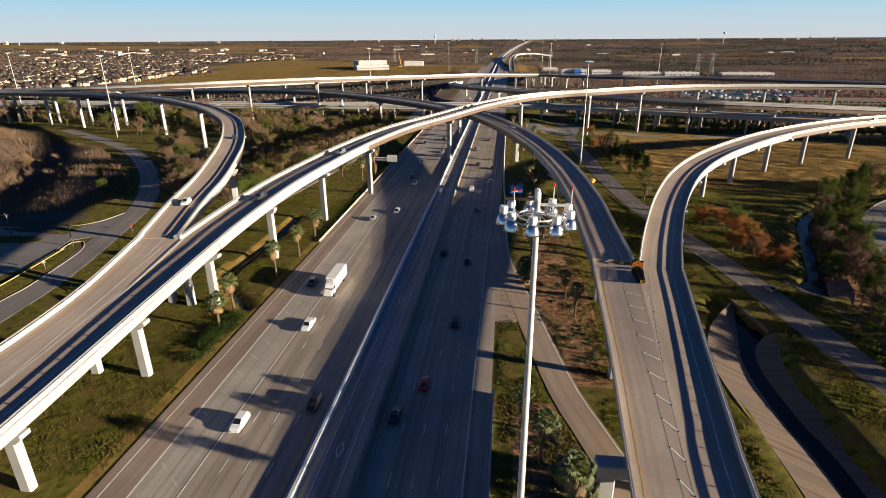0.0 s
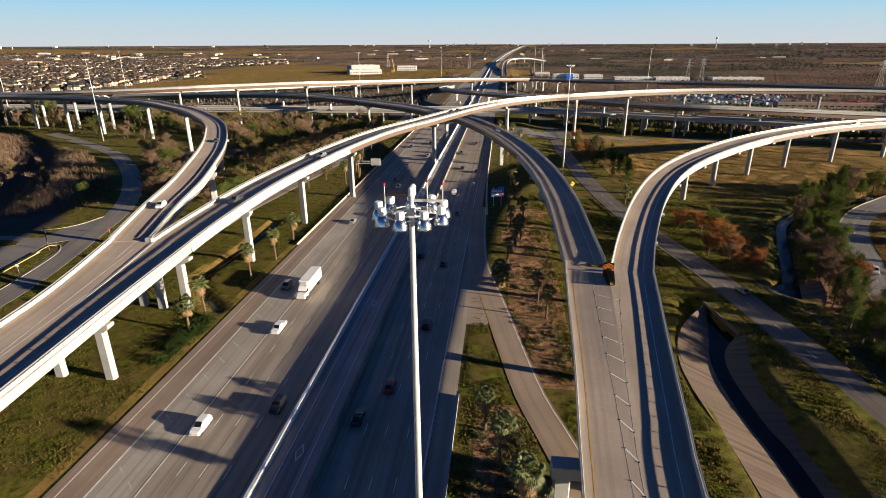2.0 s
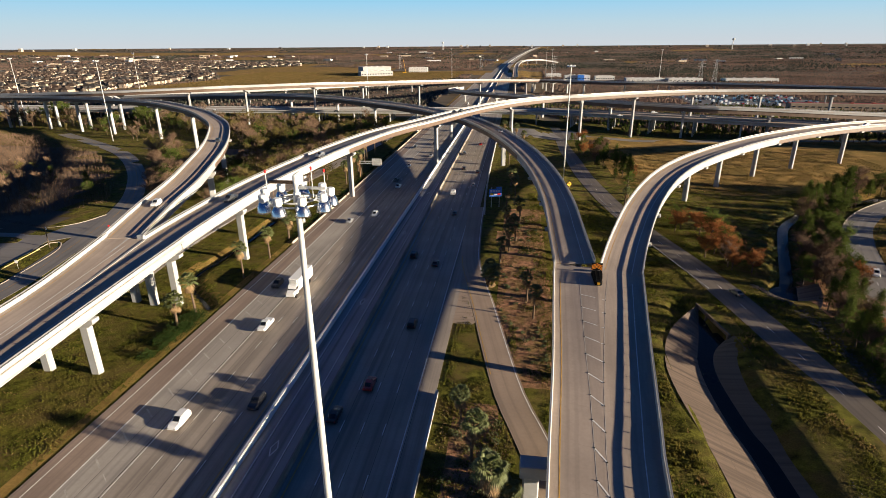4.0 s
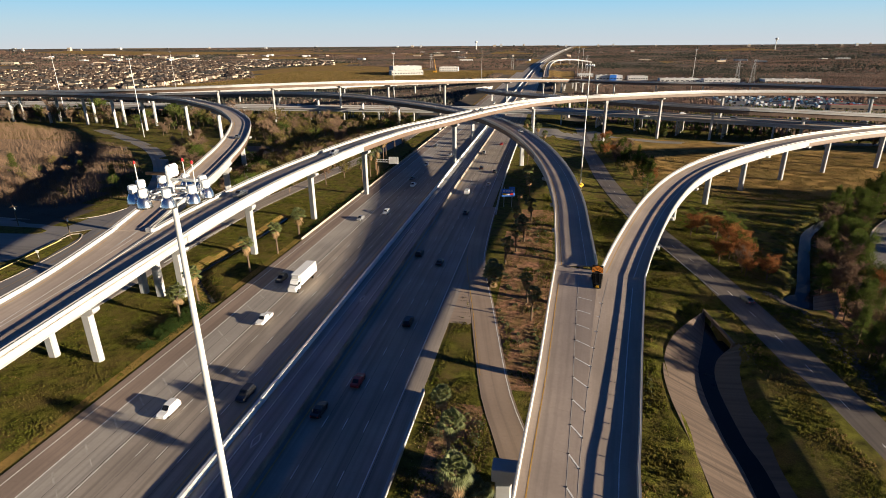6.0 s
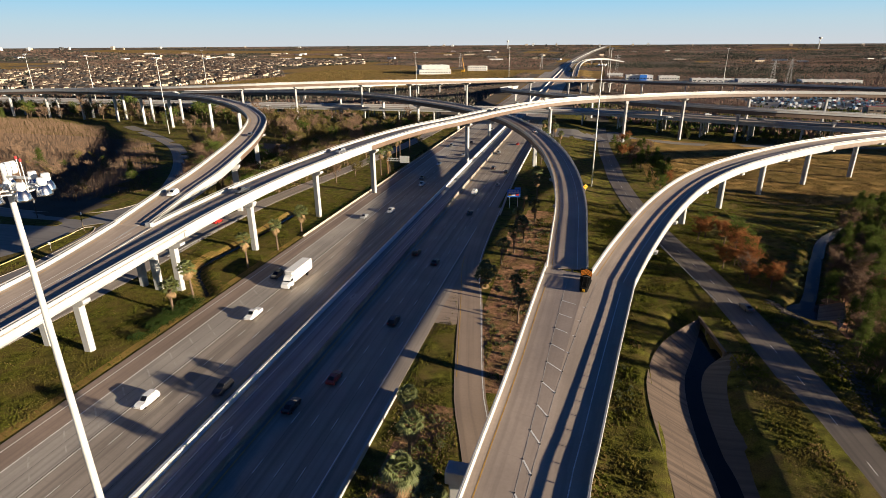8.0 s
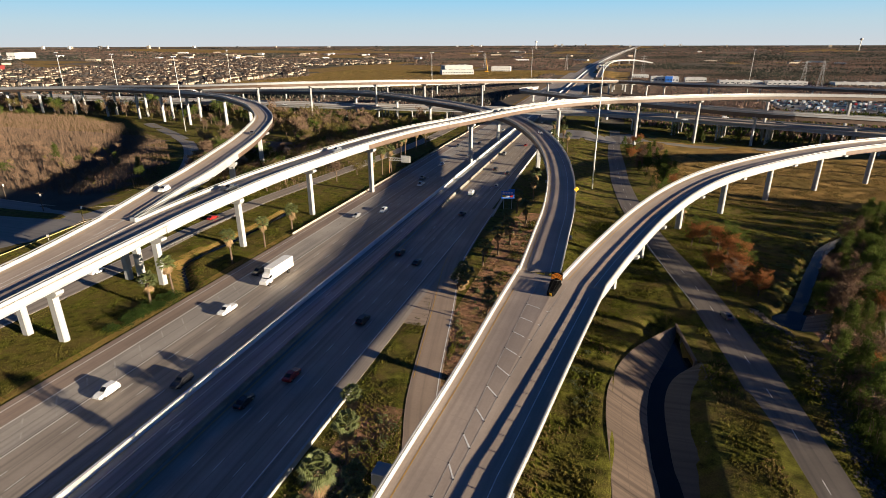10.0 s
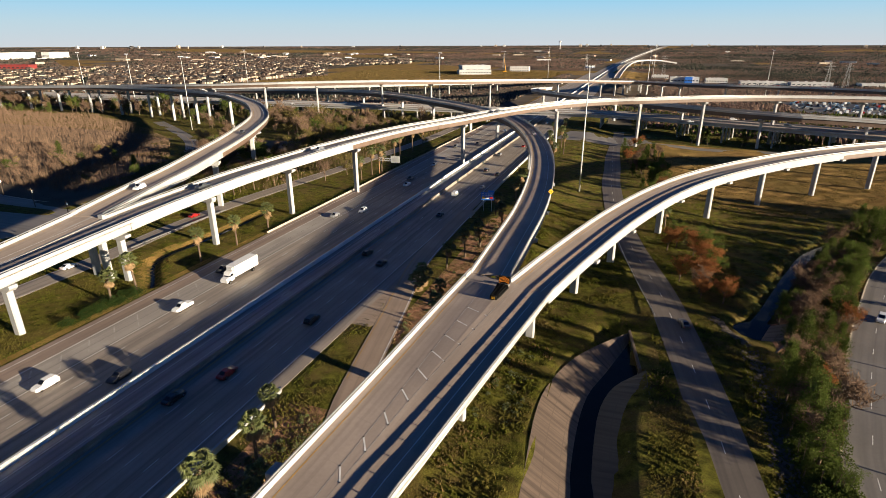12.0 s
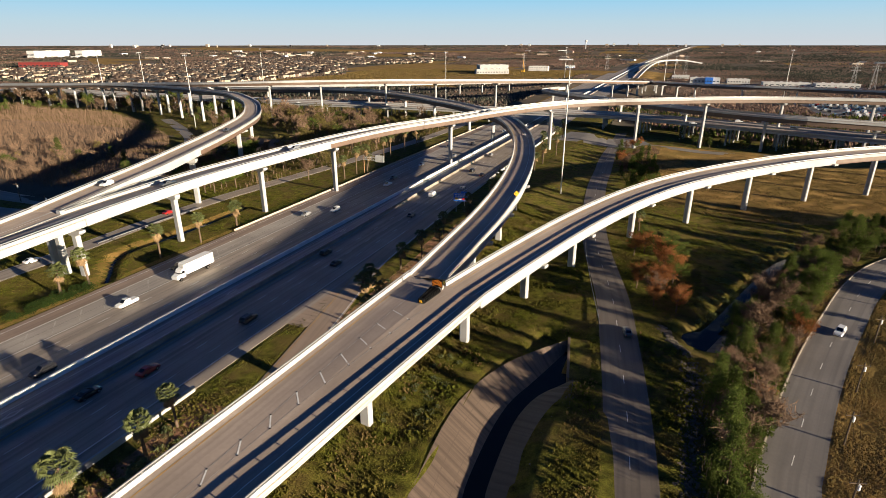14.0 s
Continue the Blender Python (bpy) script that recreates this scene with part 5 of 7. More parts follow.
def tree_parts(seed, height, spread, kind, fine=1.0):
    """Meshes of the wood and the crown. kind: bare, leafy, rust, olive or pine."""
    rng = random.Random(seed)
    bm = bmesh.new()
    V, F = [], []
    top = height * (0.95 if kind == "pine" else 0.62)
    lean = Vector((rng.uniform(-0.4, 0.4), rng.uniform(-0.4, 0.4), 0))
    rod(bm, (0, 0, -0.3), lean * 0.4 + Vector((0, 0, height * 0.3)), height * 0.022, height * 0.017, 6)
    rod(bm, lean * 0.4 + Vector((0, 0, height * 0.3)), lean + Vector((0, 0, top)), height * 0.017, height * 0.006, 5)
    ends = []
    count = {"pine": 22, "bare": 15, "rust": 16}.get(kind, 13)
    for i in range(count):
        f = 0.22 + 0.75 * i / count if kind == "pine" else rng.uniform(0.3, 1.0)
        a = i * 2.4 + rng.uniform(-0.5, 0.5)
        z = top * f
        reach = spread * ((1.05 - f) if kind == "pine" else rng.uniform(0.55, 1.0) * (1.25 - 0.5 * f))
        rise = reach * (0.1 if kind == "pine" else rng.uniform(0.5, 1.3))
        s = lean * f + Vector((0, 0, z))
        e = s + Vector((math.cos(a) * reach, math.sin(a) * reach, min(rise, height - z)))
        rod(bm, s, e, height * 0.007, height * 0.0025, 4)
        ends.append((s, e))
    for s, e in ends:
        m = int((16 if kind == "bare" else 7) * fine)
        for k in range(m):
            t = rng.uniform(0.25, 1.0)
            p = s.lerp(e, t)
            d = Vector((rng.gauss(0, 1), rng.gauss(0, 1), rng.gauss(0.9, 0.6))).normalized() * rng.uniform(0.12, 0.26) * height * (0.8 if kind == "bare" else 0.6)
            q = p + d
            if kind == "bare":
                spike(V, F, p, q, height * 0.0065)
                for j in range(4):
                    b = p.lerp(q, rng.uniform(0.3, 0.9))
                    spike(V, F, b, b + Vector((rng.gauss(0, 1), rng.gauss(0, 1), rng.gauss(0.8, 0.7))).normalized() * rng.uniform(0.06, 0.14) * height, height * 0.0045)
            else:
                n = int((26 if kind == "pine" else 24 if kind == "rust" else 33) * (0.3 + 0.7 * fine))
                for j in range(n):
                    c = p.lerp(q, rng.uniform(0.1, 1.1)) + Vector((rng.gauss(0, 1), rng.gauss(0, 1), rng.gauss(0, 0.7))) * spread * 0.10
                    leaf(V, F, c, 0.0155 * height * (0.8 if kind == "pine" else 1.0) / fine ** 0.6, rng)
    wood = bpy.data.meshes.new("trunk")
    bm.to_mesh(wood)
    bm.free()
    wood.materials.append(M_BARK)
    crown = bpy.data.meshes.new("crown")
    crown.from_pydata(V, [], F)
    crown.materials.append({"bare": M_TWIG, "leafy": M_LEAF, "rust": M_RUST, "olive": M_OLIVE, "pine": M_LEAF}[kind])
    return wood, crown


TREE_KINDS, WOOD_KINDS = {}, {}
for kind, hs in (("bare", ((9, 3.2), (11, 3.8), (8, 2.6))), ("leafy", ((8, 3.4), (10, 3.8), (6, 2.8))), ("rust", ((9, 3.0), (10, 3.2))), ("olive", ((7, 3.2), (8.5, 3.4))), ("pine", ((12, 3.2), (9.5, 2.8)))):
    TREE_KINDS[kind] = [(h, *tree_parts(100 * i + len(kind) * 7 + int(h * 3), h, s, kind)) for i, (h, s) in enumerate(hs)]
    WOOD_KINDS[kind] = [(h, *tree_parts(100 * i + len(kind) * 7 + int(h * 3), h, s, kind, 0.5)) for i, (h, s) in enumerate(hs)]
TREE_LABEL = {"bare": ("bare leafless brown tree with fine twigs", "tree"), "leafy": ("dense green broadleaf tree", "tree"), "rust": ("rust-orange cypress with autumn foliage", "tree"),
              "olive": ("olive-yellow tree losing its leaves", "tree"), "pine": ("dark green pine with layered branches", "tree")}
rng_t = random.Random(5)


def merge(name, items, mat, label):
    """Joins meshes at their poses into one object of kind stuff."""
    VV, FF, n0 = [], [], 0
    for me, m in items:
        co = np.empty(len(me.vertices) * 3, np.float32)
        me.vertices.foreach_get("co", co)
        M = np.array(m)
        co = co.reshape(-1, 3) @ M[:3, :3].T + M[:3, 3]
        VV.append(co)
        FF.extend([[i + n0 for i in p.vertices] for p in me.polygons])
        n0 += len(co)
    return tagged(raw(name, np.vstack(VV).tolist(), FF, mat), label, "woods", kind="stuff")


def plant(kind, x, y, scale=1.0, group="", keep=None):
    h, wood, crown = rng_t.choice((TREE_KINDS if keep is None else WOOD_KINDS)[kind])
    z = float(ground_at(x, y))
    s = scale * rng_t.uniform(0.8, 1.2)
    m = Matrix.LocRotScale((x, y, z - 0.1), Euler((0, 0, rng_t.uniform(0, 6.28))), (s, s, s * rng_t.uniform(0.9, 1.1)))
    if keep is not None:
        keep.append((wood, crown, m))
        return None
    t = thing("tree", m, *TREE_LABEL[kind], group)
    for nm, me in (("trunk", wood), ("crown", crown)):
        ob = new(nm, me)
        ob.parent = t
    return t


def clear_of_roads(x, y, gap=2.5):
    for line, w in ROADS.values():
        if float(lane_dist(line, x, y)) < w / 2 + gap:
            return False
    if -64 < x < 2 and y > -100:
        return False
    return float(lane_dist(CHANNEL, x, y)) > 10 and float(lane_dist(CREEK, x, y)) > 4 and math.hypot(x - 89.5, y - 151) > 9


def grove(n, region, kinds, scale, group, gap=2.0, avoid=2.5, joined="", tall=0.0):
    """Scatter n trees in a polygon, with kinds as (name, weight)."""
    xs, ys = [p[0] for p in region], [p[1] for p in region]
    placed, tries = [], 0
    names, weights = zip(*kinds)
    keep = [] if joined else None
    while len(placed) < n and tries < n * 40:
        tries += 1
        x, y = rng_t.uniform(min(xs), max(xs)), rng_t.uniform(min(ys), max(ys))
        inside = False
        for (x1, y1), (x2, y2) in zip(region, region[1:] + region[:1]):
            if (y1 > y) != (y2 > y) and x < (x2 - x1) * (y - y1) / (y2 - y1) + x1:
                inside = not inside
        if not inside or not clear_of_roads(x, y, avoid) or any((x - a) ** 2 + (y - b) ** 2 < gap * gap for a, b in placed):
            continue
        placed.append((x, y))
        plant(rng_t.choices(names, weights)[0], x, y, scale * rng_t.uniform(0.8, 1.2) * (1.6 if rng_t.random() < tall else 1.0), group, keep)
    if joined:
        merge("woods_trunks", [(w, m) for w, c, m in keep], M_BARK, "trunks and limbs of " + joined)
        for mat in {c.materials[0] for w, c, m in keep}:
            merge("woods_crowns", [(c, m) for w, c, m in keep if c.materials[0] == mat], mat, "crowns of " + joined)


grove(160, [(87, 98), (94, 98), (96, 106), (104, 135), (113, 170), (123, 198), (138, 226), (160, 250), (185, 268), (170, 275), (140, 254), (118, 226), (104, 200), (97, 178), (92, 160), (92, 140), (88, 110)], [("pine", 4), ("leafy", 4), ("bare", 4), ("rust", 0.4)], 0.70, "trees along the creek", 2.1, 1.0, tall=0.2)
grove(6, [(89, 100), (94, 100), (98, 120), (92, 120)], [("pine", 3), ("bare", 2)], 0.95, "trees along the creek", 3.6, 1.0)
grove(15, [(72, 168), (82, 160), (88, 176), (80, 200), (70, 214), (70, 190)], [("rust", 4), ("bare", 1.5), ("leafy", 1.5)], 1.05, "rust-coloured trees by the frontage road", 2.6, 1.2)
grove(46, [(44, 440), (62, 430), (74, 330), (72, 275), (62, 250), (58, 290), (50, 340)], [("pine", 4), ("leafy", 3), ("bare", 2), ("rust", 1)], 0.85, "trees along the right frontage road", 2.5, 1.5)
grove(260, [(-75, 445), (-72, 330), (-80, 250), (-90, 215), (-104, 225), (-118, 262), (-140, 300), (-180, 345), (-230, 385), (-300, 430), (-300, 450), (-150, 445)], [("bare", 4), ("olive", 5), ("leafy", 1.5)], 1.3, "woods between the ramps", 2.6, 2.0, "the woods between the ramps")
grove(44, [(-90, 212), (-104, 224), (-125, 262), (-150, 292), (-170, 300), (-150, 262), (-128, 228), (-110, 195), (-100, 190)], [("leafy", 3), ("bare", 3), ("olive", 3)], 1.3, "woods between the ramps", 2.6, 1.5)
grove(34, [(-120, 200), (-135, 200), (-175, 255), (-190, 300), (-172, 300), (-150, 265)], [("bare", 3), ("leafy", 2), ("olive", 2)], 1.3, "woods between the ramps", 2.8, 1.5)
grove(30, [(-240, 345), (-300, 380), (-420, 420), (-420, 440), (-300, 410), (-235, 375)], [("bare", 3), ("leafy", 2), ("olive", 1)], 0.8, "woods between the ramps", 3.0, 2, "woods beneath the far ramps")
grove(95, [(80, 428), (260, 405), (420, 390), (420, 400), (260, 418), (80, 440)], [("pine", 5), ("leafy", 2), ("bare", 2), ("rust", 0.7)], 0.85, "trees below the crossing highway", 3.0, 1.5, "the trees below the crossing highway")
grove(12, [(128, 152), (150, 195), (170, 215), (180, 205), (150, 160)], [("leafy", 2), ("bare", 3), ("olive", 2)], 0.5, "trees beyond the local road", 4, 2.5)
grove(90, [(150, 205), (190, 240), (260, 285), (330, 310), (330, 240), (230, 190), (165, 170)], [("pine", 3), ("leafy", 3), ("bare", 2)], 1.05, "trees beyond the local road", 4, 2.5, "the trees beyond the local road")
grove(60, [(-470, 352), (-640, 352), (-640, 400), (-470, 398)], [("pine", 2), ("leafy", 4), ("bare", 3)], 0.8, "woods beneath the ramps", 3.0, 2, "a belt of trees beside the far ramps")
grove(90, [(-178, 186), (-330, 190), (-340, 262), (-225, 262)], [("bare", 6), ("olive", 1), ("leafy", 0.4)], 0.72, "brush", 3.0, 2, "the grey bare trees among the brush")
grove(110, [(-720, 408), (-440, 400), (-300, 412), (-250, 432), (-250, 454), (-720, 454)], [("leafy", 4), ("bare", 4), ("olive", 3)], 1.75, "woods beneath the ramps", 2.6, 2, "a belt of trees before the viaduct")
for x, y in ((-178, 217), (-212, 236), (-246, 230)):
    plant("pine", x, y, 1.05, "tall pines in the brush")


# dense brown saplings in the fields of the left
def saplings(name, n, region, lo, hi, label, seed, mat):
    rng = random.Random(seed)
    V, F = [], []
    xs, ys = [p[0] for p in region], [p[1] for p in region]
    made = 0
    while made < n:
        x, y = rng.uniform(min(xs), max(xs)), rng.uniform(min(ys), max(ys))
        inside = False
        for (x1, y1), (x2, y2) in zip(region, region[1:] + region[:1]):
            if (y1 > y) != (y2 > y) and x < (x2 - x1) * (y - y1) / (y2 - y1) + x1:
                inside = not inside
        if not inside or noise.noise(Vector((x * 0.04, y * 0.04, 3.0))) < -0.55:
            made += 0.2
            continue
        made += 1
        h = rng.uniform(lo, hi) * (0.8 + 0.35 * noise.noise(Vector((x * 0.03, y * 0.03, 7.0))))
        b = Vector((x, y, -0.2))
        t = b + Vector((rng.uniform(-0.5, 0.5), rng.uniform(-0.5, 0.5), h))
        spike(V, F, b, t, 0.055)
        for k in range(5):
            s = b.lerp(t, rng.uniform(0.25, 0.85))
            spike(V, F, s, s + Vector((rng.gauss(0, 0.5), rng.gauss(0, 0.5), rng.uniform(0.6, 1.5))) * h * 0.2, 0.036)
    ob = raw(name, V, F, mat)
    return tagged(ob, label, "brush", kind="stuff")


saplings("brush", 33000, [(-175, 182), (-160, 205), (-185, 245), (-238, 300), (-290, 335), (-420, 395), (-560, 395), (-520, 330), (-420, 230), (-300, 185)], 2.6, 5.0, "dense brown leafless saplings and brush", 1, M_TWIG)
saplings("brush", 1800, [(-99, 205), (-112, 235), (-150, 300), (-180, 330), (-100, 440), (-76, 430), (-90, 300), (-92, 225)], 2.5, 4.5, "brown undergrowth beneath bare trees", 2, M_TWIG)
saplings("brush", 700, [(87, 95), (93, 95), (95, 104), (102, 138), (120, 195), (150, 240), (140, 250), (110, 205), (92, 150), (86, 110)], 1.5, 3.5, "brown undergrowth below the creek trees", 3, M_TWIG)


def shrub_mass(name, spots, label, seed, mat, size=0.16, per=240):
    """Low leafy bushes, joined."""
    rng = random.Random(seed)
    V, F = [], []
    for x, y, r, h in spots:
        if float(lane_dist(ex_line, x, y)) < 3.2 + r:
            continue
        z = float(ground_at(x, y))
        for k in range(int(per * max(0.3, r * r / 4))):
            a, d, u = rng.uniform(0, 6.28), r * math.sqrt(rng.random()), rng.random()
            p = Vector((x + d * math.cos(a), y + d * math.sin(a), z + h * u * (1 - 0.7 * (d / r) ** 2)))
            leaf(V, F, p, size, rng)
    return tagged(raw(name, V, F, mat), label, "shrubs", kind="stuff")


rng_s = random.Random(12)
shrub_mass("shrubs", [(-65 + rng_s.uniform(-2.2, 2.2), 93 + rng_s.uniform(0, 21), rng_s.uniform(1.0, 2.2), rng_s.uniform(1.0, 2.0)) for _ in range(40)] + [(-63.5 + rng_s.uniform(-1, 1), y, rng_s.uniform(0.6, 1.4), rng_s.uniform(0.6, 1.4)) for y in np.arange(170, 330, 3.0)], "dark green low shrubs along the verge", 4, M_SHRUB)
shrub_mass("shrubs", [(rng_s.uniform(1, 11), rng_s.uniform(45, 84), rng_s.uniform(0.4, 1.3), rng_s.uniform(0.3, 0.9)) for _ in range(36)] + [(rng_s.uniform(8, 20), rng_s.uniform(96, 200), rng_s.uniform(0.3, 0.9), rng_s.uniform(0.3, 0.8)) for _ in range(75)] + [(17.5 + rng_s.uniform(-2, 2), y, 0.5, 0.5) for y in np.arange(96, 118, 2.0)], "scattered green weeds and low palmetto on bare soil", 5, M_PALM)
shrub_mass("shrubs", [(c[0] + rng_s.uniform(-7, 4), c[1] + rng_s.uniform(-4, 6), rng_s.uniform(0.8, 2.2), rng_s.uniform(0.4, 0.9)) for c in CREEK[2:22] for _ in range(5)], "bright green tussocks along the creek bank", 6, M_PALM, 0.22)
shrub_mass("shrubs", [(rng_s.uniform(33, 42), rng_s.uniform(95, 128), rng_s.uniform(0.5, 1.2), rng_s.uniform(0.2, 0.6)) for _ in range(26)], "green weeds at the channel rim", 7, M_PALM, 0.14)


shrub_mass("shrubs", [(88.5 + rng_s.uniform(0, 6.5) + max(0, (y - 108)) * 0.27, y, rng_s.uniform(1.2, 2.4), rng_s.uniform(1.0, 2.6)) for y in np.arange(84, 139, 0.42)], "dense green undergrowth below the creek trees", 8, M_LEAF, 0.2)


def palm_parts(seed, height, skirt):
    rng = random.Random(seed)
    bm = bmesh.new()
    bend = Vector((rng.uniform(-0.5, 0.5), rng.uniform(-0.5, 0.5), 0))
    pts = [bend * (f * f) + Vector((0, 0, height * f - 0.2 * (f == 0))) for f in (0, 0.25, 0.5, 0.75, 1.0)]
    for k, (a, b) in enumerate(zip(pts, pts[1:])):
        rod(bm, a, b, 0.27 - 0.03 * k, 0.25 - 0.03 * k, 8)
    top = pts[-1]
    wood = bpy.data.meshes.new("trunk")
    bm.to_mesh(wood)
    bm.free()
    wood.materials.append(M_BARK)
    out = [("trunk", wood)]
    for nm, n, lo, hi, size, mat in (("crown", 34, -0.35, 1.3, 1.0, M_PALM), ("dead_skirt", skirt, -1.35, -0.75, 0.8, M_THATCH)):
        V, F = [], []
        for i in range(n):
            a = i * 2.399 + rng.uniform(-0.2, 0.2)
            el = lo + (hi - lo) * ((i + 0.5) / n) + rng.uniform(-0.12, 0.12)
            d = Vector((math.cos(a) * math.cos(el), math.sin(a) * math.cos(el), math.sin(el)))
            s = size * rng.uniform(0.85, 1.15)
            base = top + Vector((0, 0, rng.uniform(-0.5, 0.2) if nm == "crown" else rng.uniform(-1.3, -0.2)))
            hub = base + d * 1.05 * s
            spike(V, F, base, hub + d * 0.2, 0.05)
            side = d.cross(Vector((0, 0, 1))).normalized()
            up = side.cross(d)
            for k in range(9):
                f = (k - 4) / 4.0
                b = (d * math.cos(f * 1.25) + side * math.sin(f * 1.25)).normalized()
                tip = hub + b * 0.95 * s - Vector((0, 0, 0.32 * s + 0.1 * abs(f))) + up * 0.05
                w = up.cross(b).normalized() * 0.10 * s
                mid = hub + b * 0.5 * s
                i0 = len(V)
                V.extend([tuple(hub), tuple(mid - w), tuple(tip), tuple(mid + w), tuple(mid + up * 0.06)])
                F.extend(((i0, i0 + 1, i0 + 4), (i0 + 1, i0 + 2, i0 + 4), (i0 + 2, i0 + 3, i0 + 4), (i0 + 3, i0, i0 + 4)))
        me = bpy.data.meshes.new(nm)
        me.from_pydata(V, [], F)
        me.materials.append(mat)
        out.append((nm, me))
    return out


PALMS = [palm_parts(1, 7.0, 26), palm_parts(2, 5.2, 16), palm_parts(3, 9.0, 24), palm_parts(4, 2.4, 10)]


def palm(x, y, i, s=1.0):
    t = thing("palm_tree", Matrix.LocRotScale((x, y, float(ground_at(x, y)) - 0.05), Euler((0, 0, rng_t.uniform(0, 6.28))), (1.3 * s, 1.3 * s, 1.38 * s)), "fan palm with a skirt of dead fronds on the roadside verge", "palm tree", "roadside palms")
    for nm, me in PALMS[i]:
        ob = new(nm, me)
        ob.parent = t


for x, y, i, s in ((-66, 106.2, 1, 1.0), (-66.3, 114.2, 0, 0.95), (-64.6, 136.4, 0, 0.95), (-63.4, 151.5, 0, 0.9), (-64.7, 169.8, 1, 1.1), (-68, 248, 0, 1.0), (-67.8, 259, 2, 0.95), (-65.4, 265.5, 2, 1.0), (-72, 296, 2, 0.9), (-74, 308, 2, 0.9), (-74, 327, 2, 0.9), (-73.3, 343, 2, 0.85),
                   (-70, 275, 1, 1.0), (9.9, 56.7, 2, 0.98), (6.2, 70.4, 0, 0.88), (3.75, 78.6, 0, 0.78), (12.0, 63.0, 3, 1.0), (8.8, 66.5, 3, 0.8), (17.1, 121, 0, 0.75), (15.7, 130, 0, 0.72), (5.4, 138.5, 3, 1.1), (7.9, 156.4, 1, 0.9), (6.3, 143, 3, 1.2), (10.5, 166, 0, 0.8), (12.5, 176, 1, 1.0), (9.0, 187, 0, 0.8),
                   (14, 200, 1, 1.0), (8.5, 212, 0, 0.8), (12, 232, 0, 0.9), (10, 252, 1, 1.1), (14.5, 295.7, 0, 0.9), (13.9, 318, 0, 0.95), (6.9, 350, 2, 0.9), (3.5, 388, 2, 0.9), (11.6, 366, 2, 0.95), (7.5, 410, 2, 0.9), (8, 302, 0, 0.8), (10, 336, 2, 0.8), (16, 344, 2, 0.85), (58, 232, 1, 0.9), (70, 226, 1, 0.9)):
    palm(x, y, i, s)

# ---- the distance: woods, houses, buildings ----
HOUSING = [[(-1750, 640), (-600, 640), (-592, 1060), (-660, 1190), (-830, 1440), (-1100, 1440), (-1300, 1310), (-1380, 1180), (-1430, 980)], [(-1330, 1420), (-1100, 1480), (-830, 1480), (-660, 1730), (-760, 1920), (-1500, 1900)]]
LOTS = [[(205, 640), (352, 640), (352, 765), (205, 765)], [(285, 600), (480, 600), (480, 645), (285, 645)], [(90, 1000), (345, 1000), (345, 1130), (90, 1130)]]


def in_houses(x, y):
    return within(HOUSING[0], x, y) | within(HOUSING[1], x, y)


def open_ground(x, y):
    """Where no far woods stand: roads, interchange, fields, lots and housing."""
    c = bend(y)
    o = (x - c > -84) & (x - c < 16) | (y < 535) & (x > -330) & (x < 30) | (y < 500 - 0.33 * (x - 30)) & (x > 20) & (x < 420) | (y < 440) & (x > -660) & (x < -250) | (y < 335) & (x > 0) & (x < 340)
    for line in (LINE_B, LINE_D, LINE_F, LINE_G, LINE_H, LINE_K):
        o |= lane_dist(line[::3], x, y) < 14
    for poly in FIELDS + LOTS:
        o |= within(poly, x, y)
    return o | in_houses(x, y) | np.array([clearing(a, b) and not (a > 0 and b < 1050) for a, b in zip(x, y)])


def crowns(name, P, r, h, mat, label, seed):
    """Far tree crowns, uneven four-sided spires, joined into one mesh."""
    rng = np.random.default_rng(seed)
    m, k = len(P), 4
    z = ground_at(P[:, 0], P[:, 1])
    a = rng.uniform(0, 6.283, m)[:, None] + np.arange(k) * 2 * math.pi / k + rng.uniform(-0.4, 0.4, (m, k))
    rr = r[:, None] * rng.uniform(0.6, 1.3, (m, k))
    V = np.empty((m, k + 1, 3), np.float32)
    V[:, :k, 0] = P[:, :1] + rr * np.cos(a)
    V[:, :k, 1] = P[:, 1:] + rr * np.sin(a)
    V[:, :k, 2] = z[:, None] + h[:, None] * rng.uniform(-0.05, 0.45, (m, k))
    V[:, k] = np.column_stack([P + rng.normal(0, 0.3, (m, 2)) * r[:, None], z + h])
    F = (np.array([(q, (q + 1) % k, k) for q in range(k)], np.int32)[None] + (np.arange(m, dtype=np.int32) * (k + 1))[:, None, None]).reshape(-1)
    me = bpy.data.meshes.new(name)
    me.vertices.add(m * (k + 1))
    me.vertices.foreach_set("co", V.ravel())
    me.loops.add(len(F))
    me.loops.foreach_set("vertex_index", F)
    me.polygons.add(len(F) // 3)
    me.polygons.foreach_set("loop_start", np.arange(0, len(F), 3, dtype=np.int32))
    me.update(calc_edges=True)
    me.polygons.foreach_set("use_smooth", [True] * len(me.polygons))
    me.materials.append(mat)
    return tagged(new(name, me), label, "woods", kind="stuff")


def patchy(x, y, f=0.004, s=1.0):
    return np.array([noise.noise(Vector((a * f, b * f, s))) + 0.5 * noise.noise(Vector((a * f * 3, b * f * 3, s + 4))) for a, b in zip(x, y)])


rng_w = np.random.default_rng(21)


def wood_spots(n, d0, d1):
    d = np.sqrt(rng_w.uniform(d0 * d0, d1 * d1, n))
    a = rng_w.uniform(-1.05, 0.76, n)
    P = np.column_stack([d * np.sin(a), d * np.cos(a)])
    P = P[~open_ground(P[:, 0], P[:, 1])]
    return P, patchy(P[:, 0], P[:, 1]), patchy(P[:, 0], P[:, 1], 0.0017, 9.0)


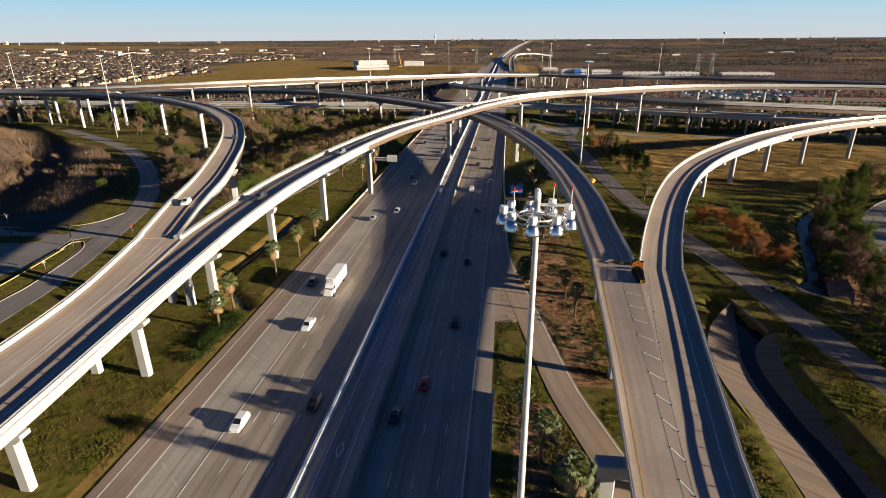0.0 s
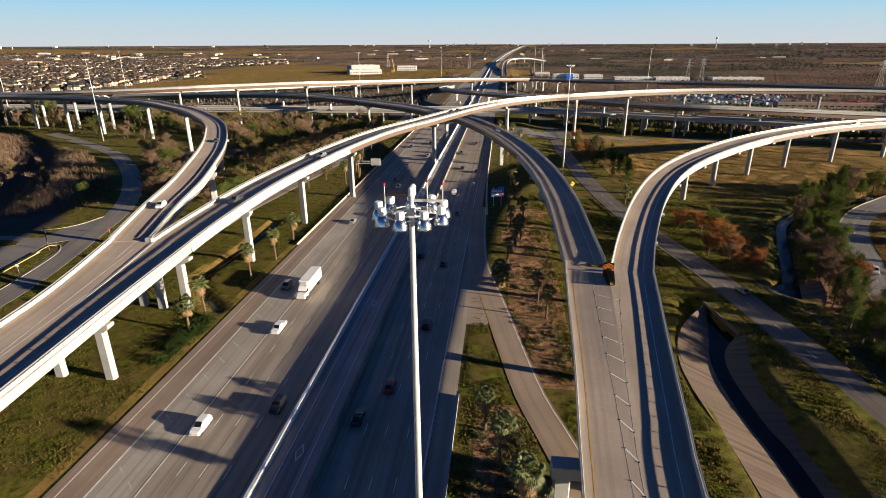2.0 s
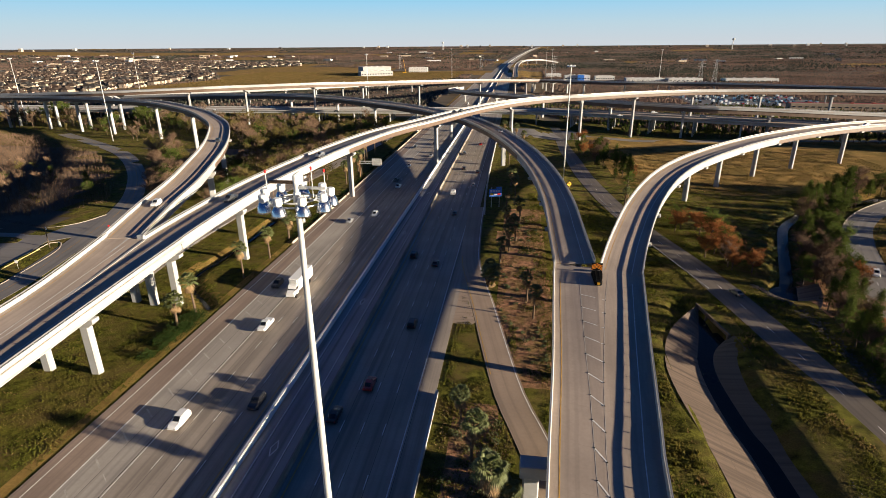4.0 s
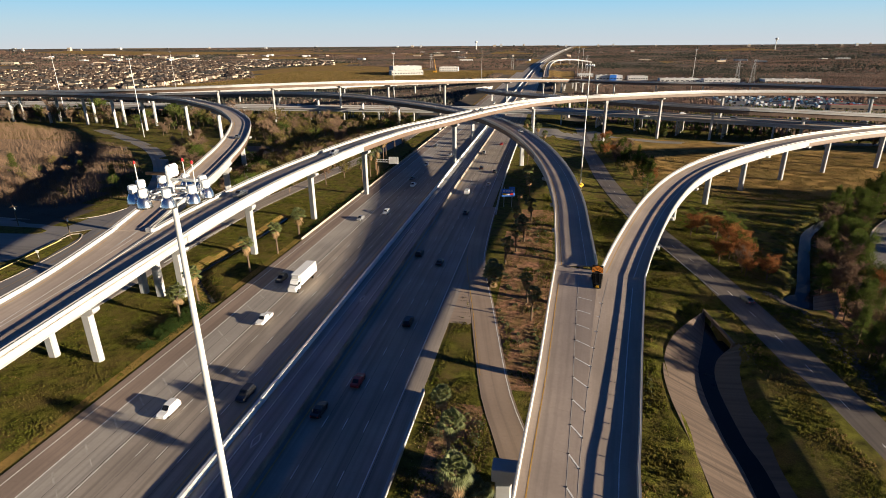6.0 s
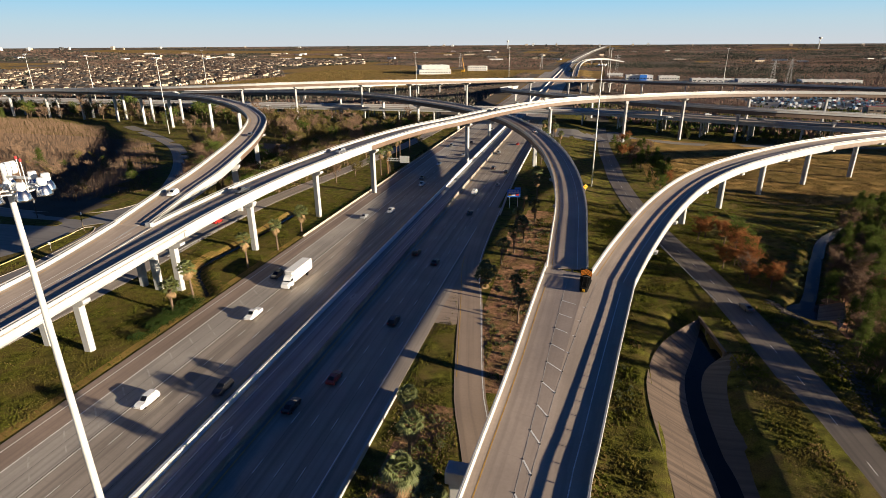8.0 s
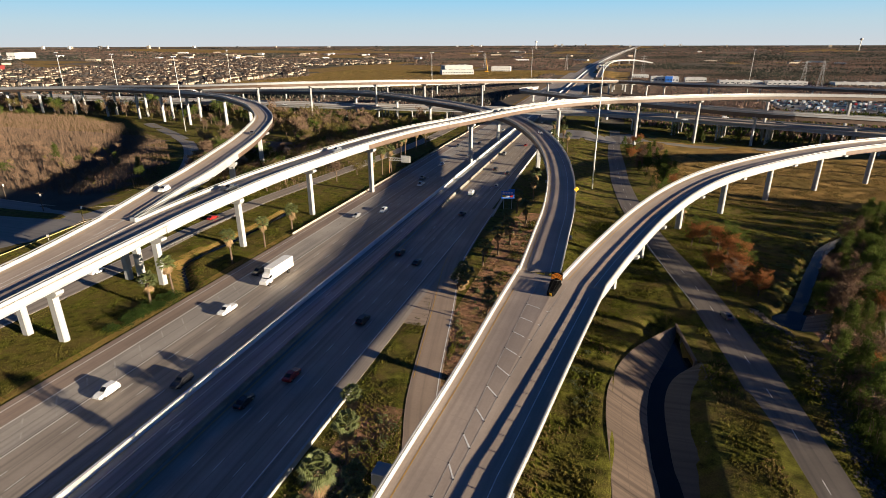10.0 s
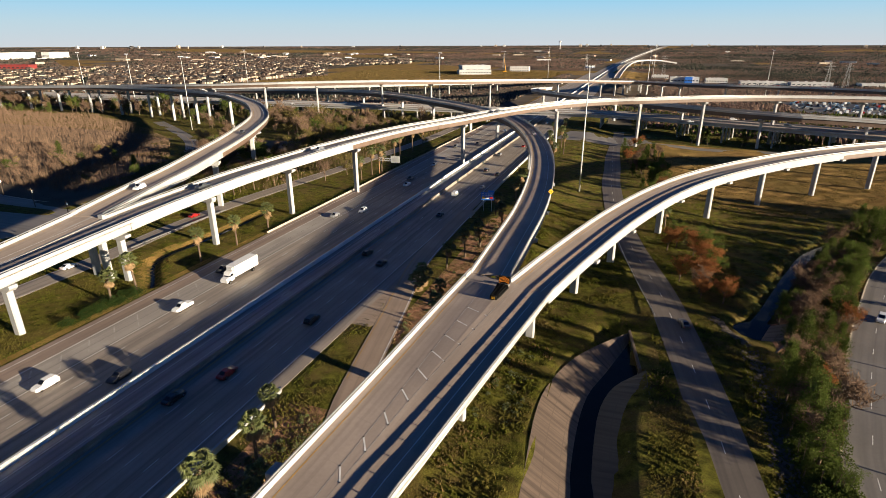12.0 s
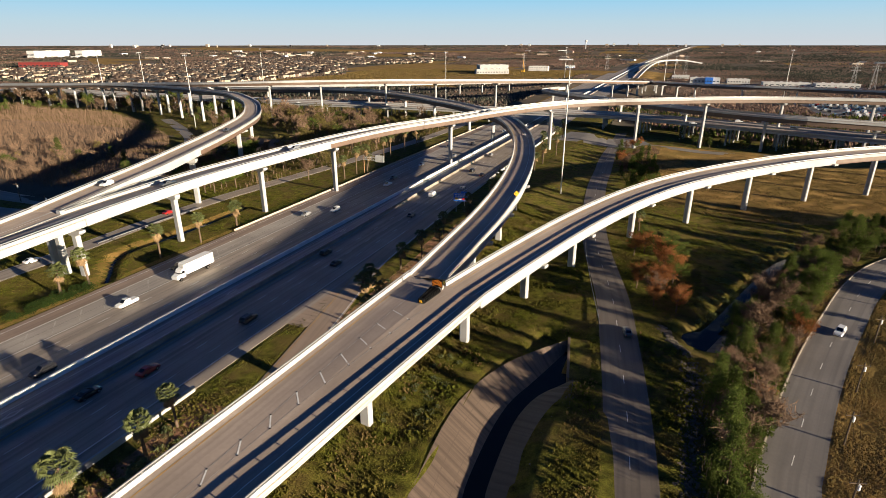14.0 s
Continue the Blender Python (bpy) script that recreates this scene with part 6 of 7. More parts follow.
for n, d0, d1, r0, r1, h0, h1 in ((125000, 440, 1500, 1.0, 2.0, 2.8, 4.8), (60000, 1500, 2700, 1.8, 4.2, 3.2, 6.5), (50000, 2700, 4600, 4.0, 9.0, 4.0, 8.0)):
    P, soft, wide = wood_spots(n, d0, d1)
    u = rng_w.random(len(P))
    far = np.hypot(P[:, 0], P[:, 1])
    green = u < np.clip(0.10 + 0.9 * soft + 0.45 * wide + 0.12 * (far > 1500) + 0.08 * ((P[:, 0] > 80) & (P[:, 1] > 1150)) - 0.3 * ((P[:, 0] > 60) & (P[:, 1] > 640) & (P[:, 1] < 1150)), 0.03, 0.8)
    grey = ~green & (u > 0.72 - 0.5 * wide)
    scrub = np.clip(0.72 + 0.5 * soft, 0.35, 1.1)
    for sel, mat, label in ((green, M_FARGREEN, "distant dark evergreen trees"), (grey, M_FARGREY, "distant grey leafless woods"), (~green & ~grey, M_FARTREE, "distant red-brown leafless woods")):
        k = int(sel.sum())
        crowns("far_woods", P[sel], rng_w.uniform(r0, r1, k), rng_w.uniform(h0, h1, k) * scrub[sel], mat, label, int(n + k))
bp = np.column_stack([rng_w.uniform(25, 430, 9000), rng_w.uniform(380, 645, 9000)])
bp = bp[~open_ground(bp[:, 0], bp[:, 1])]
bk = patchy(bp[:, 0], bp[:, 1], 0.012) + rng_w.normal(0, 0.35, len(bp))
for sel, mat, label in ((bk > 0.12, M_LEAF, "green bushes beyond the crossing highway"), ((bk <= 0.12) & (bk > -0.25), M_OLIVE, "olive bushes beyond the crossing highway"), (bk <= -0.25, M_TWIG, "brown leafless bushes beyond the crossing highway")):
    k = int(sel.sum())
    crowns("far_bushes", bp[sel], rng_w.uniform(0.8, 1.9, k), rng_w.uniform(1.8, 4.6, k), mat, label, 50 + k)
rng_h = random.Random(31)
gp = np.column_stack([rng_w.uniform(-1750, -590, 11000), rng_w.uniform(640, 1920, 11000)])
gp = gp[in_houses(gp[:, 0], gp[:, 1])]
gp = np.concatenate([gp, gp[gp[:, 0] < -1.05 * gp[:, 1] - 60] + 4.0])
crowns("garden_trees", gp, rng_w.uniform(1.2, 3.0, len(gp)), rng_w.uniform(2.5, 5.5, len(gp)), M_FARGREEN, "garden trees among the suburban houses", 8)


def house_meshes(seed):
    """Walls with a garage gable, a hipped roof with eaves, windows and a garage door."""
    rng = random.Random(seed)
    w, d, h = rng.uniform(6.0, 8.0), rng.uniform(5.0, 6.5), rng.choice((3.2, 5.6, 5.8))
    rh = rng.uniform(2.6, 3.8)
    wall = bmesh.new()
    box(wall, -w, w, -d, d, -0.3, h)
    gable_w = w * 0.42
    gx_ = rng.uniform(-w * 0.4, w * 0.4)
    box(wall, gx_ - gable_w, gx_ + gable_w, -d - 1.8, -d + 0.2, -0.3, h)
    a, b, c = wall.verts.new((gx_ - gable_w, -d - 1.8, h)), wall.verts.new((gx_ + gable_w, -d - 1.8, h)), wall.verts.new((gx_, -d - 1.8, h + rh * 0.75))
    wall.faces.new((a, b, c))
    roof = bmesh.new()
    e = 0.5
    p = [(-w - e, -d - e, h), (w + e, -d - e, h), (w + e, d + e, h), (-w - e, d + e, h), (-w * 0.45, 0, h + rh), (w * 0.45, 0, h + rh)]
    q = [roof.verts.new(t) for t in p]
    for f in ((0, 1, 5, 4), (1, 2, 5), (2, 3, 4, 5), (3, 0, 4), (3, 2, 1, 0)):
        roof.faces.new([q[i] for i in f])
    g = [roof.verts.new(t) for t in ((gx_ - gable_w - 0.3, -d - 2.1, h - 0.1), (gx_, -d - 2.1, h + rh * 0.8), (gx_ + gable_w + 0.3, -d - 2.1, h - 0.1), (gx_ - gable_w - 0.3, 0, h - 0.1), (gx_, 0, h + rh * 0.8), (gx_ + gable_w + 0.3, 0, h - 0.1))]
    roof.faces.new((g[0], g[1], g[4], g[3]))
    roof.faces.new((g[1], g[2], g[5], g[4]))
    win = bmesh.new()
    for sx in (-1, 1):
        for z in ([1.0] if h < 4 else [1.0, 3.6]):
            box(win, sx * w * 0.72 - 0.7, sx * w * 0.72 + 0.7, -d - 0.05, -d + 0.02, z, z + 1.3)
            box(win, sx * w - 0.05, sx * w + 0.05, -1.9, -0.5, z, z + 1.3)
    box(win, gx_ - 1.2, gx_ + 1.2, -d - 1.86, -d - 1.78, 0.1, 2.2)
    out = []
    for nm, bm, mat in (("wall", wall, (M_WALLT, M_WALLB, M_WALLT)[seed % 3]), ("roof", roof, (M_ROOF, M_ROOF, M_ROOFG)[seed % 3]), ("window", win, M_WIN)):
        bmesh.ops.recalc_face_normals(bm, faces=bm.faces)
        me = bpy.data.meshes.new(nm)
        bm.to_mesh(me)
        bm.free()
        me.materials.append(mat)
        out.append((nm, me))
    return out


HOUSES = [house_meshes(k) for k in range(6)]
spots = []
for row, yy in enumerate(np.arange(650, 1930, 19)):
    for xx in np.arange(-1750, -580, 16.8):
        x, y = xx + rng_h.uniform(-2, 2) + 9 * math.sin(yy * 0.02), yy + rng_h.uniform(-2, 2) + 16 * math.sin(xx * 0.007)
        if row % 3 == 2 or rng_h.random() < (0.5 if x < -1.05 * y - 60 else 0.24) or not in_houses(np.array([x]), np.array([y]))[0]:
            continue
        spots.append((x, y, rng_h.choice((0, 0, math.pi, math.pi / 2, -math.pi / 2)) + rng_h.uniform(-0.15, 0.15), rng_h.randrange(6)))
spots.sort(key=lambda p: math.hypot(p[0], p[1]))
for x, y, a, k in spots[:300]:
    t = thing("house", Matrix.Translation((x, y, 0)) @ Matrix.Rotation(a, 4, "Z"), ("tan", "pale brick", "tan")[k % 3] + " suburban house with a " + ("brown", "brown", "grey")[k % 3] + " hipped roof", "house", "suburban houses")
    for nm, me in HOUSES[k]:
        ob = new(nm, me)
        ob.parent = t
        if nm == "window":
            tagged(ob, kind="stuff")
V, F, MI = [], [], []
for x, y, a, k in spots[300:]:
    ca, sa = math.cos(a), math.sin(a)
    z = float(ground_at(x, y))
    for mi, (nm, me) in enumerate(HOUSES[k][:2]):
        i0 = len(V)
        V.extend([(x + v.co.x * ca - v.co.y * sa, y + v.co.x * sa + v.co.y * ca, v.co.z + z) for v in me.vertices])
        for p in me.polygons:
            F.append([i0 + i for i in p.vertices])
            MI.append(mi + 2 * (k % 3 == 1))
rest = raw("far_houses", V, F, [M_WALLT, M_ROOF, M_WALLB, M_ROOFG])
rest.data.polygons.foreach_set("material_index", MI)
tagged(rest, "distant rows of suburban houses with brown roofs", "houses", kind="stuff")


def big_building(x, y, w, d, h, label, wall=None, roof=None, rows=1, turn=0.0, cols=8):
    t = thing("building", Matrix.Translation((x, y, float(ground_at(x, y)))) @ Matrix.Rotation(turn, 4, "Z"), label, "building", "far buildings")
    bm = bmesh.new()
    box(bm, -w / 2, w / 2, -d / 2, d / 2, -0.8, h)
    box(bm, -w / 2, w / 2, -d / 2, -d / 2 + 0.4, h, h + 0.8)
    part("wall", bm, wall or M_WALLW, t)
    bm = bmesh.new()
    box(bm, -w / 2 + 0.4, w / 2 - 0.4, -d / 2 + 0.4, d / 2 - 0.4, h + 0.01, h + 0.25)
    for k in range(4):
        cx = (k - 1.5) * w / 5
        box(bm, cx - 1.5, cx + 1.5, -1.5, 1.5, h + 0.25, h + 1.6)
    part("roof", bm, roof or M_WALLW, t)
    bm = bmesh.new()
    me = None
    for r in range(rows):
        for k in range(cols):
            cx = -w / 2 + (k + 0.5) * w / cols
            m = Matrix.Translation((cx, -d / 2 - 0.05, h * (r + 0.45) / rows))
            if me is None:
                box(bm, -w / cols * 0.28, w / cols * 0.28, -0.06, 0.06, -h / rows * 0.1, h / rows * 0.1)
                me = part("window", bm, M_WIN, t)
                me.matrix_basis = m
            else:
                share("window", me, t, m)
    return t


big_building(-301, 1228, 62, 44, 16, "grey two-level industrial building with a flat white roof", wall=M_WHITE, rows=1, turn=0.5)
big_building(-286, 1176, 68, 26, 9, "grey low industrial block in front of a taller one", wall=M_WHITE, rows=1, turn=0.5, cols=12)
big_building(-222, 1335, 44, 26, 10, "pale unfinished industrial building beside a crane", rows=2, turn=0.1)
big_building(-2290, 1590, 34, 175, 26, "very large white warehouse", turn=0.22, cols=6)
big_building(-2230, 1715, 34, 105, 25, "large white flat-roofed warehouse", turn=0.22, cols=6)
big_building(-1500, 1045, 118, 30, 13, "long dark red metal shed", wall=M_SHED, roof=M_SHED, turn=0.3, cols=10)
big_building(340, 624, 96, 15, 5.5, "long strip of shops with a red roof", wall=M_WALLT, roof=M_REDR, turn=-0.12, cols=16)
big_building(430, 612, 74, 15, 5.5, "long strip of shops with a red roof", wall=M_WALLT, roof=M_REDR, turn=-0.12, cols=12)
for x, y, w, d, h in ((120, 1092, 46, 26, 9), (172, 1105, 34, 24, 7), (238, 1075, 66, 26, 5), (305, 1068, 58, 26, 5), (405, 1040, 84, 28, 6), (82, 1180, 30, 24, 6)):
    big_building(x, y, w, d, h, "pale commercial building with a flat white roof", cols=8)
big_building(126, 1077, 12, 4, 9.5, "tall blue dealership front with white panels", wall=M_BLUE, cols=5)
for k in range(95):
    a, d = rng_h.choice((rng_h.uniform(-0.95, -0.32), rng_h.uniform(-0.75, -0.4), rng_h.uniform(-0.25, 0.62))), rng_h.uniform(2050, 3400)
    x, y = d * math.sin(a), d * math.cos(a)
    if open_ground(np.array([x]), np.array([y]))[0]:
        continue
    big_building(x, y, rng_h.uniform(14, 52), rng_h.uniform(12, 26), rng_h.uniform(4, 8), "small pale building far off among woods", wall=rng_h.choice((M_WALLW, M_WALLT, M_WALLB)), roof=rng_h.choice((M_WALLW, M_WALLT, M_ROOFG)), turn=rng_h.uniform(-0.4, 0.4), cols=5)
for k in range(34):
    a, d = rng_h.uniform(-0.9, 0.5), rng_h.uniform(4350, 4550)
    w = rng_h.uniform(8, 22)
    big_building(d * math.sin(a), d * math.cos(a), w, w * 0.8, rng_h.uniform(9, 20), "tiny pale tower on the horizon", wall=rng_h.choice((M_WALLW, M_WALLT, M_ROOFG)), cols=4)

# ---- lighting masts, poles, signs ----
def high_mast(x, y, h, z0=0.0):
    """A tall tapering pole with a ring of bell-shaped floodlights and warning lights."""
    t = thing("high_mast_light", (x, y, z0), "tall tapering steel mast with a ring of bell-shaped floodlights", "street lamp", "high mast lights")
    bm = bmesh.new()
    lathe(bm, [(0.36, -0.3), (0.30, h * 0.3), (0.22, h * 0.65), (0.14, h - 0.6), (0.12, h + 0.9)], 14)
    part("pole", bm, M_GALV, t, smooth=True)
    bm = bmesh.new()
    lathe(bm, [(0.15, h - 0.2), (0.19, h - 0.1), (0.19, h + 0.35), (0.15, h + 0.45)], 12)
    part("collar", bm, M_LAMPCAP, t)
    ring = bmesh.new()
    R = 1.28
    for rr, zz in ((R, h), (R * 0.72, h + 0.12)):
        for k in range(20):
            a, b = 2 * math.pi * k / 20, 2 * math.pi * (k + 1) / 20
            rod(ring, (rr * math.cos(a), rr * math.sin(a), zz), (rr * math.cos(b), rr * math.sin(b), zz), 0.045, None, 5)
    for k in range(6):
        a = math.pi * k / 3
        rod(ring, (0.25 * math.cos(a), 0.25 * math.sin(a), h + 0.2), (R * math.cos(a), R * math.sin(a), h), 0.04, None, 5)
    part("ring_frame", ring, M_GALV, t)
    bm = bmesh.new()
    lathe(bm, [(0.12, 0.22), (0.22, 0.14), (0.31, -0.04), (0.36, -0.26), (0.37, -0.34), (0.34, -0.34), (0.28, -0.1), (0.1, 0.1)], 14)
    bell = None
    for k in range(9):
        a = 2 * math.pi * (k + 0.5) / 9
        m = Matrix.Translation((1.62 * math.cos(a), 1.62 * math.sin(a), h + 0.02))
        if bell is None:
            bell = part("reflector", bm, M_SILVER, t, "ribbed silver bell reflector", True)
            bell.matrix_basis = m
            b2 = bmesh.new()
            lathe(b2, [(0.19, 0.2), (0.21, 0.24), (0.21, 0.5), (0.17, 0.56)], 12)
            b3 = bmesh.new()
            rod(b3, (0.2, 0, 0.2), (0.36, 0, 0.05), 0.05, None, 5)
            cap_ = part("ballast_housing", b2, M_LAMPCAP, t)
            cap_.matrix_basis = m
        else:
            share("reflector", bell, t, m)
            share("ballast_housing", cap_, t, m)
    return t


def mast_top_gear(t, h):
    """A rusty winch arm, a white box and red warning lamps on rods."""
    bm = bmesh.new()
    box(bm, -1.6, -0.1, 0.42, 0.58, h + 0.74, h + 0.88)
    part("winch_arm", bm, M_RUSTY, t, "rusty steel crossarm")
    bm = bmesh.new()
    box(bm, 0.1, 1.5, -0.06, 0.06, h + 0.62, h + 0.74)
    part("head_arm", bm, M_GALV, t, "galvanised steel arm")
    bm = bmesh.new()
    box(bm, -0.14, 0.14, -0.1, 0.7, h + 0.72, h + 1.35, 0.1)
    part("equipment_box", bm, M_LAMPCAP, t, "rounded white equipment box")
    for x, y in ((-1.15, -0.7), (0.75, 0.2), (1.55, -0.25)):
        bm = bmesh.new()
        rod(bm, (x, y, h + 0.1), (x, y, h + 1.55), 0.022, None, 6)
        p = part("lamp_rod", bm, M_GALV, t)
        bm = bmesh.new()
        lathe(bm, [(0.04, h + 1.52), (0.055, h + 1.56), (0.055, h + 1.64), (0.03, h + 1.68)], 8, Matrix.Translation((x, y, 0)))
        part("warning_lamp", bm, M_RED, p, "red warning lamp")


m0 = high_mast(0.72, 26.2, 55.25)
mast_top_gear(m0, 55.25)
for x, y, z in ((-268, 352, 0), (-410, 432, 0), (-507, 724, 0), (34.5, 262, -0.5), (-134, 543, 0), (60, 860, 0), (-110, 1050, 0), (70, 1250, 0), (-560, 500, 0), (190, 760, 0), (400, 610, -3)):
    o = copy_thing(m0, Matrix.Translation((x, y, z)) @ Matrix.Diagonal((1, 1, 0.96, 1)))
    for c in [c for c in o.children if c.name.split(".")[0] in ("winch_arm", "head_arm", "equipment_box", "lamp_rod")]:
        for g in list(c.children):
            bpy.data.objects.remove(g)
        bpy.data.objects.remove(c)


def letters(text, size, mat, parent, m, name="lettering"):
    cu = bpy.data.curves.new(name, "FONT")
    cu.body, cu.size, cu.align_x, cu.align_y, cu.extrude = text, size, "CENTER", "CENTER", 0.005
    tmp = bpy.data.objects.new(name, cu)
    scene.collection.objects.link(tmp)
    me = bpy.data.meshes.new_from_object(tmp.evaluated_get(bpy.context.evaluated_depsgraph_get()))
    bpy.data.objects.remove(tmp)
    me.materials.clear()
    me.materials.append(mat)
    ob = new(name, me)
    ob.parent = parent
    ob.matrix_basis = m
    return ob


def blue_sign(x, y):
    t = thing("road_sign", Matrix.Translation((x, y, 1.9)) @ Matrix.Rotation(radians(12), 4, "Z"), "blue highway services sign with coloured plates on two posts", "road sign")
    for s in (-1.6, 1.6):
        bm = bmesh.new()
        box(bm, s - 0.1, s + 0.1, 0.05, 0.25, -2.2, 6.2)
        part("post", bm, M_GALV, t)
    bm = bmesh.new()
    box(bm, -2.6, 2.6, -0.06, 0.04, 2.4, 5.6, 0.05)
    p = part("panel", bm, M_BLUE, t)
    bm = bmesh.new()
    box(bm, 0.2, 2.6, -0.06, 0.04, 5.65, 6.4, 0.05)
    part("exit_panel", bm, M_BLUE, t)
    for k, mt in enumerate((M_AMBER, M_PAINTW, M_RED)):
        bm = bmesh.new()
        box(bm, -2.2 + 1.5 * k, -0.95 + 1.5 * k, -0.085, -0.062, 3.0, 3.9)
        part("plate", bm, mt, p, "small coloured plate")
    for z in (5.0, 4.45):
        bm = bmesh.new()
        for k in range(4):
            box(bm, -2.1 + 1.05 * k, -1.3 + 1.05 * k, -0.08, -0.062, z - 0.13, z + 0.13)
        part("text_bar", bm, M_PAINTW, p, "white bar of unreadable lettering")


blue_sign(4.0, 216.4)


def diamond_sign(x, y, z, heading):
    t = thing("warning_sign", Matrix.Translation((x, y, z)) @ Matrix.Rotation(heading, 4, "Z"), "yellow diamond curve warning sign on a parapet post", "road sign")
    bm = bmesh.new()
    rod(bm, (0, 0.05, -0.9), (0, 0.05, 1.6), 0.05, None, 6)
    part("post", bm, M_GALV, t)
    bm = bmesh.new()
    v = [(0, -0.02, 0.9), (0.95, -0.02, 1.85), (0, -0.02, 2.8), (-0.95, -0.02, 1.85)]
    f = bm.faces.new([bm.verts.new(p) for p in v])
    ex = bmesh.ops.extrude_face_region(bm, geom=[f])
    bmesh.ops.translate(bm, verts=[g for g in ex["geom"] if isinstance(g, bmesh.types.BMVert)], vec=(0, 0.03, 0))
    bmesh.ops.recalc_face_normals(bm, faces=bm.faces)
    pl = part("panel", bm, M_AMBER, t)
    bm = bmesh.new()
    box(bm, 0.08, 0.24, -0.035, -0.022, 1.4, 1.95)
    box(bm, -0.3, 0.24, -0.035, -0.022, 1.95, 2.1)
    a = [bm.verts.new(p) for p in ((-0.3, -0.035, 1.8), (-0.3, -0.035, 2.25), (-0.6, -0.035, 2.02))]
    bm.faces.new(a)
    part("arrow", bm, M_BLACK, pl, "black curved arrow")


def on_line(line, x, y, off):
    d = nearest(line, x, y)
    p, a = along(line, d)
    return p[0] + math.sin(a) * off, p[1] - math.cos(a) * off, p[2], a


px, py, pz, pa = on_line(LINE_C, 29, 196, 5.3)
diamond_sign(px, py, pz + 0.9, radians(24))


def sign_bridge(x, y):
    t = thing("cantilever_sign", (x, y, 0), "steel cantilever truss with a pale sign back beside the highway", "road sign")
    bm = bmesh.new()
    lathe(bm, [(0.28, -0.2), (0.24, 8.6)], 10)
    part("post", bm, M_RUSTY, t)
    bm = bmesh.new()
    for yy in (-0.5, 0.5):
        for zz in (6.9, 8.1):
            rod(bm, (0, yy, zz), (10.5, yy, zz), 0.09, None, 5)
    for k in range(8):
        for yy in (-0.5, 0.5):
            rod(bm, (k * 1.3, yy, 6.9), (k * 1.3 + 1.3, yy, 8.1), 0.05, None, 4)
        rod(bm, (k * 1.3, -0.5, 8.1), (k * 1.3, 0.5, 8.1), 0.05, None, 4)
    part("truss", bm, M_GALV, t)
    bm = bmesh.new()
    box(bm, 6.2, 11.2, 0.62, 0.74, 5.9, 9.4, 0.03)
    for k in range(5):
        box(bm, 6.6 + k, 6.7 + k, 0.55, 0.62, 5.9, 9.4)
    part("panel", bm, M_GALV, t, "pale aluminium sign back")


sign_bridge(-65.3, 262.5)


def small_sign(x, y, h, mat, label, sides_n, r, turn):
    z = float(ground_at(x, y))
    t = thing("traffic_sign", Matrix.Translation((x, y, z)) @ Matrix.Rotation(turn, 4, "Z"), label, "road sign")
    bm = bmesh.new()
    rod(bm, (0, 0, -0.3), (0, 0, h), 0.04, None, 6)
    part("post", bm, M_GALV, t)
    bm = bmesh.new()
    lathe(bm, [(r, -0.02), (r, 0.02)], sides_n, Matrix.Translation((0, -0.07, h - r * 0.4)) @ Matrix.Rotation(math.pi / 2, 4, "X") @ Matrix.Rotation(math.pi / sides_n, 4, "Z"))
    part("sign_panel", bm, mat, t)


small_sign(-131.6, 169.6, 2.6, M_RED, "red octagonal stop sign at the junction", 8, 0.45, 0.2)
small_sign(-135.1, 134.6, 2.6, M_GALV, "bare metal back of a road sign on the grass island", 4, 0.6, 0.3)


def utility_pole(x, y, h=9.0, arm=True, turn=0.0):
    z = float(ground_at(x, y))
    t = thing("utility_pole", Matrix.Translation((x, y, z)) @ Matrix.Rotation(turn, 4, "Z"), "weathered timber utility pole with a crossarm", "utility pole", "utility poles")
    bm = bmesh.new()
    lathe(bm, [(0.18, -0.3), (0.12, h)], 8)
    part("pole", bm, M_WOODP, t)
    if arm:
        bm = bmesh.new()
        box(bm, -1.2, 1.2, -0.06, 0.06, h - 0.8, h - 0.65)
        part("crossarm", bm, M_WOODP, t)
        bm = bmesh.new()
        lathe(bm, [(0.2, h - 2.0), (0.24, h - 1.9), (0.24, h - 1.1), (0.2, h - 1.0)], 10, Matrix.Translation((0.3, 0, 0)))
        part("transformer", bm, M_LAMPCAP, t)


POLES = [(-141.2, 153.2, 0.4), (-171.7, 161.7, 0.4), (-203, 170, 0.4), (110.8, 122, 0.3), (107.3, 104, 0.3), (117, 141, 0.3), (126, 165, 0.5), (138, 188, 0.6)]
for x, y, a in POLES:
    utility_pole(x, y, 8.0 if x < 0 else 7.0, True, a)
for (a, b) in ((0, 1), (1, 2), (4, 3), (3, 5), (5, 6), (6, 7)):
    p, q = POLES[a], POLES[b]
    h = 7.3 if p[0] < 0 else 6.3
    for off in (-1.1, 0.0, 1.1):
        A = Vector((p[0] + off * math.cos(p[2]), p[1] + off * math.sin(p[2]), float(ground_at(p[0], p[1])) + h))
        B = Vector((q[0] + off * math.cos(q[2]), q[1] + off * math.sin(q[2]), float(ground_at(q[0], q[1])) + h))
        bm = bmesh.new()
        pts = [A.lerp(B, k / 6) - Vector((0, 0, 2.4 * (k / 6) * (1 - k / 6))) for k in range(7)]
        for u, v in zip(pts, pts[1:]):
            rod(bm, u, v, 0.018, None, 4)
        tagged(obj("power_line", bm, M_BLACK), "thin sagging black wire between utility poles", "cable", "power lines")


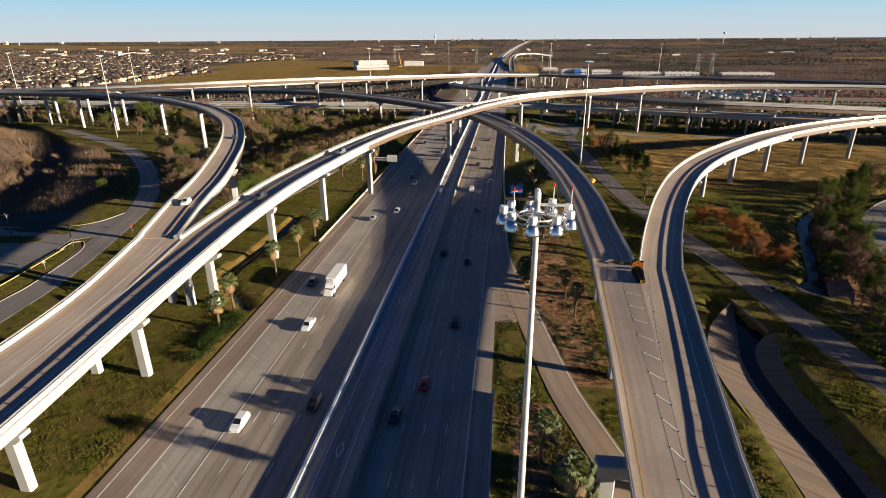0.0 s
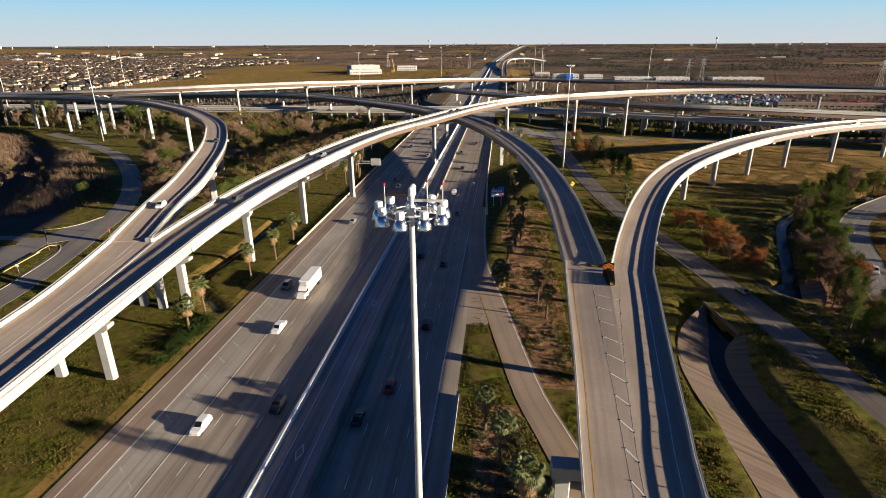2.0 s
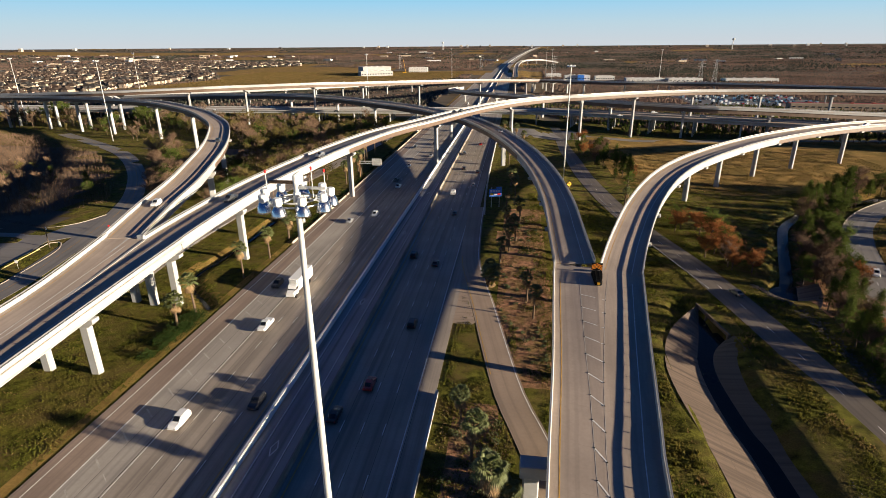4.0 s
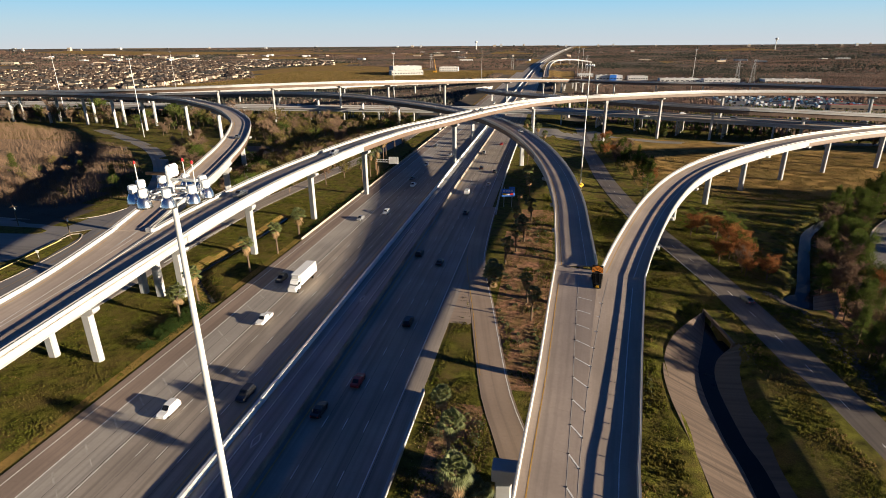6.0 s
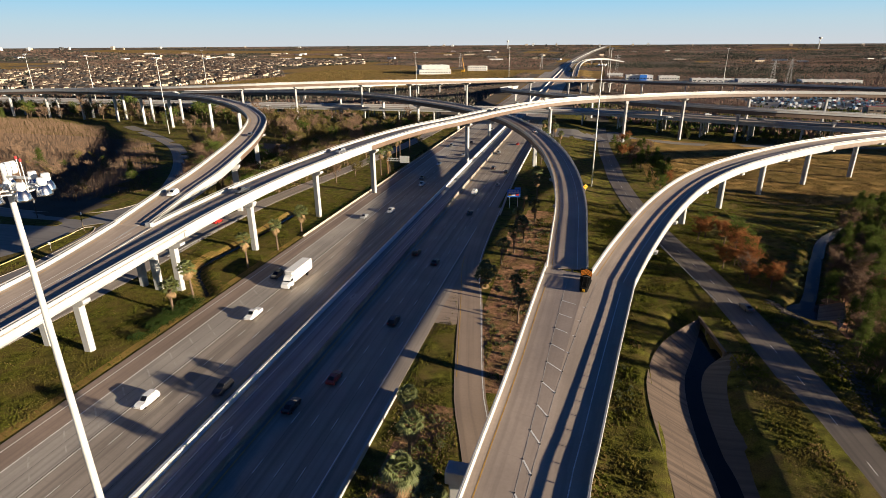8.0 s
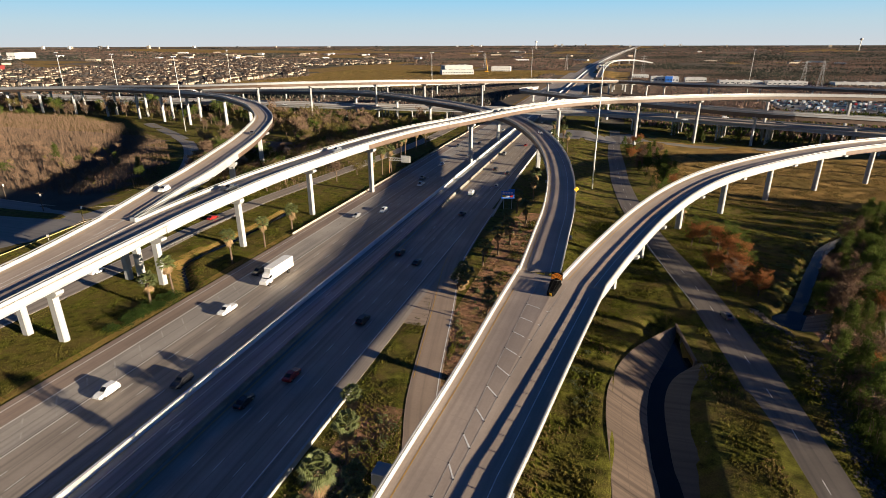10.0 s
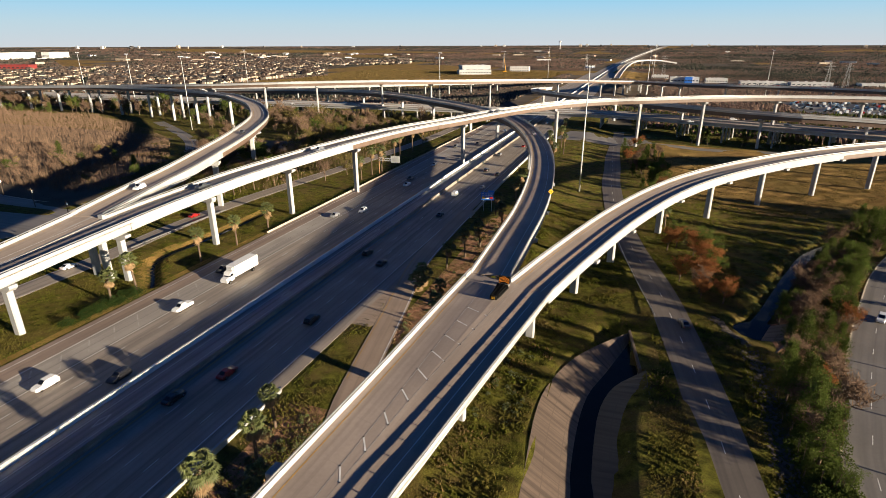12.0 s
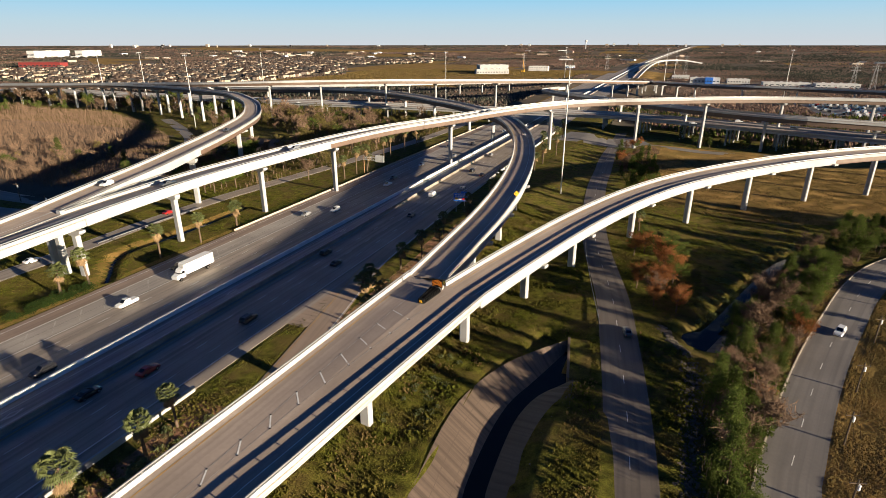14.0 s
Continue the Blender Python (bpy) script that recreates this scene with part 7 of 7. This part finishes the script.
def pylon(x, y, h):
    t = thing("pylon", Matrix.Translation((x, y, 0)), "far lattice power pylon above the woods", "pylon", "power pylons")
    bm = bmesh.new()
    for sx in (-1, 1):
        for sy in (-1, 1):
            rod(bm, (sx * 3.2, sy * 3.2, -0.3), (sx * 0.6, sy * 0.6, h), 0.16, 0.1, 4)
    for k in range(7):
        f, g = k / 7, (k + 1) / 7
        a, b = 3.2 - 2.6 * f, 3.2 - 2.6 * g
        for s in (-1, 1):
            rod(bm, (-a, s * a, h * f), (b, s * b, h * g), 0.08, None, 3)
            rod(bm, (s * a, -a, h * f), (s * b, b, h * g), 0.08, None, 3)
    part("tower", bm, M_GALV, t)
    for z in (h * 0.7, h * 0.82, h * 0.94):
        bm = bmesh.new()
        rod(bm, (-6, 0, z), (6, 0, z), 0.14, None, 4)
        rod(bm, (-6, 0, z), (0, 0, z + 2), 0.08, None, 3)
        rod(bm, (6, 0, z), (0, 0, z + 2), 0.08, None, 3)
        part("crossarm", bm, M_GALV, t)


for x, y in ((300, 960), (330, 985), (530, 860), (560, 880), (90, 1300), (-80, 1420), (-300, 1500)):
    pylon(x, y, 36)


def water_tower(x, y, h, z):
    t = thing("water_tower", (x, y, z), "pale water tower on the horizon", "water tower")
    bm = bmesh.new()
    lathe(bm, [(4, -1), (2.4, 4), (2.2, h - 12), (3.5, h - 9)], 10)
    part("stem", bm, M_WALLW, t)
    bm = bmesh.new()
    lathe(bm, [(3.4, h - 9), (8, h - 6), (9, h - 3), (7, h), (2, h + 1.4)], 12)
    part("tank", bm, M_WALLW, t)


water_tower(-482, 3760, 52, 20)
water_tower(1250, 3600, 60, 18)


def crane(x, y):
    t = thing("crane", (x, y, 0), "yellow mobile crane on a building site", "crane")
    bm = bmesh.new()
    box(bm, -5, 3, -1.4, 1.4, 0.6, 2.8, 0.2)
    part("chassis", bm, M_AMBER, t)
    bm = bmesh.new()
    rod(bm, (2, 0, 2.6), (-3, 0, 30), 0.6, 0.3, 5)
    part("boom", bm, M_AMBER, t)


crane(-243, 1275)

# ---- vehicles ----
def loft(bm, secs, mi=0):
    """Joins cross-sections given as (x, half width low, half width high, z low, z high)."""
    rows = []
    for x, wl, wh, zl, zh in secs:
        m = zl + (zh - zl) * 0.55
        rows.append([bm.verts.new(p) for p in ((x, -wl, zl), (x, -wl * 1.02, m), (x, -wh, zh), (x, wh, zh), (x, wl * 1.02, m), (x, wl, zl))])
    for a, b in zip(rows, rows[1:]):
        for i in range(6):
            bm.faces.new((a[i], a[(i + 1) % 6], b[(i + 1) % 6], b[i])).material_index = mi
    bm.faces.new(rows[0][::-1])
    bm.faces.new(rows[-1])
    bmesh.ops.recalc_face_normals(bm, faces=bm.faces)


BODY = {
    "sedan": ([(-2.35, 0.72, 0.62, 0.42, 0.86), (-2.2, 0.88, 0.78, 0.28, 0.98), (-1.3, 0.92, 0.84, 0.22, 1.0), (0.9, 0.92, 0.84, 0.22, 0.95), (1.9, 0.90, 0.76, 0.25, 0.82), (2.35, 0.74, 0.58, 0.35, 0.66)],
              [(-1.75, 0.74, 0.60, 0.96, 1.0), (-1.0, 0.80, 0.60, 0.95, 1.42), (0.15, 0.80, 0.60, 0.93, 1.44), (1.05, 0.76, 0.62, 0.90, 0.95)]),
    "suv": ([(-2.4, 0.80, 0.76, 0.45, 1.05), (-2.25, 0.94, 0.86, 0.32, 1.1), (-1.2, 0.96, 0.88, 0.28, 1.1), (0.9, 0.96, 0.88, 0.28, 1.08), (1.95, 0.94, 0.82, 0.32, 1.0), (2.4, 0.80, 0.66, 0.42, 0.8)],
            [(-2.25, 0.82, 0.66, 1.08, 1.25), (-1.9, 0.84, 0.68, 1.08, 1.72), (0.2, 0.84, 0.68, 1.06, 1.74), (1.05, 0.80, 0.66, 1.02, 1.1)]),
    "pickup": ([(-2.85, 0.90, 0.88, 0.5, 1.1), (-2.7, 0.96, 0.94, 0.4, 1.12), (-0.6, 0.98, 0.94, 0.38, 1.12), (0.9, 0.98, 0.92, 0.38, 1.14), (2.3, 0.96, 0.86, 0.4, 1.08), (2.75, 0.84, 0.74, 0.5, 0.95)],
               [(-0.75, 0.84, 0.70, 1.1, 1.6), (-0.55, 0.86, 0.72, 1.1, 1.82), (0.65, 0.86, 0.72, 1.1, 1.84), (1.4, 0.82, 0.70, 1.08, 1.15)]),
    "van": ([(-2.7, 0.94, 0.92, 0.4, 1.2), (-2.6, 0.98, 0.96, 0.35, 1.2), (0.8, 0.98, 0.96, 0.35, 1.2), (2.0, 0.96, 0.86, 0.36, 1.05), (2.6, 0.82, 0.70, 0.42, 0.85)],
            [(-2.62, 0.92, 0.82, 1.18, 2.1), (-2.4, 0.93, 0.83, 1.18, 2.2), (0.9, 0.92, 0.82, 1.16, 2.2), (1.9, 0.84, 0.74, 1.05, 1.12)]),
}
WHEEL_X = {"sedan": (-1.4, 1.42), "suv": (-1.45, 1.45), "pickup": (-1.75, 1.75), "van": (-1.65, 1.6)}


def wheel_meshes():
    tyre, rim = bmesh.new(), bmesh.new()
    rot = Matrix.Rotation(math.pi / 2, 4, "X")
    lathe(tyre, [(0.22, -0.11), (0.33, -0.11), (0.35, -0.06), (0.35, 0.06), (0.33, 0.11), (0.22, 0.11)], 14, rot)
    lathe(rim, [(0.05, -0.125), (0.2, -0.115), (0.225, -0.10), (0.225, 0.10), (0.2, 0.115), (0.05, 0.125)], 12, rot)
    out = []
    for nm, bm, mat in (("tyre", tyre, M_BLACK), ("rim", rim, M_CHROME)):
        me = bpy.data.meshes.new(nm)
        bm.to_mesh(me)
        bm.free()
        me.materials.append(mat)
        out.append(me)
    return out


TYRE, RIM = wheel_meshes()


def vehicle(style, colour):
    words = {"sedan": "sedan car", "suv": "sport utility car", "pickup": "pickup truck", "van": "panel van"}[style]
    t = thing({"sedan": "car", "suv": "car", "pickup": "pickup_truck", "van": "van"}[style], (0, 0, -50), colour + " " + words + " with dark windows on the road", {"pickup": "pickup", "van": "van"}.get(style, "car"), "vehicles on the roads")
    body, cab = BODY[style]
    bm = bmesh.new()
    loft(bm, body)
    if style == "pickup":
        box(bm, -2.6, -0.85, -0.8, 0.8, 1.0, 1.125)
    part("body", bm, M_CARS[colour], t, smooth=False)
    bm = bmesh.new()
    loft(bm, cab)
    part("cabin", bm, M_CARS[colour], t)

    def pane(name, pts):
        """A glass pane with thickness, a little proud of the cabin."""
        b = bmesh.new()
        c = sum((Vector(p) for p in pts), Vector()) / 4
        f = b.faces.new([b.verts.new(c + (Vector(p) - c) * 0.9) for p in pts])
        b.normal_update()
        if f.normal.dot(c - Vector((0, 0, 1.2))) < 0:
            f.normal_flip()
        n = f.normal.copy()
        ex = bmesh.ops.extrude_face_region(b, geom=[f])
        bmesh.ops.translate(b, verts=[g for g in ex["geom"] if isinstance(g, bmesh.types.BMVert)], vec=n * 0.025)
        part(name, b, M_GLASS, t, "dark tinted glass")

    c0, c1, c2, c3 = cab[0], cab[1], cab[-2], cab[-1]
    pane("rear_window", [(c0[0], -c0[2], c0[4]), (c0[0], c0[2], c0[4]), (c1[0], c1[2], c1[4]), (c1[0], -c1[2], c1[4])])
    pane("windshield", [(c3[0], -c3[2], c3[4]), (c3[0], c3[2], c3[4]), (c2[0], c2[2], c2[4]), (c2[0], -c2[2], c2[4])])
    xm = (c1[0] + c2[0]) / 2

    def side(x, s, f):
        k = [np.interp(x, [c[0] for c in cab], [c[i] for c in cab]) for i in (1, 2, 3, 4)]
        lo = k[2] + (k[3] - k[2]) * 0.55
        z = lo * (1 - f) + k[3] * f - 0.02
        return (x, s * (k[0] * 1.02 * (1 - f) + k[1] * f + 0.004), z if f else k[2] + (k[3] - k[2]) * 0.3)

    for s in (-1, 1):
        if style != "van":
            pane("side_window", [side(c1[0] - 0.25, s, 0), side(xm - 0.05, s, 0), side(xm - 0.05, s, 1), side(c1[0] + 0.05, s, 1)])
        pane("side_window", [side(xm + 0.05 if style != "van" else 0.5, s, 0), side(c2[0] + 0.45, s, 0), side(c2[0] + 0.02, s, 1), side(xm + 0.05 if style != "van" else 0.5, s, 1)])
    for wx in WHEEL_X[style]:
        for s in (-1, 1):
            w = new("wheel", TYRE)
            w.parent = t
            w.matrix_basis = Matrix.Translation((wx, s * 0.84, 0.35))
            r = new("rim", RIM)
            r.parent = w
    x1, x0 = body[-1][0], body[0][0]
    for s in (-1, 1):
        bm = bmesh.new()
        box(bm, x1 - 0.16, x1 + 0.02, s * 0.6 - 0.16, s * 0.6 + 0.16, body[-1][4] - 0.2, body[-1][4] - 0.06, 0.02)
        part("headlight", bm, M_CHROME, t)
        bm = bmesh.new()
        box(bm, x0 - 0.02, x0 + 0.1, s * 0.66 - 0.13, s * 0.66 + 0.13, body[0][4] - 0.22, body[0][4] - 0.04, 0.02)
        part("tail_light", bm, M_RED, t)
    return t


FLEET = {}


def park(style, colour, x, y, z, heading, group="vehicles on the roads"):
    if (style, colour) not in FLEET:
        FLEET[style, colour] = vehicle(style, colour)
        o = FLEET[style, colour]
        o.matrix_basis = Matrix.Translation((x, y, z)) @ Matrix.Rotation(heading, 4, "Z")
    else:
        o = copy_thing(FLEET[style, colour], Matrix.Translation((x, y, z)) @ Matrix.Rotation(heading, 4, "Z"))
    tagged(o, group=group)
    return o


DOWN, UP = radians(-90), radians(90)
for style, colour, x, y in (("pickup", "white", -45.5, 109), ("suv", "black", -34.4, 80.8), ("suv", "white", -45.6, 74), ("sedan", "silver", -49.2, 190), ("suv", "white", -41.8, 199), ("sedan", "grey", -45.6, 256), ("suv", "black", -52.5, 132),
                            ("sedan", "white", -45.6, 289), ("pickup", "white", -41.8, 243), ("sedan", "silver", -37.9, 318), ("suv", "grey", -52.0, 345), ("sedan", "black", -41.8, 360), ("sedan", "white", -37.9, 420), ("suv", "silver", -45.6, 520), ("van", "white", -41.8, 610)):
    park(style, colour, x, y, 0.052, DOWN)
for style, colour, x, y in (("suv", "black", -11.3, 114), ("sedan", "red", -15.1, 89), ("sedan", "black", -18.9, 79), ("suv", "black", -18.9, 158), ("sedan", "black", -11.3, 152), ("van", "white", -15.1, 234), ("sedan", "silver", -7.5, 250),
                            ("sedan", "grey", -11.3, 204), ("suv", "black", -15.1, 285), ("sedan", "black", -7.5, 278), ("suv", "silver", -18.9, 328), ("sedan", "red", -11.3, 360), ("sedan", "white", -15.1, 470), ("suv", "grey", -11.3, 560), ("sedan", "silver", -18.9, 640)):
    park(style, colour, x, y, 0.052, UP)


def on_ramp(style, colour, line, x, y, off, back, bank=0.0):
    px_, py_, pz_, a = on_line(line, x, y, off)
    park(style, colour, px_, py_, pz_ + 0.01 - bank * off, a + (math.pi if back else 0))


on_ramp("suv", "silver", LINE_A, -66, 207, 1.5, True, -0.045)
on_ramp("sedan", "grey", LINE_A, -20, 329, -1.0, True, -0.045)
on_ramp("sedan", "grey", LINE_B, -118, 226, 0.5, True, 0.045)
on_ramp("sedan", "silver", LINE_C, 2, 316, 1.0, False, -0.045)
on_ramp("sedan", "white", LINE_R, 205, 340, 1.0, False, 0.04)
on_ramp("suv", "white", LINE_B, -94, 147, 0.0, True, 0.045)
on_ramp("pickup", "grey", LINE_A, -74.6, 150, 1.0, True, -0.045)
park("suv", "white", 119.7, 167.2, float(base_height(119.7, 167.2)) + 0.09, radians(-115))
park("sedan", "grey", 72.6, 146, float(base_height(72.6, 146)) + 0.09, radians(105))
park("sedan", "white", -97.5, 119, 0.09, UP)
park("sedan", "red", -100, 172, 0.09, UP)
for x, y, z, s, c in ((-250, 461, 8.8, "sedan", "white"), (-180, 463, 9.0, "suv", "silver"), (-140, 459, 9.0, "sedan", "grey"), (90, 444, 9.0, "sedan", "white"), (150, 441, 9.0, "suv", "black"), (230, 431, 9.0, "sedan", "silver"), (-210, 486, 9.0, "sedan", "white"), (-90, 480, 9.0, "suv", "grey"), (120, 465, 9.0, "suv", "white")):
    park(s, c, x, y, z + 0.03, radians(-2 if y < 470 else 178))


def box_truck(x, y, heading):
    t = thing("box_truck", Matrix.Translation((x, y, 0.052)) @ Matrix.Rotation(heading, 4, "Z") @ Matrix.Scale(1.12, 4), "white box truck with a tall plain cargo box", "truck", "vehicles on the roads")
    bm = bmesh.new()
    box(bm, -7.6, 1.5, -1.25, 1.25, 1.15, 3.9, 0.04)
    part("cargo_box", bm, M_LAMPCAP, t)
    bm = bmesh.new()
    box(bm, 1.51, 1.95, -0.85, 0.85, 2.95, 3.75, 0.06)
    part("cooling_unit", bm, M_GALV, t)
    bm = bmesh.new()
    loft(bm, [(1.7, 1.1, 1.0, 0.7, 2.9), (2.6, 1.1, 0.95, 0.65, 2.75), (3.1, 1.08, 1.0, 0.6, 1.75), (4.3, 1.0, 0.8, 0.55, 1.5)])
    part("cab", bm, M_CARS["white"], t)
    bm = bmesh.new()
    loft(bm, [(1.9, 1.12, 1.03, 1.8, 2.5), (2.62, 1.12, 0.98, 1.8, 2.5), (3.12, 0.98, 0.94, 1.72, 1.78)])
    part("cab_glass", bm, M_GLASS, t)
    bm = bmesh.new()
    box(bm, -7.4, 4.1, -0.5, 0.5, 0.55, 1.12)
    part("chassis", bm, M_BLACK, t)
    for wx in (-5.4, 3.3):
        for s in (-1, 1):
            w = new("wheel", TYRE)
            w.parent = t
            w.matrix_basis = Matrix.Translation((wx, s * 1.02, 0.5)) @ Matrix.Diagonal((1.43, 1.6, 1.43, 1))
            r = new("rim", RIM)
            r.parent = w


box_truck(-45.6, 129, DOWN)

SIMPLE = {}


def lot_vehicle(style, colour, x, y, z, heading, size=1.0):
    """A parked vehicle far off: body and dark cabin."""
    t = thing("parked_car" if style != "van" else "parked_van", Matrix.Translation((x, y, z)) @ Matrix.Rotation(heading, 4, "Z") @ Matrix.Scale(size, 4), colour + " vehicle parked in rows on a distant sales lot", "car", "vehicles parked on the sales lot")
    if (style, colour) not in SIMPLE:
        made = []
        for nm, secs, mat in (("body", BODY[style][0], M_CARS[colour]), ("cabin", BODY[style][1], M_CARS[colour] if style == "van" else M_GLASS)):
            bm = bmesh.new()
            loft(bm, secs)
            me = bpy.data.meshes.new(nm)
            bm.to_mesh(me)
            bm.free()
            me.materials.append(mat)
            made.append((nm, me))
        SIMPLE[style, colour] = made
    for nm, me in SIMPLE[style, colour]:
        new(nm, me).parent = t


# parked vehicles on the sales lots beyond the crossing highway
rng_p = random.Random(77)
for x0, x1, y0, y1, label in ((207, 350, 642, 762, "worn asphalt sales lot with rows of parked vehicles"), (92, 345, 1002, 1060, "asphalt dealership forecourt")):
    bm = bmesh.new()
    box(bm, x0, x1, y0, y1, -3.75, -3.5)
    tagged(obj("pavement", bm, M_LOCAL), label, "car park", kind="structure")
lot = [(x, y) for y in np.arange(652, 758, 13.0) for x in np.arange(214, 346, 4.6)]
rng_p.shuffle(lot)
for x, y in lot[:130]:
    lot_vehicle(rng_p.choice(("van", "van", "suv", "van")), rng_p.choice(("white", "white", "silver", "grey", "black", "red")), x, y, -3.49, UP + rng_p.uniform(-0.05, 0.05), rng_p.choice((0.95, 1.0, 1.3)))
lot = [(x, y) for y in np.arange(1006, 1058, 9) for x in np.arange(98, 340, 3.6)]
rng_p.shuffle(lot)
for x, y in lot[:110]:
    lot_vehicle(rng_p.choice(("sedan", "suv", "pickup")), rng_p.choice(("white", "white", "silver", "black", "grey", "red")), x, y, -3.49, UP)
